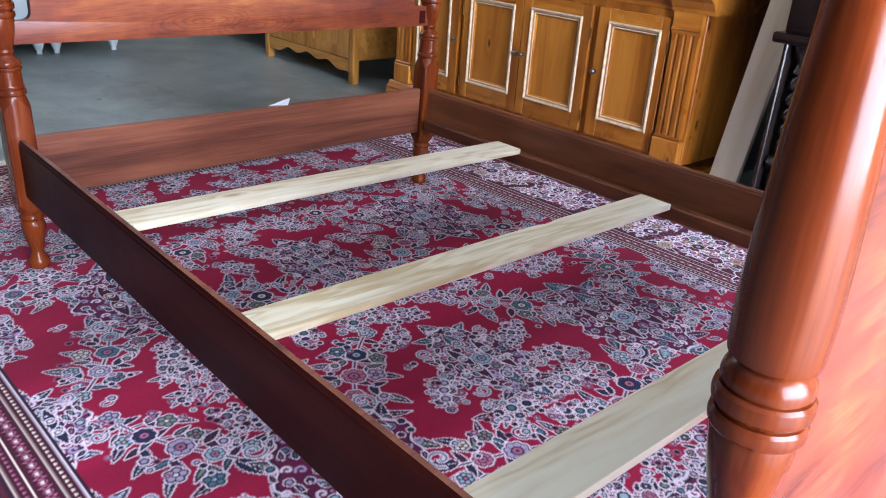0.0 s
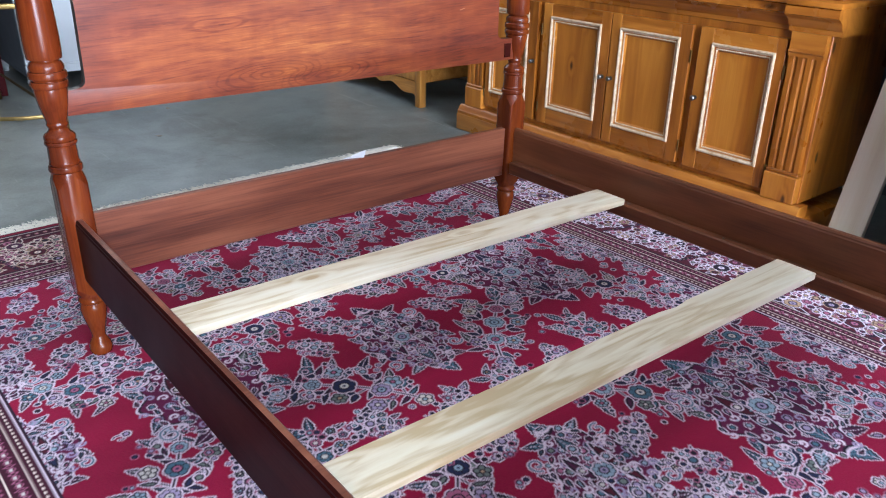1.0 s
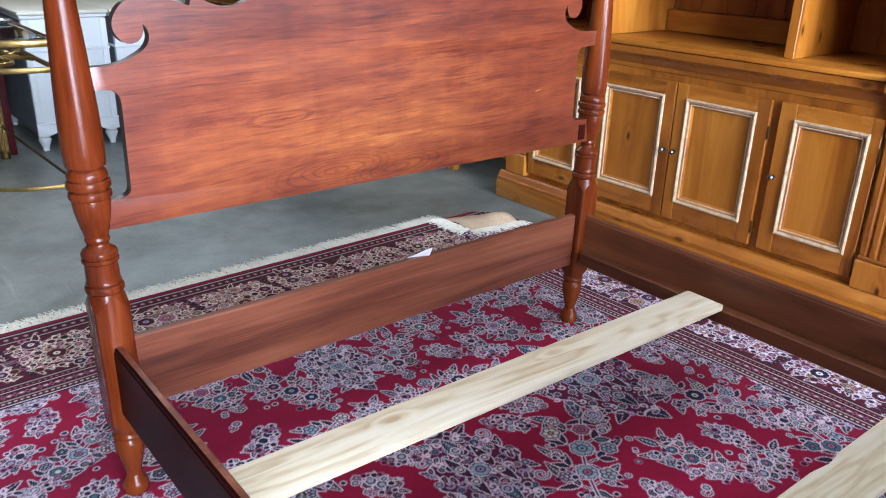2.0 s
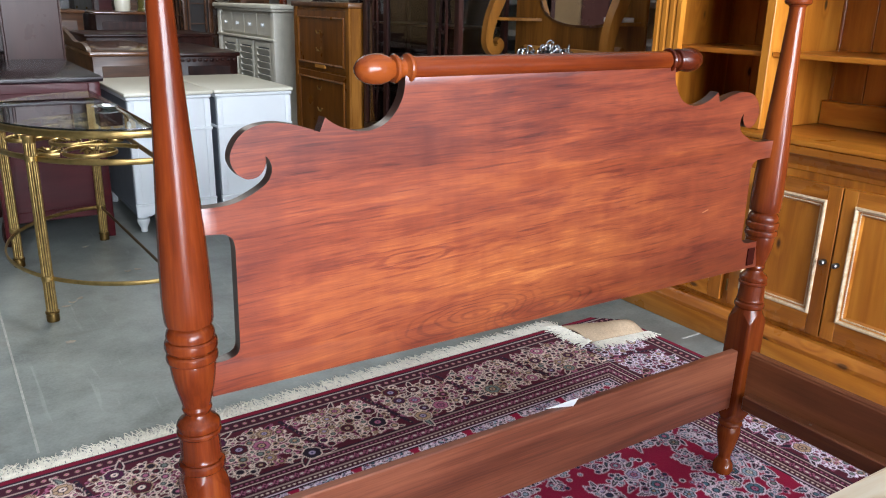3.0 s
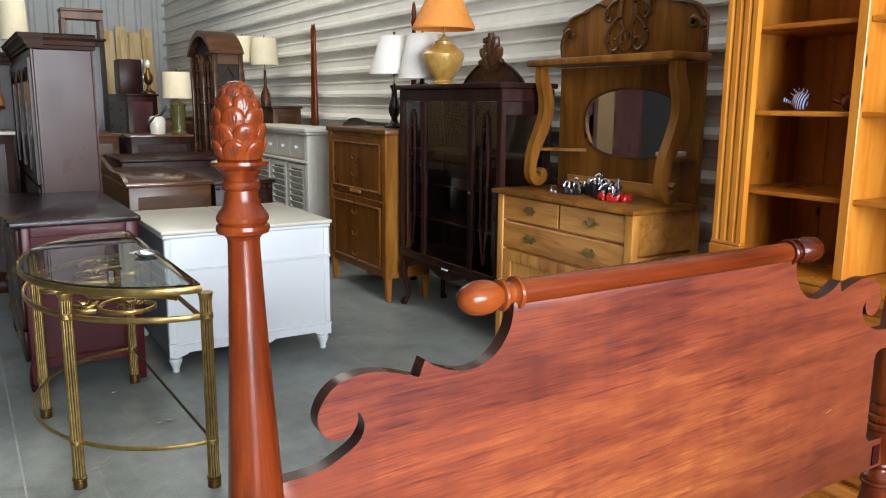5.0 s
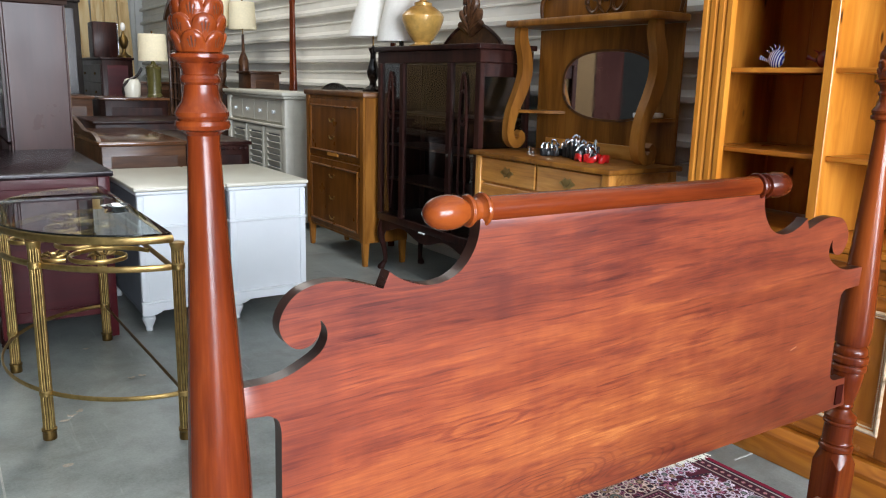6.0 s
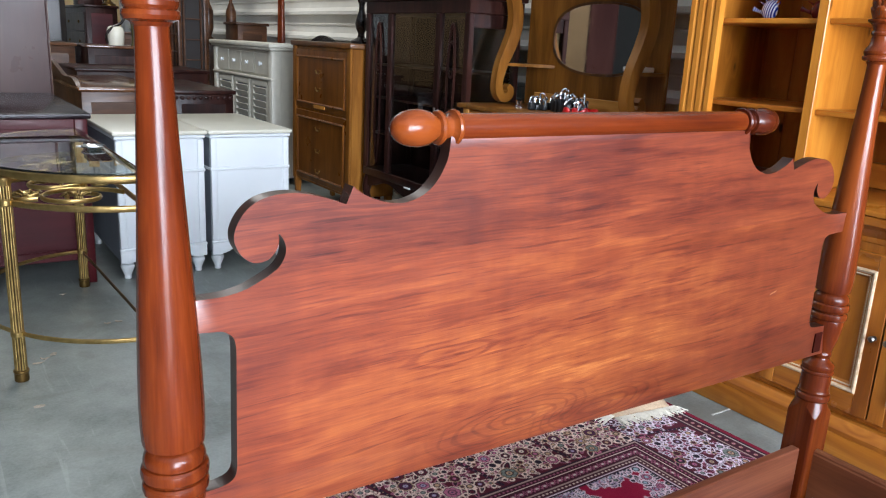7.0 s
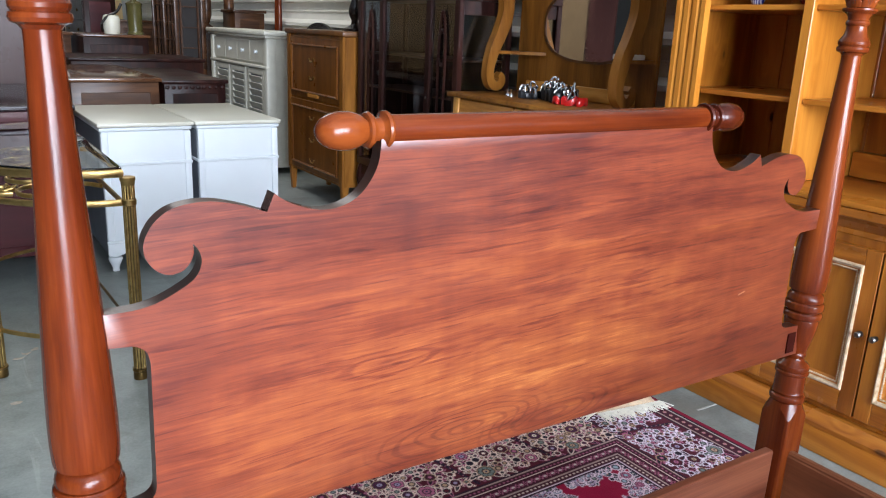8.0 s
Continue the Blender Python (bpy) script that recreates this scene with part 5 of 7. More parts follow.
for s in (-1, 1):
    for y0, y1, f0, f1, k, h in ((0.003, 0.432, 0.055, 0.379, 0.026, 0.438), (0.470, 0.852, 0.532, 0.815, 0.488, 0.858)):
        a, b = sorted((s * y0, s * y1))
        c, e = sorted((s * f0, s * f1))
        pine_door(a, b, c, e, s * k, s * h)


def pilaster(parent, y0, y1, z0, z1, x, base_h=0.11, wood_z=PINE_Z, wood_y=PINE_Y):
    """A fluted upright with block base and cap."""
    yc, w = (y0 + y1) / 2, (y1 - y0) / 2
    p = part("pilaster", box(x - 0.022, x + 0.02, y0 - 0.008, y1 + 0.008, z0, z0 + base_h, 0.004), wood_z, parent, "fluted pine pilaster")
    n = 3
    pts = [(x + 0.02, y0), (x - 0.012, y0)]
    fw = (2 * w) / (n * 2 + 1)
    for k in range(n):
        a = y0 + fw * (2 * k + 1)
        pts += [(x - 0.012, a)] + [(x - 0.012 + 0.0055 * math.sin(math.pi * q / 5), a + fw * q / 5) for q in range(1, 5)] + [(x - 0.012, a + fw)]
    pts += [(x - 0.012, y1), (x + 0.02, y1)]
    part("shaft", prism(pts, z0 + base_h + 0.0005, z1 - 0.09, "xy"), wood_z, p, smooth=25)
    part("foot_moulding", box(x - 0.018, x + 0.02, y0 - 0.005, y1 + 0.005, z0 + base_h + 0.001, z0 + base_h + 0.016, 0.004), wood_y, p)
    part("cap", prism([(x + 0.02, z1 - 0.0895), (x - 0.016, z1 - 0.0895), (x - 0.016, z1 - 0.078), (x - 0.022, z1 - 0.070), (x - 0.014, z1 - 0.062), (x - 0.014, z1 - 0.0005), (x + 0.02, z1 - 0.0005)], y0 - 0.006, y1 + 0.006, "xz"), wood_y, p)


pilaster(pine, -H2 + 0.014, -H2 + 0.140, 0.146, 0.80, 0.008, 0.11, PINE_FRAME, PINE_FRAME_Y)
pilaster(pine, H2 - 0.140, H2 - 0.014, 0.146, 0.80, 0.008, 0.11, PINE_FRAME, PINE_FRAME_Y)
# open shelves above
UX = 0.040
for y0, y1 in ((-H2, -H2 + 0.03), (H2 - 0.03, H2), (-0.455, -0.425), (0.425, 0.455)):
    part("upright", box(UX + 0.022, DP - 0.012, y0, y1, 0.9212, 2.38, 0.002), PINE_Z, pine)
for y0, y1 in ((-0.460, -0.420), (0.420, 0.460)):
    part("stile", box(UX, UX + 0.0215, y0, y1, 0.9212, 2.38, 0.003), PINE_Z, pine)
part("back", box(DP - 0.0115, DP, -H2, H2, 0.9212, 2.38, 0), PINE_Z, pine)
for k in range(14):
    yy = -H2 + 0.031 + k * 0.1392
    part("back_board", box(DP - 0.0155, DP - 0.012, yy, yy + 0.1352, 0.9245, 2.375, 0.0015), PINE_Z, pine)
for z in (1.228, 1.552, 1.892):
    for y0, y1 in ((-H2 + 0.032, -0.457), (-0.423, 0.423), (0.457, H2 - 0.032)):
        part("shelf", box(UX + 0.0225, DP - 0.017, y0, y1, z - 0.020, z, 0.004), PINE_Y, pine)
part("back_ledge", box(DP - 0.07, DP - 0.017, -0.42, 0.42, 0.9215, 1.02, 0.003), PINE_Y, pine)
pilaster(pine, -H2 - 0.002, -H2 + 0.142, 0.9212, 2.38, UX - 0.010, 0.06)
pilaster(pine, H2 - 0.142, H2 + 0.002, 0.9212, 2.38, UX - 0.010, 0.06)
part("cornice", prism([(x + UX, z + 2.3805) for x, z in corn], -H2 - 0.03, H2 + 0.03, "xz"), PINE_Y, pine)


def glass_fish(at, mat, fins, label):
    root = thing("glass_fish", at, 0, label, "ornament")
    part("body", ball((0, 0, 0.038), 0.022, 0.036, 0.038), mat, root)
    part("tail", tube([(0, 0.030, 0.030), (0.002, 0.055, 0.036), (0.0, 0.078, 0.046)], [0.008, 0.006, 0.010], 8, squash=(0.4, 1.0)), mat, root)
    for k in range(fins):
        a = radians(35 + 110 * k / max(1, fins - 1))
        part("fin", tube([(0, 0.03 * math.cos(a), 0.038 + 0.034 * math.sin(a)), (0.003, 0.046 * math.cos(a), 0.038 + 0.048 * math.sin(a)), (0.0, 0.058 * math.cos(a) + 0.006, 0.038 + 0.062 * math.sin(a))], [0.006, 0.003, 0.0010], 6), mat, root)
    return root


glass_fish((3.265, 3.528, 1.5525), BLUE_GLASS, 6, "blue and white striped glass fish ornament on a shelf")
glass_fish((3.30, 3.335, 1.5525), plain("ruby_glass", (0.16, 0.012, 0.016), 0.1, coat=0.5), 3, "dark red glass ornament on a shelf")

# ---- oak dresser with mirrored back ----
oak = thing("oak_dresser", (3.12, 4.865, 0), 0, "golden oak dresser with mirrored back, scrolled supports and brass pulls", "dresser")
OW, OD = 0.575, 0.50


def bat_pull(parent, x, y, z, s=1.0):
    """A pierced brass plate with a hanging bail."""
    pts = [(0.040 * s * math.cos(a) * (1 + 0.18 * math.cos(4 * a)), 0.022 * s * math.sin(a) * (1 + 0.22 * math.cos(6 * a))) for a in [2 * math.pi * k / 36 for k in range(36)]]
    p = part("pull", prism([(y + u, z + w) for u, w in pts], x - 0.003, x, "yz"), BRASS, parent, "ornate brass pull")
    bail = [(x - 0.012 - 0.004 * math.sin(math.pi * k / 8), y - 0.026 * s + 0.052 * s * k / 8, z + 0.006 * s - 0.018 * s * math.sin(math.pi * k / 8)) for k in range(9)]
    part("bail", tube(bail, 0.0026 * s, 6), BRASS, p)
    return p


for y0, y1 in ((-OW, -OW + 0.055), (OW - 0.055, OW)):
    part("post", box(0.0, 0.05, y0, y1, 0.0, 1.028, 0.005), OAK_Z, oak)
    part("post", box(OD - 0.05, OD, y0, y1, 0.0, 1.028, 0.005), OAK_Z, oak)
    s = -1 if y0 < 0 else 1
    for z0, z1 in ((0.16, 0.60), (0.61, 0.80), (0.81, 1.025)):
        part("side_panel", box(0.0505, OD - 0.0505, *sorted((s * (OW - 0.010), s * (OW - 0.025))), z0, z1, 0.003), OAK_Y, oak)
part("carcass", box(0.03, OD - 0.02, -OW + 0.03, OW - 0.03, 0.15, 1.02, 0), OAK_Z, oak)
for y0, y1, z0, z1 in ((-OW + 0.057, -0.008, 0.875, 1.018), (0.008, OW - 0.057, 0.875, 1.018), (-OW + 0.057, OW - 0.057, 0.70, 0.860)):
    d = part("drawer", box(0.008, 0.032, y0, y1, z0, z1, 0.004), OAK_Y, oak)
    if y1 - y0 < 0.7:
        bat_pull(d, 0.008, (y0 + y1) / 2, (z0 + z1) / 2, 1.3)
    else:
        bat_pull(d, 0.008, y0 + 0.26, (z0 + z1) / 2, 1.3), bat_pull(d, 0.008, y1 - 0.26, (z0 + z1) / 2, 1.3)
for y0, y1 in ((-OW + 0.057, -0.004), (0.004, OW - 0.057)):
    bm = bmesh.new()
    frame_bars(bm, 0.004, 0.030, y0, y1, 0.165, 0.685, 0.07, 0.003)
    d = part("door", bm, OAK_Z, oak, "framed oak door", smooth=20)
    part("panel", box(0.018, 0.0305, y0 + 0.06, y1 - 0.06, 0.225, 0.625, 0), OAK_Z, d)
apron = [(-OW + 0.056, 0.160)] + [(-OW + 0.056 + (2 * OW - 0.112) * k / 40, 0.055 + 0.06 * abs(math.sin(math.pi * k / 40)) ** 0.6 + 0.014 * math.cos(2 * math.pi * k / 10)) for k in range(41)] + [(OW - 0.056, 0.160)]
part("apron", prism(apron, 0.006, 0.026, "yz"), OAK_Y, oak, "scalloped apron")
part("top", box(-0.03, OD + 0.01, -OW - 0.03, OW + 0.03, 1.0285, 1.056, 0.008), OAK_MID, oak)
BK = 0.465
hole_c, hole_rx, hole_rz = (-0.06, 1.463), 0.375, 0.190


def mirror_line(grow):
    pts = []
    for k in range(56):
        a = 2 * math.pi * k / 56
        ca, sa = math.cos(a), math.sin(a)
        u = math.copysign(abs(ca) ** 0.78, ca) * (1 - 0.06 * abs(sa) ** 6)
        pts.append((hole_c[0] + (hole_rx + grow) * u, hole_c[1] + (hole_rz + grow) * math.copysign(abs(sa) ** 0.78, sa)))
    return pts


part("back_panel", box(BK, BK + 0.025, -OW + 0.01, OW - 0.01, 1.0565, 1.79, 0.003), OAK_MID, oak)
part("mirror", prism(mirror_line(0.0), BK - 0.003, BK - 0.0005, "yz"), MIRROR, oak, "cartouche-shaped bevelled mirror")
ringm = bmesh.new()
for a, b in zip([(p, q) for p, q in zip(mirror_line(0.0), mirror_line(0.014))], [(p, q) for p, q in zip(mirror_line(0.0)[1:] + mirror_line(0.0)[:1], mirror_line(0.014)[1:] + mirror_line(0.014)[:1])]):
    (i0, o0), (i1, o1) = a, b
    vs = [ringm.verts.new((BK - 0.008, *c)) for c in (i0, i1, o1, o0)]
    vb = [ringm.verts.new((BK - 0.0008, *c)) for c in (i0, i1, o1, o0)]
    ringm.faces.new(vs)
    for k in range(4):
        ringm.faces.new((vs[k], vs[(k + 1) % 4], vb[(k + 1) % 4], vb[k]))
bmesh.ops.remove_doubles(ringm, verts=ringm.verts, dist=0.0001)
part("mirror_rim", ringm, BROWN_OAK, oak)
part("gallery_shelf", box(0.20, BK + 0.03, -OW - 0.01, OW + 0.01, 1.795, 1.835, 0.010), OAK_MID, oak, "projecting upper shelf with rounded edge")
crest = [(-OW + 0.02, 1.8355)] + smooth_line([(-OW + 0.02, 2.02), (-0.50, 2.085), (-0.40, 2.12), (-0.25, 2.16), (-0.12, 2.21), (0.0, 2.24), (0.12, 2.21), (0.25, 2.16), (0.40, 2.12), (0.50, 2.085), (OW - 0.02, 2.02)], 3) + [(OW - 0.02, 1.8355)]
part("crest", prism(crest, BK + 0.004, BK + 0.026, "yz", 0.004), OAK_MID, oak, "arched crest board")
for s in (-1, 1):
    strokes = (
        ([(0.012, 2.19), (0.045, 2.15), (0.06, 2.09), (0.045, 2.03), (0.02, 1.99), (0.008, 1.93)], 0.015),
        ([(0.02, 2.17), (0.09, 2.155), (0.15, 2.12), (0.17, 2.07), (0.14, 2.045), (0.115, 2.07), (0.13, 2.09)], 0.012),
        ([(0.05, 2.08), (0.11, 2.03), (0.15, 1.97), (0.145, 1.91), (0.10, 1.875), (0.06, 1.90), (0.07, 1.94), (0.10, 1.94)], 0.013),
        ([(0.02, 1.99), (0.05, 1.95), (0.045, 1.90), (0.012, 1.87)], 0.011),
        ([(0.15, 2.12), (0.22, 2.15), (0.28, 2.14), (0.33, 2.11)], 0.009),
        ([(OW - 0.03, 1.845), (OW - 0.018, 1.93), (OW - 0.05, 2.00), (OW - 0.10, 2.02), (OW - 0.115, 1.985), (OW - 0.08, 1.97)], 0.014),
        ([(OW - 0.03, 2.01), (0.49, 2.075), (0.40, 2.105), (0.33, 2.115)], 0.012),
    )
    for pts, r in strokes:
        line = smooth_line([(BK - 0.006, s * u, w) for u, w in pts], 4)
        part("carving", tube(line, [r * (1.15 - 0.6 * abs(2 * k / (len(line) - 1) - 0.8)) for k in range(len(line))], 8, squash=(1.0, 1.0)), CARVED, oak, "carved leaf scroll")
    # S-scroll support, thick sawn board
    path = smooth_line([(0.29, 1.795), (0.295, 1.72), (0.325, 1.62), (0.330, 1.52), (0.295, 1.41), (0.245, 1.30), (0.220, 1.20), (0.225, 1.13), (0.260, 1.092), (0.300, 1.105), (0.310, 1.140), (0.290, 1.165)], 5)
    wid = [0.034 + 0.016 * math.sin(math.pi * min(1, k / 30)) for k in range(len(path))]
    wid[-8:] = [0.034, 0.032, 0.030, 0.028, 0.026, 0.024, 0.022, 0.020]
    lft, rgt = [], []
    for k, (u, w) in enumerate(path):
        a, b = path[max(k - 1, 0)], path[min(k + 1, len(path) - 1)]
        d = Vector((b[0] - a[0], b[1] - a[1])).normalized()
        lft.append((u - d.y * wid[k] * 0.8, w + d.x * wid[k] * 0.8)), rgt.append((u + d.y * wid[k] * 0.8, w - d.x * wid[k] * 0.8))
    bm = bmesh.new()
    y0 = s * (OW - 0.035)
    vl = [[bm.verts.new((c[0], y0 + q, c[1])) for c in line] for q in (-0.028, 0.028) for line in (lft, rgt)]
    for k in range(len(path) - 1):
        for a, b in ((0, 1), (1, 3), (3, 2), (2, 0)):
            bm.faces.new((vl[a][k], vl[b][k], vl[b][k + 1], vl[a][k + 1]))
    for k in (0, len(path) - 1):
        bm.faces.new((vl[0][k], vl[1][k], vl[3][k], vl[2][k]))
    ob = part("scroll_support", bm, OAK_MID, oak, "S-shaped scroll support", smooth=50)
    sh = [(BK, s * 0.56), (BK, s * 0.30)] + [(BK - 0.005 - 0.20 * math.sin(math.pi / 2 * k / 8), s * (0.30 + 0.26 * (k / 8))) for k in range(1, 9)]
    part("corner_shelf", prism([(u, w) for u, w in sh], 1.285, 1.303, "xy"), OAK_MID, oak)
part("back_skirt", box(BK - 0.02, BK - 0.0005, -0.45, 0.45, 1.0565, 1.135, 0.004), OAK_Y, oak)

book = tagged(part("booklet", box(-0.07, 0.07, -0.06, 0.06, 0, 0.024, 0.003), PAPER), "pale closed booklet lying on a small shelf", "book")
book.matrix_world = pose(3.51, 4.42, 1.3035, 0, 0, 20)
# a heap of locks and straps on the dresser
rnd = random.Random(11)
for k in range(30):
    c = (3.34 + 0.06 * rnd.uniform(-1, 1), 4.80 + 0.20 * rnd.uniform(-1, 1), 1.0575)
    pile = 1 - abs(c[1] - 4.78) / 0.26
    root = thing("roller_clamp", c, rnd.uniform(0, 360), "black and chrome clip lying in a heap on the dresser", "hardware", "heap of clips")
    hz = 0.030 + 0.085 * rnd.random() * max(0.0, pile)
    part("body", box(-0.015, 0.015, -0.024, 0.024, 0.0, hz, 0.005), BLACK_RUBBER, root)
    tip = rnd.uniform(-0.02, 0.02)
    loop = [(0.018 * math.cos(t) + tip * math.sin(t), 0.0, hz - 0.004 + 0.036 * math.sin(t)) for t in [math.pi * q / 8 for q in range(9)]]
    part("bow", tube(loop, 0.0062, 8), CHROME, root)
for k, (dx, dy, rz) in enumerate(((0.0, 0.02, 20), (0.02, -0.05, 75), (-0.03, -0.03, 130), (-0.05, 0.05, 60), (0.01, -0.08, 10))):
    root = thing("strap_loop", (3.31 + dx, 4.62 + dy, 1.0575), rz, "shiny red strap loop on the dresser", "strap", "red straps")
    lp = [(0.036 * math.cos(t), 0.018 * math.sin(t), 0.020 + 0.010 * math.sin(2 * t + k)) for t in [2 * math.pi * q / 18 for q in range(18)]]
    part("band", tube(lp, 0.0085, 8, closed=True, squash=(0.35, 1.8)), RED_PLASTIC, root)
    part("tag", box(0.020, 0.042, -0.011, 0.011, 0.001, 0.040, 0.003), RED_PLASTIC, root)
for dy, rz in ((0.26, 10), (0.225, 70)):
    root = thing("chrome_fitting", (3.28, 4.86 + dy, 1.0575), rz, "loose chrome fitting on the dresser", "hardware", "heap of clips")
    part("stem", lathe([(0, 0), (0.014, 0), (0.014, 0.008), (0.006, 0.012), (0.006, 0.03), (0.011, 0.038), (0, 0.045)], 12), CHROME, root)

# ---- dark glazed china cabinet ----
china = thing("china_cabinet", (3.18, 6.165, 0), 0, "dark mahogany china cabinet with glass door on bowed legs", "cabinet")
CW, CD = 0.66, 0.42


def cabriole(parent, x, y, sx, sy, h, mat):
    pts = [(x, y, h), (x - 0.012 * sx, y - 0.012 * sy, h - 0.08), (x - 0.016 * sx, y - 0.016 * sy, h - 0.14), (x, y, h * 0.45), (x + 0.01 * sx, y + 0.01 * sy, h * 0.2), (x - 0.006 * sx, y - 0.006 * sy, 0.035), (x - 0.022 * sx, y - 0.022 * sy, 0.0)]
    line = smooth_line(pts, 4)
    rr = [0.034, 0.036, 0.038, 0.038, 0.037, 0.036, 0.034, 0.031, 0.029, 0.027, 0.025, 0.023, 0.021, 0.020, 0.019, 0.018, 0.018, 0.018, 0.019, 0.021, 0.024, 0.027, 0.028, 0.027, 0.025]
    return part("leg", tube(line, rr[:len(line)], 10), mat, parent)


for y, sy in ((-CW + 0.04, 1), (CW - 0.04, -1)):
    cabriole(china, 0.04, y, 1, sy, 0.40, MAHOG), cabriole(china, CD - 0.04, y, -1, sy, 0.40, MAHOG)
part("base", box(0.0, CD, -CW, CW, 0.40, 0.455, 0.006), MAHOG, china)
part("apron", prism([(-CW + 0.06, 0.41)] + [(-CW + 0.06 + (2 * CW - 0.12) * k / 24, 0.345 - 0.03 * math.cos(4 * math.pi * k / 24)) for k in range(25)] + [(CW - 0.06, 0.41)], 0.01, 0.03, "yz"), MAHOG, china)
part("top", box(-0.025, CD + 0.01, -CW - 0.025, CW + 0.025, 1.665, 1.700, 0.008), MAHOG, china)
part("frieze", box(0.0, CD, -CW, CW, 1.585, 1.6645, 0.003), MAHOG, china)
part("back", box(CD - 0.015, CD, -CW + 0.03, CW - 0.03, 0.4555, 1.5845, 0), EBONY, china)
for y0, y1 in ((-CW, -CW + 0.05), (CW - 0.05, CW), (-0.335, -0.285), (0.285, 0.335)):
    part("stile", box(0.0, 0.04, y0, y1, 0.4555, 1.5845, 0.004), MAHOG, china)
for y0, y1 in ((-CW, -CW + 0.05), (CW - 0.05, CW)):
    part("stile", box(CD - 0.05, CD - 0.0155, y0, y1, 0.4555, 1.5845, 0.004), MAHOG, china)
for y0, y1 in ((-CW + 0.052, -0.337), (-0.283, 0.283), (0.337, CW - 0.052)):
    pane = part("pane", box(0.018, 0.022, y0, y1, 0.457, 1.583, 0), GLASS, china, "dark reflecting glass pane")
for s in (-1, 1):
    # north pane is dark wood, added to shut out the bright siding behind
    pane = part("pane", box(0.042, CD - 0.052, s * (CW - 0.025) - 0.002, s * (CW - 0.025) + 0.002, 0.457, 1.583, 0), GLASS if s < 0 else MAHOG, china)
    part("side_band", box(0.0405, CD - 0.0505, s * (CW - 0.02) - 0.012, s * (CW - 0.02) + 0.012, 1.50, 1.5835, 0.003), MAHOG, china)
    # lobed fretwork on the fixed side lights
    yc = s * 0.4725
    fret = [(yc + (0.048 - 0.024 * abs(math.sin(2 * math.pi * k / 40 * 3)) * (0.5 + 0.5 * math.cos(2 * math.pi * k / 40))) * math.sin(2 * math.pi * k / 40), 1.02 - 0.5 * math.cos(2 * math.pi * k / 40)) for k in range(40)]
    part("fretwork", tube([(0.008, a, b) for a, b in fret], 0.009, 6, closed=True), MAHOG, china, "lobed wooden tracery")
    part("fretwork", tube([(0.008, yc + 0.035 * math.sin(t), 1.30 + 0.11 * math.cos(t)) for t in [2 * math.pi * q / 20 for q in range(20)]], 0.008, 6, closed=True), MAHOG, china)
for z in (0.72, 0.98, 1.22):
    part("shelf", box(0.05, CD - 0.017, -CW + 0.053, CW - 0.053, z, z + 0.014, 0.002), WALNUT, china)
part("key_plate", lathe([(0, 0), (0.010, 0), (0.008, 0.004), (0, 0.005)], 12, m=pose(-0.0002, -0.31, 0.98, 0, -90, 0)), PEWTER, china)
part("paper_label", box(-0.012, 0.0, -0.05, 0.02, 0.395, 0.404, 0.0), PAPER, china, "torn pale label")
arch = [(-0.36, 1.7005)] + [(-0.36 + 0.72 * k / 20, 1.705 + 0.165 * math.sin(math.pi * k / 20) ** 0.8) for k in range(21)] + [(0.36, 1.7005)]
part("pediment", prism(arch, CD - 0.03, CD - 0.005, "yz", 0.004), WALNUT, china, "arched carved pediment")
part("pediment_rim", tube([(CD - 0.032, u, w) for u, w in arch[1:-1]], 0.012, 8), MAHOG, china)
for k, (dy, dz, r) in enumerate(((0.0, 2.06, 0.020), (0.055, 2.03, 0.019), (-0.055, 2.03, 0.019), (0.095, 1.955, 0.020), (-0.095, 1.955, 0.020), (0.115, 1.87, 0.017), (-0.115, 1.87, 0.017))):
    bend = smooth_line([(CD - 0.030, 0.0, 1.79), (CD - 0.036, dy * 0.35, 1.79 + (dz - 1.79) * 0.45), (CD - 0.040, dy * 0.95, 1.79 + (dz - 1.79) * 0.8), (CD - 0.048, dy * 1.15, dz)], 4)
    part("crest_carving", tube(bend, [r * (0.7 + 1.1 * math.sin(math.pi * (0.12 + 0.80 * q / (len(bend) - 1)))) for q in range(len(bend))], 8), WALNUT, china, "carved leaf crest")

# ---- oak fall-front cabinet ----
fall = thing("fall_front_cabinet", (3.09, 7.42, 0), 0, "brown oak drop-front cabinet with framed doors and drawer pulls", "cabinet")
FW, FD = 0.54, 0.40
for x in (0.03, FD - 0.03):
    for y in (-FW + 0.03, FW - 0.03):
        part("leg", prism([(-0.03, 0.20), (0.03, 0.20), (0.016, 0.0), (-0.016, 0.0)], -0.018, 0.018, "xz", m=Matrix.Translation((x, y, 0))), OAK_MID, fall)
part("case", box(0.012, FD, -FW, FW, 0.19, 1.325, 0.004), OAK_MID, fall)
part("top", box(-0.02, FD + 0.01, -FW - 0.025, FW + 0.025, 1.3255, 1.365, 0.008), BROWN_OAK, fall)
part("side_post", box(-0.006, 0.0115, -FW, -FW + 0.055, 0.19, 1.325, 0.003), OAK_MID, fall)
part("side_post", box(-0.006, 0.0115, FW - 0.055, FW, 0.19, 1.325, 0.003), OAK_MID, fall)
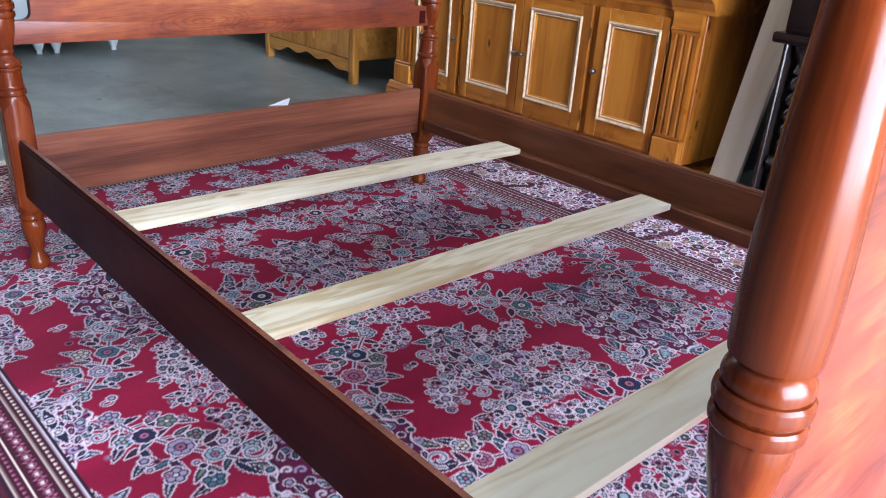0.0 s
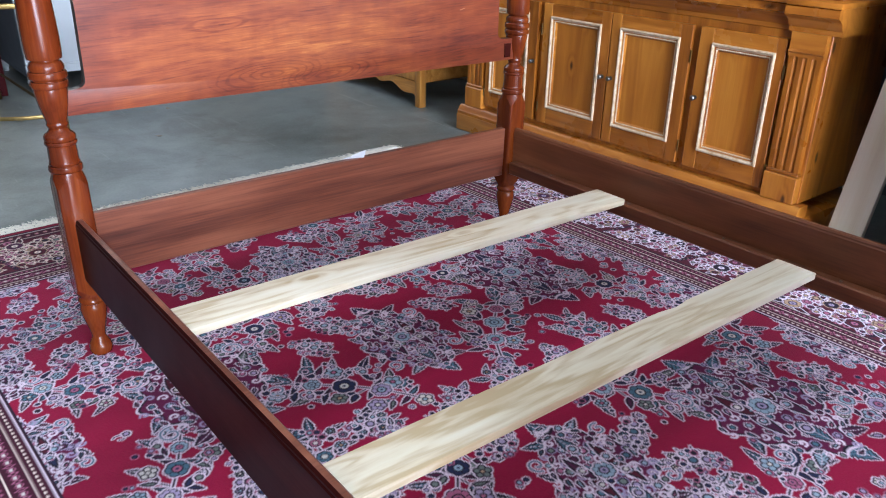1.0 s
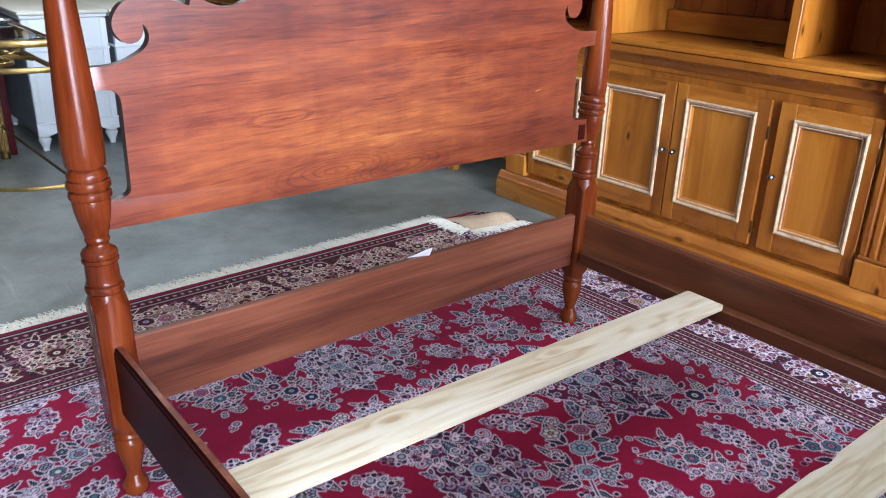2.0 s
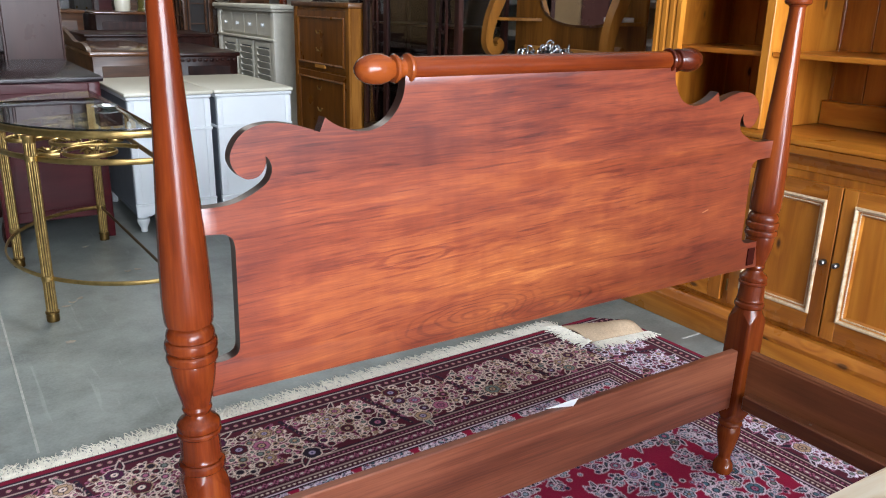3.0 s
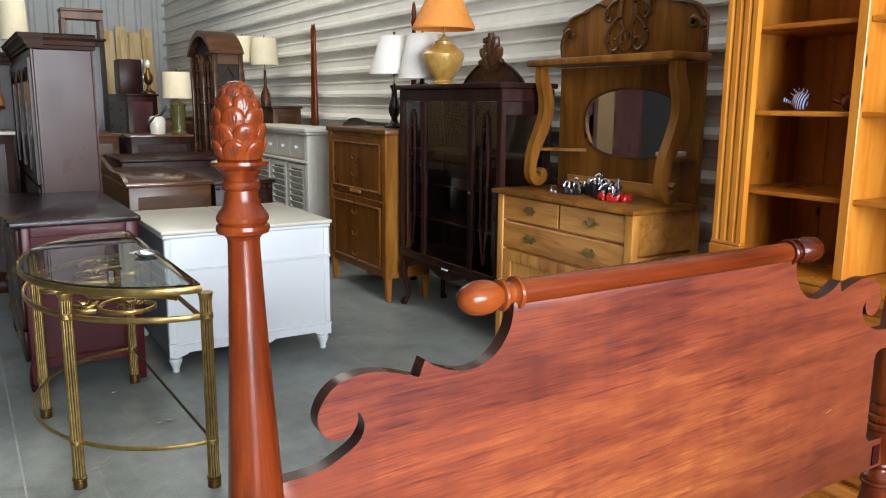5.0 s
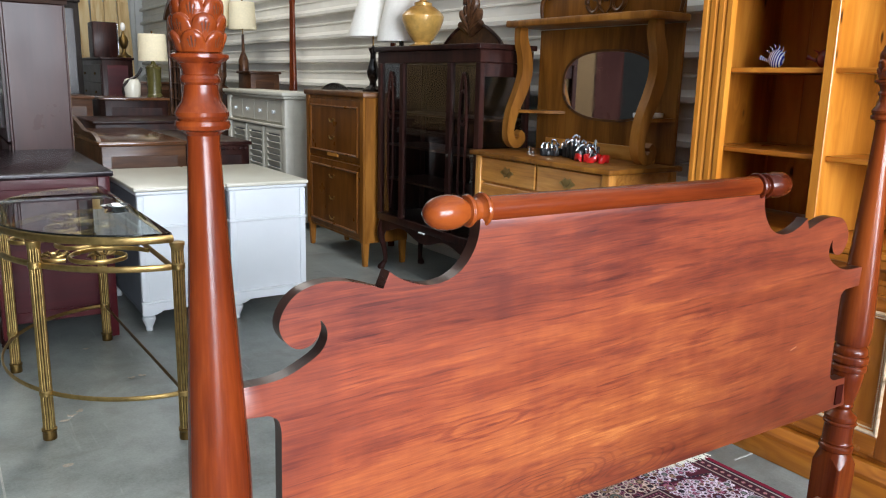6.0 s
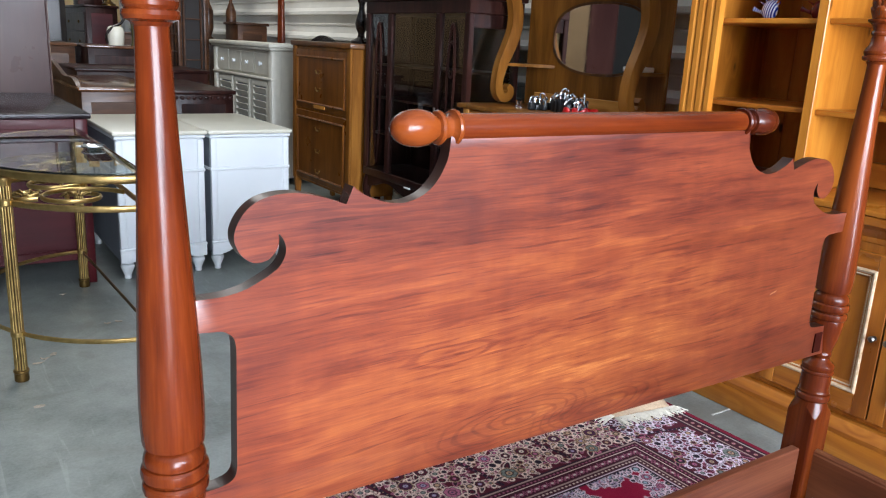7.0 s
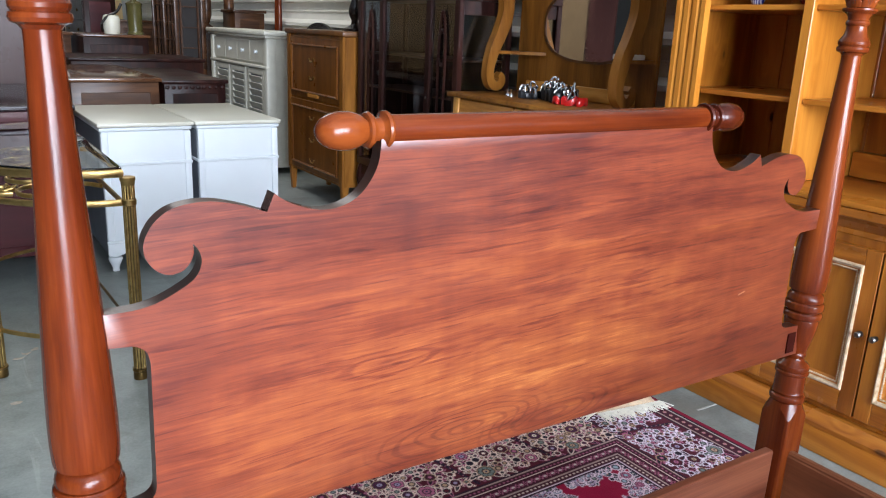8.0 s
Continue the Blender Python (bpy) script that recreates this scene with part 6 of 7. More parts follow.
for z0, z1, nm in ((0.215, 0.80, "door"), (0.82, 1.30, "fall_front")):
    d = part(nm, box(-0.002, 0.0115, -FW + 0.058, FW - 0.058, z0, z1, 0.003), FALL_OAK, fall)
    bm = bmesh.new()
    frame_bars(bm, -0.016, -0.0022, -FW + 0.09, FW - 0.09, z0 + 0.04, z1 - 0.05, 0.018, 0.006)
    part("moulding", bm, FALL_OAK, d, smooth=20)
    rows = (0.33, 0.50, 0.68) if nm == "door" else (1.0, 1.14)
    for z in rows:
        bail = [(-0.022, -0.045 + 0.09 * k / 10, z - 0.022 * math.sin(math.pi * k / 10) - 0.008 * math.sin(2 * math.pi * k / 10) ** 2) for k in range(11)]
        part("pull", tube(bail, 0.006, 6), BRASS, d, "curved tarnished pull")
    if nm == "fall_front":
        part("latch_plate", box(-0.013, -0.0025, -0.10, 0.10, z0 + 0.012, z0 + 0.055, 0.004), OAK_Y, d)

# ---- grey louvred cabinet ----
louv = thing("louvred_cabinet", (3.12, 9.40, 0), 0, "grey painted cabinet with small drawers above louvred doors", "cabinet")
LW, LD = 0.85, 0.40
part("case", box(0.03, LD, -LW + 0.02, LW - 0.02, 0.06, 1.26, 0.004), GREY_PAINT, louv)
for y0, y1 in ((-LW, -LW + 0.10), (LW - 0.10, LW)):
    part("corner_post", box(0.0, 0.10, y0, y1, 0.0, 1.26, 0.018), GREY_PAINT, louv)
part("top", box(-0.035, LD, -LW - 0.035, LW + 0.035, 1.285, 1.325, 0.010), GREY_PAINT, louv)
part("top_moulding", box(-0.018, LD, -LW - 0.018, LW + 0.018, 1.2605, 1.2845, 0.008), GREY_PAINT, louv)
part("band", box(-0.008, 0.03, -LW - 0.005, LW + 0.005, 0.985, 1.01, 0.006), GREY_PAINT, louv)
for k in range(4):
    y0 = -LW + 0.11 + k * 0.372
    d = part("drawer", box(0.012, 0.0295, y0, y0 + 0.358, 1.03, 1.235, 0.004), GREY_PAINT, louv)
    knob_at(d, 0.012, y0 + 0.179, 1.13, WHITE_PAINT, 0.020)
for k in range(3):
    y0 = -LW + 0.11 + k * 0.497
    bm = bmesh.new()
    frame_bars(bm, 0.004, 0.0295, y0, y0 + 0.436, 0.12, 0.97, 0.05, 0.003)
    d = part("louvred_door", bm, GREY_PAINT, louv, smooth=20)
    # added grey sheet makes the gaps between slats look shaded
    part("backing", box(0.0265, 0.0292, y0 + 0.045, y0 + 0.391, 0.165, 0.925, 0), SHADED_GREY, d)
    for i in range(12):
        z = 0.195 + i * 0.062
        part("slat", box(-0.004, 0.004, y0 + 0.046, y0 + 0.390, -0.031, 0.031, 0.002, m=pose(0.014, 0, z, 0, -24, 0)), GREY_PAINT, d)

# ---- two white chests ----


def white_chest(x):
    c = thing("white_chest", (x, 6.03, 0), 0, "white painted chest with cream top on turned feet", "chest", "white chests side by side")
    w, d = 0.475, 0.95
    part("case", box(0.0, w, 0.0, d, 0.127, 0.80, 0.005), WHITE_PAINT, c)
    part("top", box(-0.022, w + 0.022, -0.022, d + 0.01, 0.8225, 0.847, 0.010), CREAM_PAINT, c, "cream top")
    part("top_moulding", box(-0.012, w + 0.012, -0.012, d, 0.8005, 0.822, 0.009), WHITE_PAINT, c)
    part("bead", box(-0.010, w + 0.010, -0.013, d, 0.608, 0.626, 0.006), WHITE_PAINT, c)
    for xx in (0.0, w - 0.03):
        part("corner_post", box(xx - 0.004, xx + 0.034, -0.007, 0.02, 0.1845, 0.795, 0.006), WHITE_PAINT, c)
    skirt = [(-0.006, 0.168), (-0.006, 0.104), (0.074, 0.104), (0.080, 0.112), (0.098, 0.114), (0.104, 0.126), (w - 0.104, 0.126), (w - 0.098, 0.114), (w - 0.080, 0.112), (w - 0.074, 0.104), (w + 0.006, 0.104), (w + 0.006, 0.168)]
    part("skirt", prism(skirt, -0.010, 0.012, "xz", 0.002), WHITE_PAINT, c)
    part("base_moulding", box(-0.010, w + 0.010, -0.015, 0.012, 0.1685, 0.184, 0.006), WHITE_PAINT, c)
    # west side laid over in grey: the white paint's shaded side
    part("raw_side", box(-0.004, -0.0005, 0.03, d - 0.03, 0.13, 0.795, 0), SHADED_GREY, c, "side of the white chest, grey for the shade on it")
    part("raw_side_skirt", box(-0.003, 0.012, 0.013, d - 0.02, 0.104, 0.1265, 0.002), SHADED_GREY, c)
    for xx in (0.035, w - 0.035):
        for yy in (0.04, d - 0.05):
            part("foot", lathe([(0, 0), (0.017, 0.0), (0.021, 0.007), (0.018, 0.016), (0.022, 0.030), (0.032, 0.054), (0.039, 0.072), (0.036, 0.084), (0.028, 0.088), (0.036, 0.093), (0.037, 0.1035), (0, 0.1035)], 20, m=Matrix.Translation((xx, yy, 0))), WHITE_PAINT, c, "turned bun foot")
    return c


white_chest(1.235)
white_chest(1.758)

# ---- burgundy chest of drawers, seen at its end ----
burg = thing("burgundy_chest", (0.50, 6.068, 0), 0, "burgundy mahogany chest of drawers with dark polished top", "chest")
bw, bd = 0.60, 1.45
part("case", box(0.03, bw, 0.0, bd, 0.14, 0.915, 0.004), MAHOG_RED, burg)
part("end_post", box(bw - 0.06, bw + 0.004, -0.008, 0.05, 0.0, 0.9145, 0.006), MAHOG_RED, burg)
part("end_post", box(0.026, 0.07, -0.008, 0.05, 0.06, 0.9145, 0.006), MAHOG_RED, burg)
part("end_rail", box(0.0705, bw - 0.0605, -0.006, 0.01, 0.14, 0.20, 0.003), MAHOG_RED, burg)
part("end_rail", box(0.0705, bw - 0.0605, -0.006, 0.01, 0.86, 0.9145, 0.003), MAHOG_RED, burg)
tp = smooth_line([(-0.02, 0.02), (-0.035, 0.07), (-0.012, 0.13), (-0.035, 0.22), (-0.055, bd / 2), (-0.035, bd - 0.22), (-0.012, bd - 0.13), (-0.035, bd - 0.07), (-0.02, bd - 0.02)], 4)
part("top", prism([(-0.02, -0.025)] + tp + [(-0.02, bd + 0.02), (bw + 0.02, bd + 0.02), (bw + 0.02, -0.025)], 0.9155, 0.945, "xy", 0.006), DARK_POLISH, burg, "dark polished top with shaped front")
for k in range(4):
    d = part("drawer", box(0.0, 0.0295, 0.06, bd - 0.06, 0.17 + k * 0.185, 0.345 + k * 0.185, 0.012), MAHOG, burg)
    for yy in (0.35, bd - 0.35):
        bat_pull(d, -0.0005, yy, 0.257 + k * 0.185, 1.1)
for yy in (0.06, bd - 0.06):
    cabriole(burg, 0.06, yy, 1, 0, 0.16, MAHOG)
    cabriole(burg, bw - 0.05, bd - 0.05, 0, 0, 0.14, MAHOG) if yy > 0.1 else None

# ---- tall display cabinets behind ----


def tall_cabinet(at, w, d, h, side_mat, label):
    """Doors face -x, the visible end faces -y."""
    c = thing("tall_cabinet", at, 0, label, "cabinet", "tall cabinets in a row")
    part("case", box(0.02, w, 0.012, d, 0.0, h - 0.10, 0.004), MAHOG, c)
    part("end_panel", box(0.034, w - 0.010, -0.002, 0.0115, 0.88, h - 0.105, 0.003), side_mat, c, "polished veneered end panel")
    part("end_post", box(0.018, 0.0335, -0.004, 0.0115, 0.0, h - 0.102, 0.003), side_mat, c)
    part("end_post", box(w - 0.0095, w + 0.002, -0.004, 0.0115, 0.0, h - 0.102, 0.003), side_mat, c)
    part("end_rail", box(0.034, w - 0.010, -0.003, 0.0115, 0.0, 0.879, 0.004), side_mat, c)
    prof = [(0.0, h - 0.0995), (0.0, h - 0.078), (-0.014, h - 0.072), (-0.018, h - 0.046), (-0.045, h - 0.026), (-0.045, h - 0.010), (-0.055, h - 0.006), (-0.055, h), (0.1, h), (0.1, h - 0.0995)]
    part("cornice", prism([(p, z) for p, z in prof], -0.03, d + 0.03, "xz"), CORNICE, c)
    part("cornice_return", prism([(p * 0.8, z) for p, z in prof], 0.1005, w + 0.02, "yz"), CORNICE, c)
    part("back_board", box(w + 0.0005, w + 0.006, 0.02, d - 0.02, 0.06, h - 0.11, 0), PLY, c, "tan unfinished back board")
    leaves = round(d / 0.58)
    for k in range(leaves):
        y0 = 0.03 + k * (d - 0.06) / leaves
        y1 = y0 + (d - 0.06) / leaves - 0.005
        bm = bmesh.new()
        frame_bars(bm, -0.004, 0.0195, y0, y1, 1.0, h - 0.16, 0.06, 0.004)
        dr = part("door", bm, MAHOG, c, smooth=20)
        part("pane", box(0.012, 0.0155, y0 + 0.055, y1 - 0.055, 1.055, h - 0.215, 0), EBONY, dr)
        part("arch", tube([(0.004, y0 + (y1 - y0) * (0.15 + 0.7 * q / 10), h - 0.30 + 0.08 * math.sin(math.pi * q / 10)) for q in range(11)], 0.012, 6), MAHOG, dr)
        part("lower_door", box(0.0, 0.0195, y0, y1, 0.12, 0.98, 0.008), MAHOG, c)
    return c


tall_cabinet((0.735, 7.46, 0), 0.40, 1.82, 2.005, GREY_WASH, "dark tall display cabinet with polished red-brown end panel")
tall_cabinet((0.58, 9.35, 0), 0.42, 1.0, 1.965, MAHOG, "dark mahogany tall display cabinet")

# ---- brass half-round table ----
table = thing("brass_console_table", (1.05, 5.288, 0), 0, "half-round brass console table with reflecting glass top", "table")
TA, TB, TZ, LZ, RZ = 0.735, 0.585, 0.868, 0.8515, 0.835  # top, leg and ring heights


def half_round(a, b, n=40, dx=0.0):
    return [(dx - b * math.cos(t), a * math.sin(t)) for t in [-math.pi / 2 + math.pi * k / n for k in range(n + 1)]]


top_line = half_round(TA, TB)
gl = part("glass_top", prism(half_round(TA + 0.004, TB + 0.004), TZ - 0.007, TZ + 0.001, "xy", 0.0015), TABLE_GLASS, table, "grey reflecting glass top")
gl.visible_shadow = False
ring3 = [(x, y, TZ - 0.0235) for x, y in top_line]
part("top_rim", tube(ring3 + [(0, TA, TZ - 0.0235)], 0.013, 8, closed=True, squash=(0.6, 1.25)), BRASS, table)
low3 = [(x, y, RZ - 0.105) for x, y in half_round(TA - 0.01, TB - 0.01)]
part("apron_ring", tube(low3, 0.012, 8, closed=True, squash=(0.6, 1.1)), BRASS, table)
legs = [(0.022, -0.722), (-0.455, -0.455), (-0.500, 0.425), (-0.022, 0.722)]
for lx, ly in legs:
    n = 96
    pts = []
    for k in range(n):
        r = 0.0170 + 0.0068 * abs(math.sin(math.pi * k / 8)) ** 0.45
        pts.append((r * math.cos(2 * math.pi * k / n), r * math.sin(2 * math.pi * k / n)))
    lg = part("leg", prism(pts, 0.035, LZ - 0.025, "xy"), BRASS, table, "reeded brass leg", smooth=25)
    lg.data.materials.append(BRASS_DARK)
    # groove faces get dark brass, painting the shade between reeds
    for f in lg.data.polygons:
        f.material_index = 1 if math.hypot(f.center.x, f.center.y) < 0.0205 else 0
    lg.location = (lx, ly, 0)
    part("foot_cap", lathe([(0, 0), (0.026, 0), (0.0275, 0.004), (0.0265, 0.034), (0.0295, 0.038), (0.0295, 0.046), (0.022, 0.048), (0, 0.048)], 20), BRASS_DARK, lg)
    part("collar", lathe([(0.0235, 0.188), (0.0265, 0.192), (0.0265, 0.208), (0.0235, 0.212)], 20), BRASS, lg)
    part("collar", lathe([(0.0235, RZ - 0.118), (0.0275, RZ - 0.113), (0.0275, RZ - 0.095), (0.0235, RZ - 0.090)], 20), BRASS, lg)
    part("cap", lathe([(0.0235, LZ - 0.055), (0.0255, LZ - 0.05), (0.0255, LZ - 0.042), (0.029, LZ - 0.036), (0.029, LZ - 0.024), (0, LZ - 0.0235)], 20), BRASS, lg)
part("stretcher", tube([(x, y, 0.2) for x, y in half_round(0.725, 0.575)], 0.0085, 8, squash=(0.6, 1.2)), BRASS, table)
part("stretcher", tube([(0.022, -0.705, 0.2), (-0.022, 0.705, 0.2)], 0.008, 8, squash=(0.6, 1.2)), BRASS_DARK, table)


def spiral(cx, cy, r, turns, start, hand):
    n = 56
    out = []
    for k in range(n + 1):
        q = r * (1 - 0.80 * (k / n) ** 0.8)
        a = start + hand * turns * 2 * math.pi * k / n
        out.append((cx + q * math.cos(a), cy + q * math.sin(a), RZ - 0.100))
    return out


for cx, cy, r, tn, st, hd in ((-0.20, -0.44, 0.185, 1.5, 0.2, 1), (-0.255, -0.12, 0.20, 1.6, 3.4, -1), (-0.255, 0.22, 0.20, 1.6, 2.9, 1), (-0.18, 0.50, 0.165, 1.5, 6.0, -1), (-0.43, 0.04, 0.10, 1.3, 1.0, 1), (-0.075, -0.16, 0.085, 1.2, 4.0, -1), (-0.075, 0.24, 0.085, 1.2, 2.2, 1), (-0.37, -0.36, 0.09, 1.2, 5.0, -1)):
    part("scrollwork", tube(spiral(cx, cy, r, tn, st, hd), 0.0088, 8, squash=(0.75, 1.15)), BRASS, table, "curled brass scrollwork")
    for a in (0.3, 1.2, 2.1, 3.0):
        part("leaf", tube([(cx + 0.02 * math.cos(a), cy + 0.02 * math.sin(a), RZ - 0.098), (cx + 0.045 * math.cos(a), cy + 0.045 * math.sin(a), RZ - 0.088), (cx + 0.07 * math.cos(a + 0.3), cy + 0.07 * math.sin(a + 0.3), RZ - 0.096)], [0.004, 0.008, 0.002], 6), BRASS_DARK, table)
dish = tagged(part("glass_dish", lathe([(0, 0), (0.035, 0), (0.052, 0.012), (0.050, 0.016), (0.033, 0.005), (0, 0.005)], 24), CHROME), "small shiny dish with a paper slip on the glass table", "dish")
dish.location = (0.985, 5.23, TZ + 0.002)
slip = tagged(part("paper_slip", box(-0.05, 0.05, -0.03, 0.03, 0, 0.0012, 0), PAPER, smooth=0), "white paper slip lying on the glass table", "paper")
slip.matrix_world = pose(0.985, 5.33, TZ + 0.0025, 0, 0, 35)

# ---- low chests behind the white chests ----


def low_chest(name, at, w, d, h, mat, label, rz=0, top=None, gallery=False, carved=False, drawers=0, end=None):
    c = thing(name, at, rz, label, "chest")
    part("case", box(0.0, w, 0.0, d, 0.10, h - 0.03, 0.005), mat, c)
    part("base", box(0.01, w - 0.01, 0.01, d - 0.01, 0.0, 0.0995, 0.006), mat, c)
    part("top", box(-0.02, w + 0.02, -0.02, d + 0.02, h - 0.0295, h, 0.008), top or mat, c)
    part("end_panel", box(0.06, w - 0.06, -0.006, -0.0005, 0.18, h - 0.10, 0.003), end or mat, c)
    for k in range(drawers):
        z0 = 0.14 + k * (h - 0.22) / drawers
        z1 = z0 + (h - 0.22) / drawers - 0.015
        dr = part("drawer", box(-0.016, -0.0005, 0.04, d - 0.04, z0, z1, 0.004), mat, c)
        for yy in (0.25 * d, 0.75 * d):
            part("knob", ball((-0.026, yy, (z0 + z1) / 2), 0.012, 0.018, 0.018, u=10, v=6), BRASS_DARK, dr)
    if carved:
        for k in range(int(w / 0.045)):
            part("carved_bead", ball((0.02 + k * 0.045, -0.012, h - 0.055), 0.016, 0.008, 0.014, u=8, v=5), mat, c)
    if gallery:
        g = smooth_line([(0.02, h + 0.0), (0.02, h + 0.10), (0.12, h + 0.125), (0.24, h + 0.085), (0.34, h + 0.045), (0.46, h + 0.05), (0.52, h + 0.025), (0.54, h)], 4)
        part("gallery_end", prism([(d - u * d / 0.56, z + 0.0005) for u, z in g], -0.018, 0.012, "yz", 0.002), mat, c, "scrolled gallery end")
    return c


low_chest("walnut_washstand", (1.285, 7.32, 0), 0.575, 1.50, 0.995, WALNUT, "brown walnut low chest with scrolled gallery end and polished top", gallery=True, top=WALNUT_TOP)
low_chest("dark_table_chest", (1.92, 7.42, 0), 0.45, 1.35, 0.975, MAHOG, "dark mahogany low chest with carved edge", carved=True)
low_chest("dark_sideboard", (1.55, 9.1, 0), 1.15, 0.85, 1.04, MAHOG, "dark mahogany sideboard with glossy top")
low_chest("walnut_table_chest", (0.70, 10.45, 0), 1.06, 0.8, 1.22, WALNUT, "brown walnut chest with bare top")
low_chest("cream_side_table", (1.82, 10.1, 0), 0.62, 0.70, 1.22, MAHOG, "dark side table with polished brown top", top=WALNUT_TOP)
low_chest("red_chest", (2.20, 12.3, 0), 0.37, 1.5, 1.655, MAHOG, "tall dark mahogany chest of drawers with red-brown end", drawers=6, end=MAHOG_RED)
low_chest("walnut_cupboard", (2.70, 12.9, 0), 0.6, 0.6, 1.35, WALNUT, "walnut cupboard standing behind other furniture")
low_chest("walnut_box", (3.42, 10.30, 0), 0.34, 0.42, 1.52, WALNUT, "small walnut cupboard against the steel wall")

# mirror-backed piece on the red chest
rm = thing("dressing_mirror", (2.22, 12.9, 1.6555), 0, "dark framed dressing mirror standing on a red chest", "mirror")
part("frame", box(0.0, 0.30, 0.0, 0.35, 0.0, 0.46, 0.012), MAHOG, rm)
part("edge_strip", box(0.3005, 0.318, 0.0, 0.012, 0.0, 0.45, 0.002), CHROME, rm, "bright bevelled edge")
part("glass", box(-0.003, -0.0005, 0.05, 0.30, 0.06, 0.40, 0), MAHOG, rm)

bare = thing("lamp_base", (2.50, 12.42, 1.6555), 0, "turned brass lamp base without a shade on a chest", "lamp")
part("stem", lathe([(0, 0), (0.085, 0), (0.085, 0.02), (0.05, 0.04), (0.025, 0.07), (0.022, 0.11), (0.05, 0.15), (0.062, 0.20), (0.05, 0.25), (0.02, 0.29), (0.016, 0.33), (0, 0.335)], 18), BRASS_DARK, bare)
part("bulb", ball((0, 0, 0.385), 0.032, 0.032, 0.052, u=12, v=8), SHADE_WHITE, bare, "white glass bulb")

# ---- arched curio cabinet ----
curio = thing("arched_curio", (2.83, 10.55, 0), 0, "brown arched curio cabinet with lattice glass doors", "cabinet")
QW, QD, QE, QR = 1.02, 0.34, 2.10, 0.25  # width, depth, eaves, rise of the arch


def bow(y0, y1, base, rise, n=16):
    return [(y0 + (y1 - y0) * k / n, base + rise * math.sin(math.pi * k / n) ** 0.75) for k in range(n + 1)]


part("base", box(0.0, QD, 0.0, QW, 0.0, 0.86, 0.006), WALNUT, curio)
# solid dark core stands in for the shaded inside
part("case", prism([(0.03, 0.8605)] + bow(0.03, QW - 0.03, QE - 0.01, QR - 0.03) + [(QW - 0.03, 0.8605)], 0.045, QD, "yz"), DARK_IN, curio)
part("hood", prism(bow(-0.03, QW + 0.03, QE, QR + 0.03) + list(reversed(bow(0.035, QW - 0.035, QE - 0.002, QR - 0.035))), -0.03, QD + 0.01, "yz"), WALNUT, curio, "barrel-shaped hood")
for y in (0.0, QW / 2 - 0.025, QW - 0.05):
    part("stile", box(0.0, 0.044, y, y + 0.05, 0.8605, QE - 0.001, 0.006), WALNUT, curio)
part("end_stile", box(QD - 0.05, QD, -0.002, 0.029, 0.8605, QE - 0.001, 0.005), WALNUT, curio)
part("end_rail", box(0.0445, QD - 0.0505, -0.001, 0.029, 0.8605, 0.95, 0.004), WALNUT, curio)
part("end_rail", box(0.0445, QD - 0.0505, -0.001, 0.029, 1.98, QE - 0.001, 0.004), WALNUT, curio)
part("lancet", tube([(0.07, 0.01, 0.96), (0.07, 0.01, 1.70), (0.10, 0.01, 1.86), (0.165, 0.01, 1.96), (0.23, 0.01, 1.86), (0.26, 0.01, 1.70), (0.26, 0.01, 0.96)], 0.014, 6), WALNUT, curio, "pointed arch tracery")
for k in range(4):
    part("glazing_bar", box(0.06, QD - 0.06, 0.0, 0.02, 1.08 + k * 0.22, 1.094 + k * 0.22, 0.003), WALNUT, curio)
for y in (0.18, 0.33, 0.66, 0.82):
    part("glazing_bar", box(0.015, 0.042, y, y + 0.016, 0.88, QE + 0.02, 0.003), WALNUT, curio)
for k in range(6):
    part("glazing_bar", box(0.018, 0.040, 0.05, QW - 0.05, 0.97 + k * 0.19, 0.984 + k * 0.19, 0.003), WALNUT, curio)
for y in (0.06, 0.545):
    part("arch_bar", tube([(0.012, a, b) for a, b in bow(y, y + 0.415, 1.86, 0.24)], 0.014, 6), WALNUT, curio)

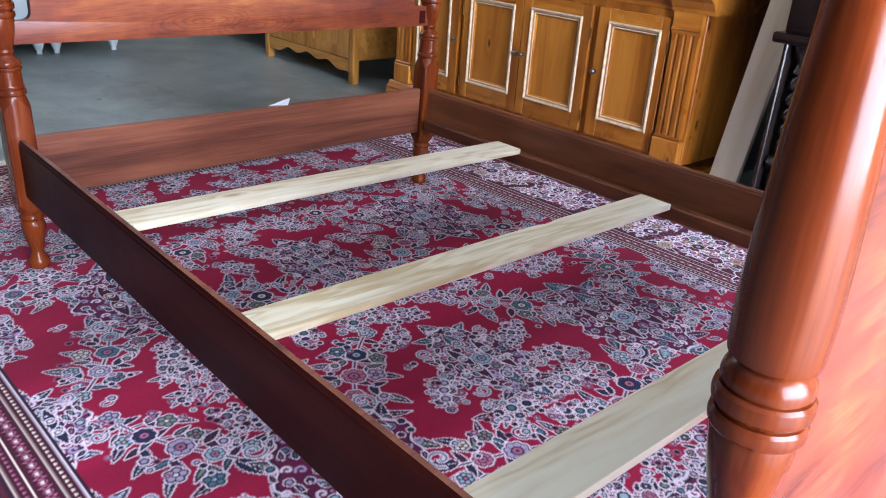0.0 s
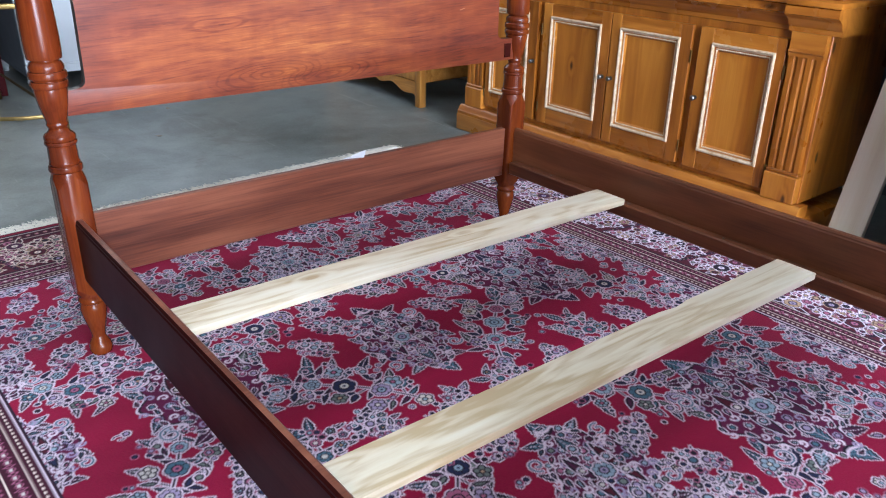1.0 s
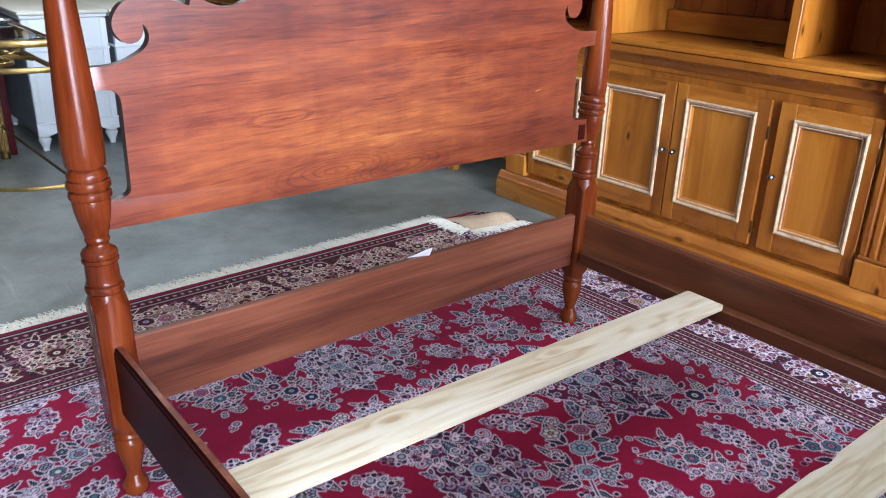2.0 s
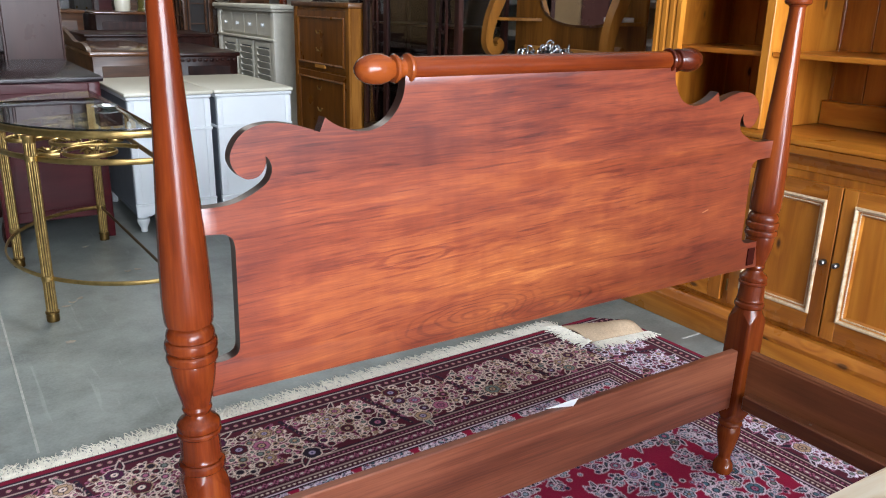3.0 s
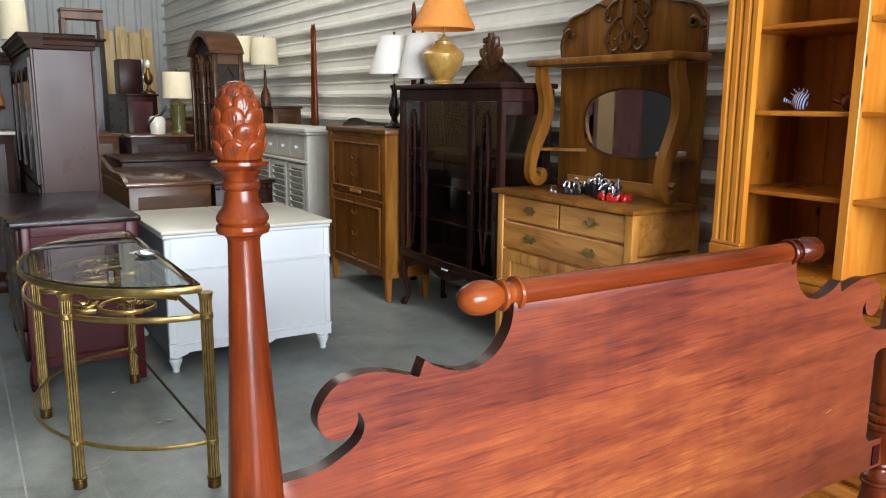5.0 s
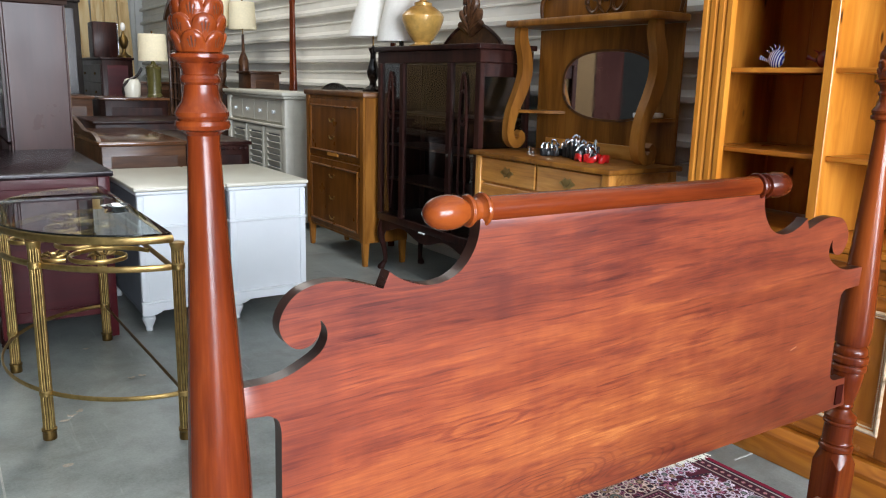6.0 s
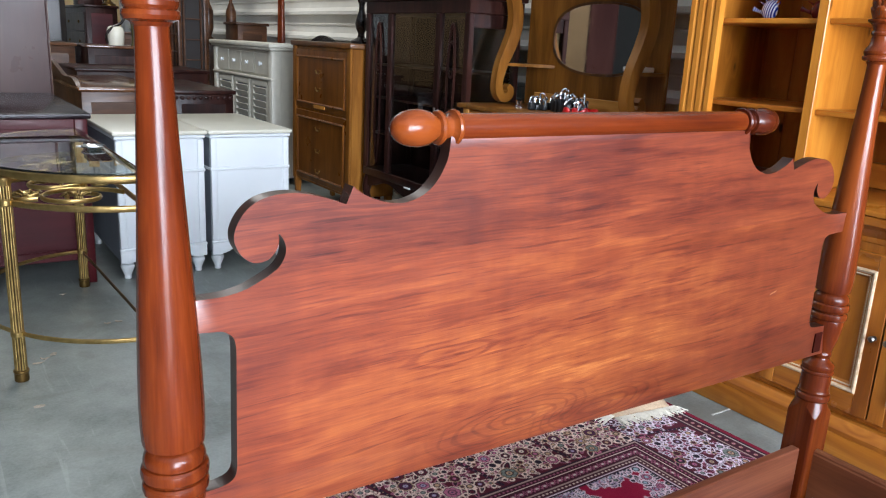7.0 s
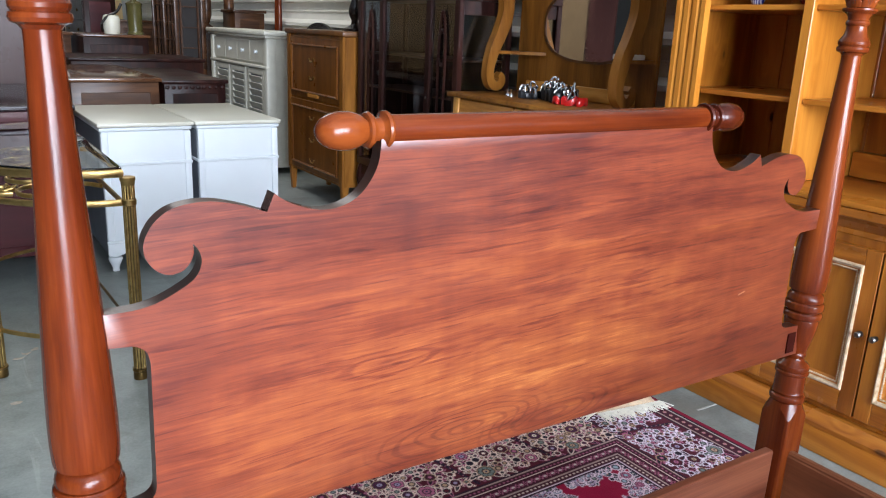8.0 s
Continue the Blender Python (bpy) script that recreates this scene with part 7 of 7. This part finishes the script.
# ---- lamps ----


def lamp(at, base, base_mat, shade, shade_mat, label, neck=None, beads=False):
    """base: turned profile; shade: (lower radius, upper radius, lower z, upper z)."""
    c = thing("table_lamp", at, 0, label, "lamp")
    part("base", lathe(base, 24), base_mat, c)
    r0, r1, z0, z1 = shade
    top = base[-1][1]
    part("stem", lathe([(0, top - 0.01), (0.007, top - 0.01), (0.007, z1 - 0.01), (0, z1 - 0.01)], 8), BRASS_DARK, c)
    bm = bmesh.new()
    lathe([(r0 - 0.004, z0), (r0, z0), (r0 + 0.002, z0 + 0.012), (r1 + 0.002, z1 - 0.012), (r1, z1), (r1 - 0.004, z1), (r1 - 0.006, z1 - 0.015), (r0 - 0.006, z0 + 0.015)], 40, bm)
    for f in [f for f in bm.faces if len(f.verts) > 4]:
        bm.faces.remove(f)
    rings = 40
    vs = list(bm.verts)
    for i in range(rings):
        bm.faces.new((vs[i], vs[7 * rings + i], vs[7 * rings + (i + 1) % rings], vs[(i + 1) % rings]))
    part("shade", bm, shade_mat, c, smooth=30)
    part("finial_knob", lathe([(0, z1 - 0.012), (0.006, z1 - 0.01), (0.006, z1 + 0.012), (0.011, z1 + 0.02), (0.008, z1 + 0.032), (0, z1 + 0.036)], 10), BRASS_DARK, c)
    part("spider", box(-r1 + 0.003, r1 - 0.003, -0.003, 0.003, z1 - 0.014, z1 - 0.009, 0), BRASS_DARK, c)
    if beads:
        for k in range(30):
            a = 2 * math.pi * k / 30
            part("bead", ball((r0 * math.cos(a), r0 * math.sin(a), z0 - 0.018), 0.010, 0.010, 0.014, u=6, v=4), BRASS_DARK, c)
    return c


URN = [(0, 0), (0.075, 0), (0.075, 0.012), (0.05, 0.02), (0.045, 0.03), (0.062, 0.045), (0.098, 0.10), (0.118, 0.155), (0.120, 0.178), (0.108, 0.198), (0.070, 0.228), (0.050, 0.236), (0.050, 0.252), (0.022, 0.262), (0, 0.30)]
lamp((3.40, 6.55, 1.7005), [(r * 1.28, z * 1.25) for r, z in URN], GOLD_GLAZE, (0.23, 0.13, 0.400, 0.63), SHADE_ORANGE, "gold ceramic urn lamp with orange shade on the china cabinet")
TURNED = [(0, 0), (0.085, 0), (0.085, 0.018), (0.06, 0.03), (0.03, 0.05), (0.026, 0.08), (0.045, 0.12), (0.05, 0.16), (0.036, 0.21), (0.024, 0.25), (0.022, 0.30), (0.034, 0.33), (0.036, 0.345), (0.015, 0.35), (0, 0.37)]
lamp((3.38, 7.28, 1.3655), TURNED, EBONY, (0.205, 0.115, 0.430, 0.735), SHADE_WHITE, "dark turned wood lamp with white shade on the oak cabinet")
lamp((3.47, 6.98, 1.7005), [(0, 0), (0.06, 0), (0.06, 0.015), (0.02, 0.03), (0.015, 0.10), (0, 0.12)], EBONY, (0.19, 0.12, 0.055, 0.40), SHADE_WHITE, "lamp with white shade standing on the china cabinet")
lamp((2.385, 10.42, 1.2205), [(0, 0), (0.085, 0), (0.080, 0.02), (0.072, 0.03), (0.078, 0.29), (0.085, 0.31), (0.03, 0.34), (0.015, 0.38), (0, 0.40)], GREEN_GLAZE, (0.150, 0.140, 0.375, 0.655), SHADE_CREAM, "olive glazed lamp with cream drum shade")
lamp((3.60, 11.05, 1.3), [(0, 0), (0.08, 0), (0.075, 0.02), (0.03, 0.05), (0.06, 0.15), (0.06, 0.35), (0.02, 0.45), (0.015, 0.65), (0, 0.66)], WALNUT, (0.165, 0.145, 0.71, 1.03), SHADE_CREAM, "lamp with broad cream drum shade")
lamp((3.42, 11.35, 1.3), [(0, 0), (0.08, 0), (0.075, 0.02), (0.03, 0.05), (0.06, 0.15), (0.06, 0.35), (0.02, 0.45), (0.015, 0.65), (0, 0.66)], WALNUT, (0.150, 0.135, 0.75, 1.06), SHADE_CREAM, "lamp with cream drum shade behind another")
lamp((0.90, 11.0, 1.2205), TURNED, EBONY, (0.135, 0.120, 0.955, 1.42), SHADE_CREAM, "tall lamp with cream drum shade")
lamp((0.51, 9.05, 1.32), [(r, z * 0.5) for r, z in TURNED], BRASS_DARK, (0.145, 0.115, 0.20, 0.39), SHADE_ORANGE, "lamp with orange beaded shade", beads=True)
low_chest("walnut_low_chest", (3.22, 10.75, 0), 0.55, 0.9, 1.2995, WALNUT, "walnut chest under a lamp by the steel wall")
low_chest("dark_side_table", (0.16, 8.72, 0), 0.52, 0.6, 1.3195, MAHOG, "dark side table with cream top carrying a lamp", top=CREAM_PAINT)
dog = thing("vase", (2.115, 10.22, 1.2205), 0, "white vase with dark curved handle", "vase")
part("body", lathe([(0, 0), (0.07, 0), (0.08, 0.03), (0.085, 0.14), (0.07, 0.18), (0.05, 0.19), (0, 0.19)], 20), CREAM_PAINT, dog)
part("handle", tube(smooth_line([(-0.09, -0.04, 0.02), (-0.10, -0.06, 0.10), (-0.04, -0.05, 0.17), (0.05, -0.04, 0.22), (0.10, -0.03, 0.30)], 4), 0.014, 8), EBONY, dog)

# ---- planks and far pieces ----
rnd = random.Random(21)
for k in range(12):
    x = 2.72 + k * 0.075
    h = rnd.uniform(2.70, 2.98)
    pl = part("plank", box(-0.088, 0.088, 0, 0.03, 0, h, 0.003), PLANK)
    pl.matrix_world = pose(x, 16.85 + rnd.uniform(-0.1, 0.1), 0.002, -9, rnd.uniform(-1.5, 1.5), rnd.uniform(-10, 10))
    tagged(pl, "pale pine plank leaning in the corner", "plank", "planks in the corner")
low_chest("stand_cabinet", (1.45, 12.0, 0), 0.48, 0.3, 2.30, EBONY, "dark tall cupboard carrying a small stool")
stool = thing("wooden_stool", (1.70, 12.15, 2.3005), 0, "small brown wooden stool standing on a cupboard", "stool")
part("seat", box(-0.24, 0.24, -0.14, 0.14, 0.31, 0.34, 0.006), WALNUT, stool)
part("frieze", box(-0.23, 0.23, -0.12, 0.12, 0.22, 0.3095, 0.004), BROWN_OAK, stool)
for x in (-0.21, 0.21):
    for y in (-0.10, 0.10):
        part("leg", box(x - 0.025, x + 0.025, y - 0.02, y + 0.02, 0.0, 0.2195, 0.004), WALNUT, stool)
fp = thing("bed_post", (3.80, 9.95, 0), 0, "tall red-brown reeded bed post leaning by the steel wall", "bed post")
for dy in (0.0, 0.055):
    part("post", lathe([(0, 0), (0.03, 0), (0.035, 0.5), (0.034, 1.3), (0.028, 1.6), (0.022, 2.0), (0.018, 2.25), (0.024, 2.28), (0.016, 2.31), (0.020, 2.36), (0.008, 2.42), (0, 2.43)], 16, m=Matrix.Translation((0, dy, 0))), CHERRY_Z, fp)
fb = thing("bed_post", (3.70, 7.52, 0), 0, "slim dark bed post standing behind lamps", "bed post")
part("post", lathe([(0, 0), (0.03, 0), (0.032, 1.2), (0.02, 2.0), (0.016, 2.2), (0.026, 2.24), (0.018, 2.28), (0.022, 2.33), (0.012, 2.40), (0, 2.42)], 16), CHERRY_Z, fb)
hb = thing("arched_headboard", (3.72, 8.75, 0), 0, "dark arched headboard leaning behind the oak cabinet", "headboard")
part("panel", prism([(-0.42, 0.0), (-0.42, 1.25)] + [(-0.42 + 0.84 * k / 20, 1.25 + 0.17 * math.sin(math.pi * k / 20) ** 0.7) for k in range(21)] + [(0.42, 1.25), (0.42, 0.0)], 0.0, 0.03, "yz"), EBONY, hb)

# ---- dark carved cabinet and leaning board ----
carv = thing("carved_cabinet", (2.95, 0.35, 0), 0, "blackened oak carved cabinet with barley-twist columns", "cabinet")
# depth is stretched to the wall to keep the gap behind it dark
part("plinth", box(-0.02, 0.90, -0.60, 0.99, 0.0, 0.135, 0.012), EBONY, carv)
part("case", box(0.16, 0.90, -0.58, 0.97, 0.1355, 0.76, 0.006), EBONY, carv)
part("shelf", box(-0.06, 0.90, -0.62, 1.02, 0.7605, 0.80, 0.010), EBONY, carv)
part("upper_case", box(-0.03, 0.90, -0.57, 0.99, 0.8005, 2.25, 0.006), EBONY, carv)
for y0, y1 in ((-0.50, -0.04), (-0.02, 0.42), (0.44, 0.88)):
    for z0, z1, x in ((0.19, 0.70, 0.158), (0.88, 1.55, -0.032)):
        bm = bmesh.new()
        frame_bars(bm, x - 0.022, x - 0.0005, y0, y1, z0, z1, 0.05, 0.010)
        part("panel_moulding", bm, EBONY, carv, smooth=20)
        part("panel", box(x - 0.008, x - 0.001, y0 + 0.05, y1 - 0.05, z0 + 0.05, z1 - 0.05, 0), MAHOG, carv)


# added board that blocks light from the bookcase's end
part("end_board", box(-0.015, 0.1595, 0.972, 0.988, 0.1355, 0.76, 0.004), EBONY, carv)


def twist(parent, x, y, z0, z1):
    h = z1 - z0
    bm = bmesh.new()
    lathe([(0, z0), (0.050, z0), (0.052, z0 + 0.012), (0.034, z0 + 0.022), (0.030, z0 + 0.05), (0.040, z0 + 0.06), (0.042, z0 + 0.12), (0.030, z0 + 0.13), (0.055, z0 + 0.155), (0.062, z0 + 0.17), (0.052, z0 + 0.19), (0.032, z0 + 0.20), (0, z0 + 0.205)], 20, bm)
    lathe([(0, z1 - 0.11), (0.034, z1 - 0.11), (0.036, z1 - 0.10), (0.028, z1 - 0.09), (0.028, z1 - 0.06), (0.040, z1 - 0.05), (0.044, z1 - 0.03), (0.05, z1 - 0.02), (0.05, z1), (0, z1)], 20, bm)
    for ph in (0, math.pi):
        n = 60
        pts = [(0.017 * math.cos(ph + 5.5 * math.pi * k / n), 0.017 * math.sin(ph + 5.5 * math.pi * k / n), z0 + 0.195 + (h - 0.30) * k / n) for k in range(n + 1)]
        tube(pts, 0.021, 10, bm=bm)
    p = part("twist_column", bm, EBONY, parent, "glossy barley-twist column", smooth=50)
    p.location = (x, y, 0)


twist(carv, 0.05, 0.925, 0.1355, 0.760)
twist(carv, 0.05, 0.205, 0.1355, 0.760)
twist(carv, 0.05, -0.52, 0.1355, 0.760)
lb = part("leaning_board", box(0, 0.03, -0.065, 0.065, 0, 2.0, 0.006), PINE_RAW_Z)
lb.matrix_world = pose(3.065, 1.55, 0.0, 4.5, 7.0, 0)
tagged(lb, "pale bare pine board leaning between two cabinets", "board")

# ---- bits on the floor ----
rnd = random.Random(3)
for x, y in ((0.70, 5.02), (0.74, 5.05), (0.67, 4.98), (1.02, 5.35), (1.07, 5.36), (1.55, 4.6), (0.9, 5.9), (1.82, 5.16), (0.62, 4.55)):
    bm = bmesh.new()
    n = 9
    rim_pts = [(0.020 * (1 + 0.4 * rnd.uniform(-1, 1)) * math.cos(2 * math.pi * k / n), 0.012 * (1 + 0.4 * rnd.uniform(-1, 1)) * math.sin(2 * math.pi * k / n)) for k in range(n)]
    lo = [bm.verts.new((u, w, 0.001 + 0.007 * abs(u) / 0.020 * rnd.random())) for u, w in rim_pts]
    hi = [bm.verts.new((v.co.x * 0.97, v.co.y * 0.97, v.co.z + 0.0012)) for v in lo]
    bm.faces.new(hi), bm.faces.new(list(reversed(lo)))
    for k in range(n):
        bm.faces.new((lo[k], lo[(k + 1) % n], hi[(k + 1) % n], hi[k]))
    lf = part("dry_leaf", bm, LEAF_DRY, smooth=0)
    lf.matrix_world = pose(x, y, 0.0003, 0, 0, rnd.uniform(0, 360))
    tagged(lf, "crumpled dry leaf lying on the concrete floor", "leaf", "leaves on the floor")
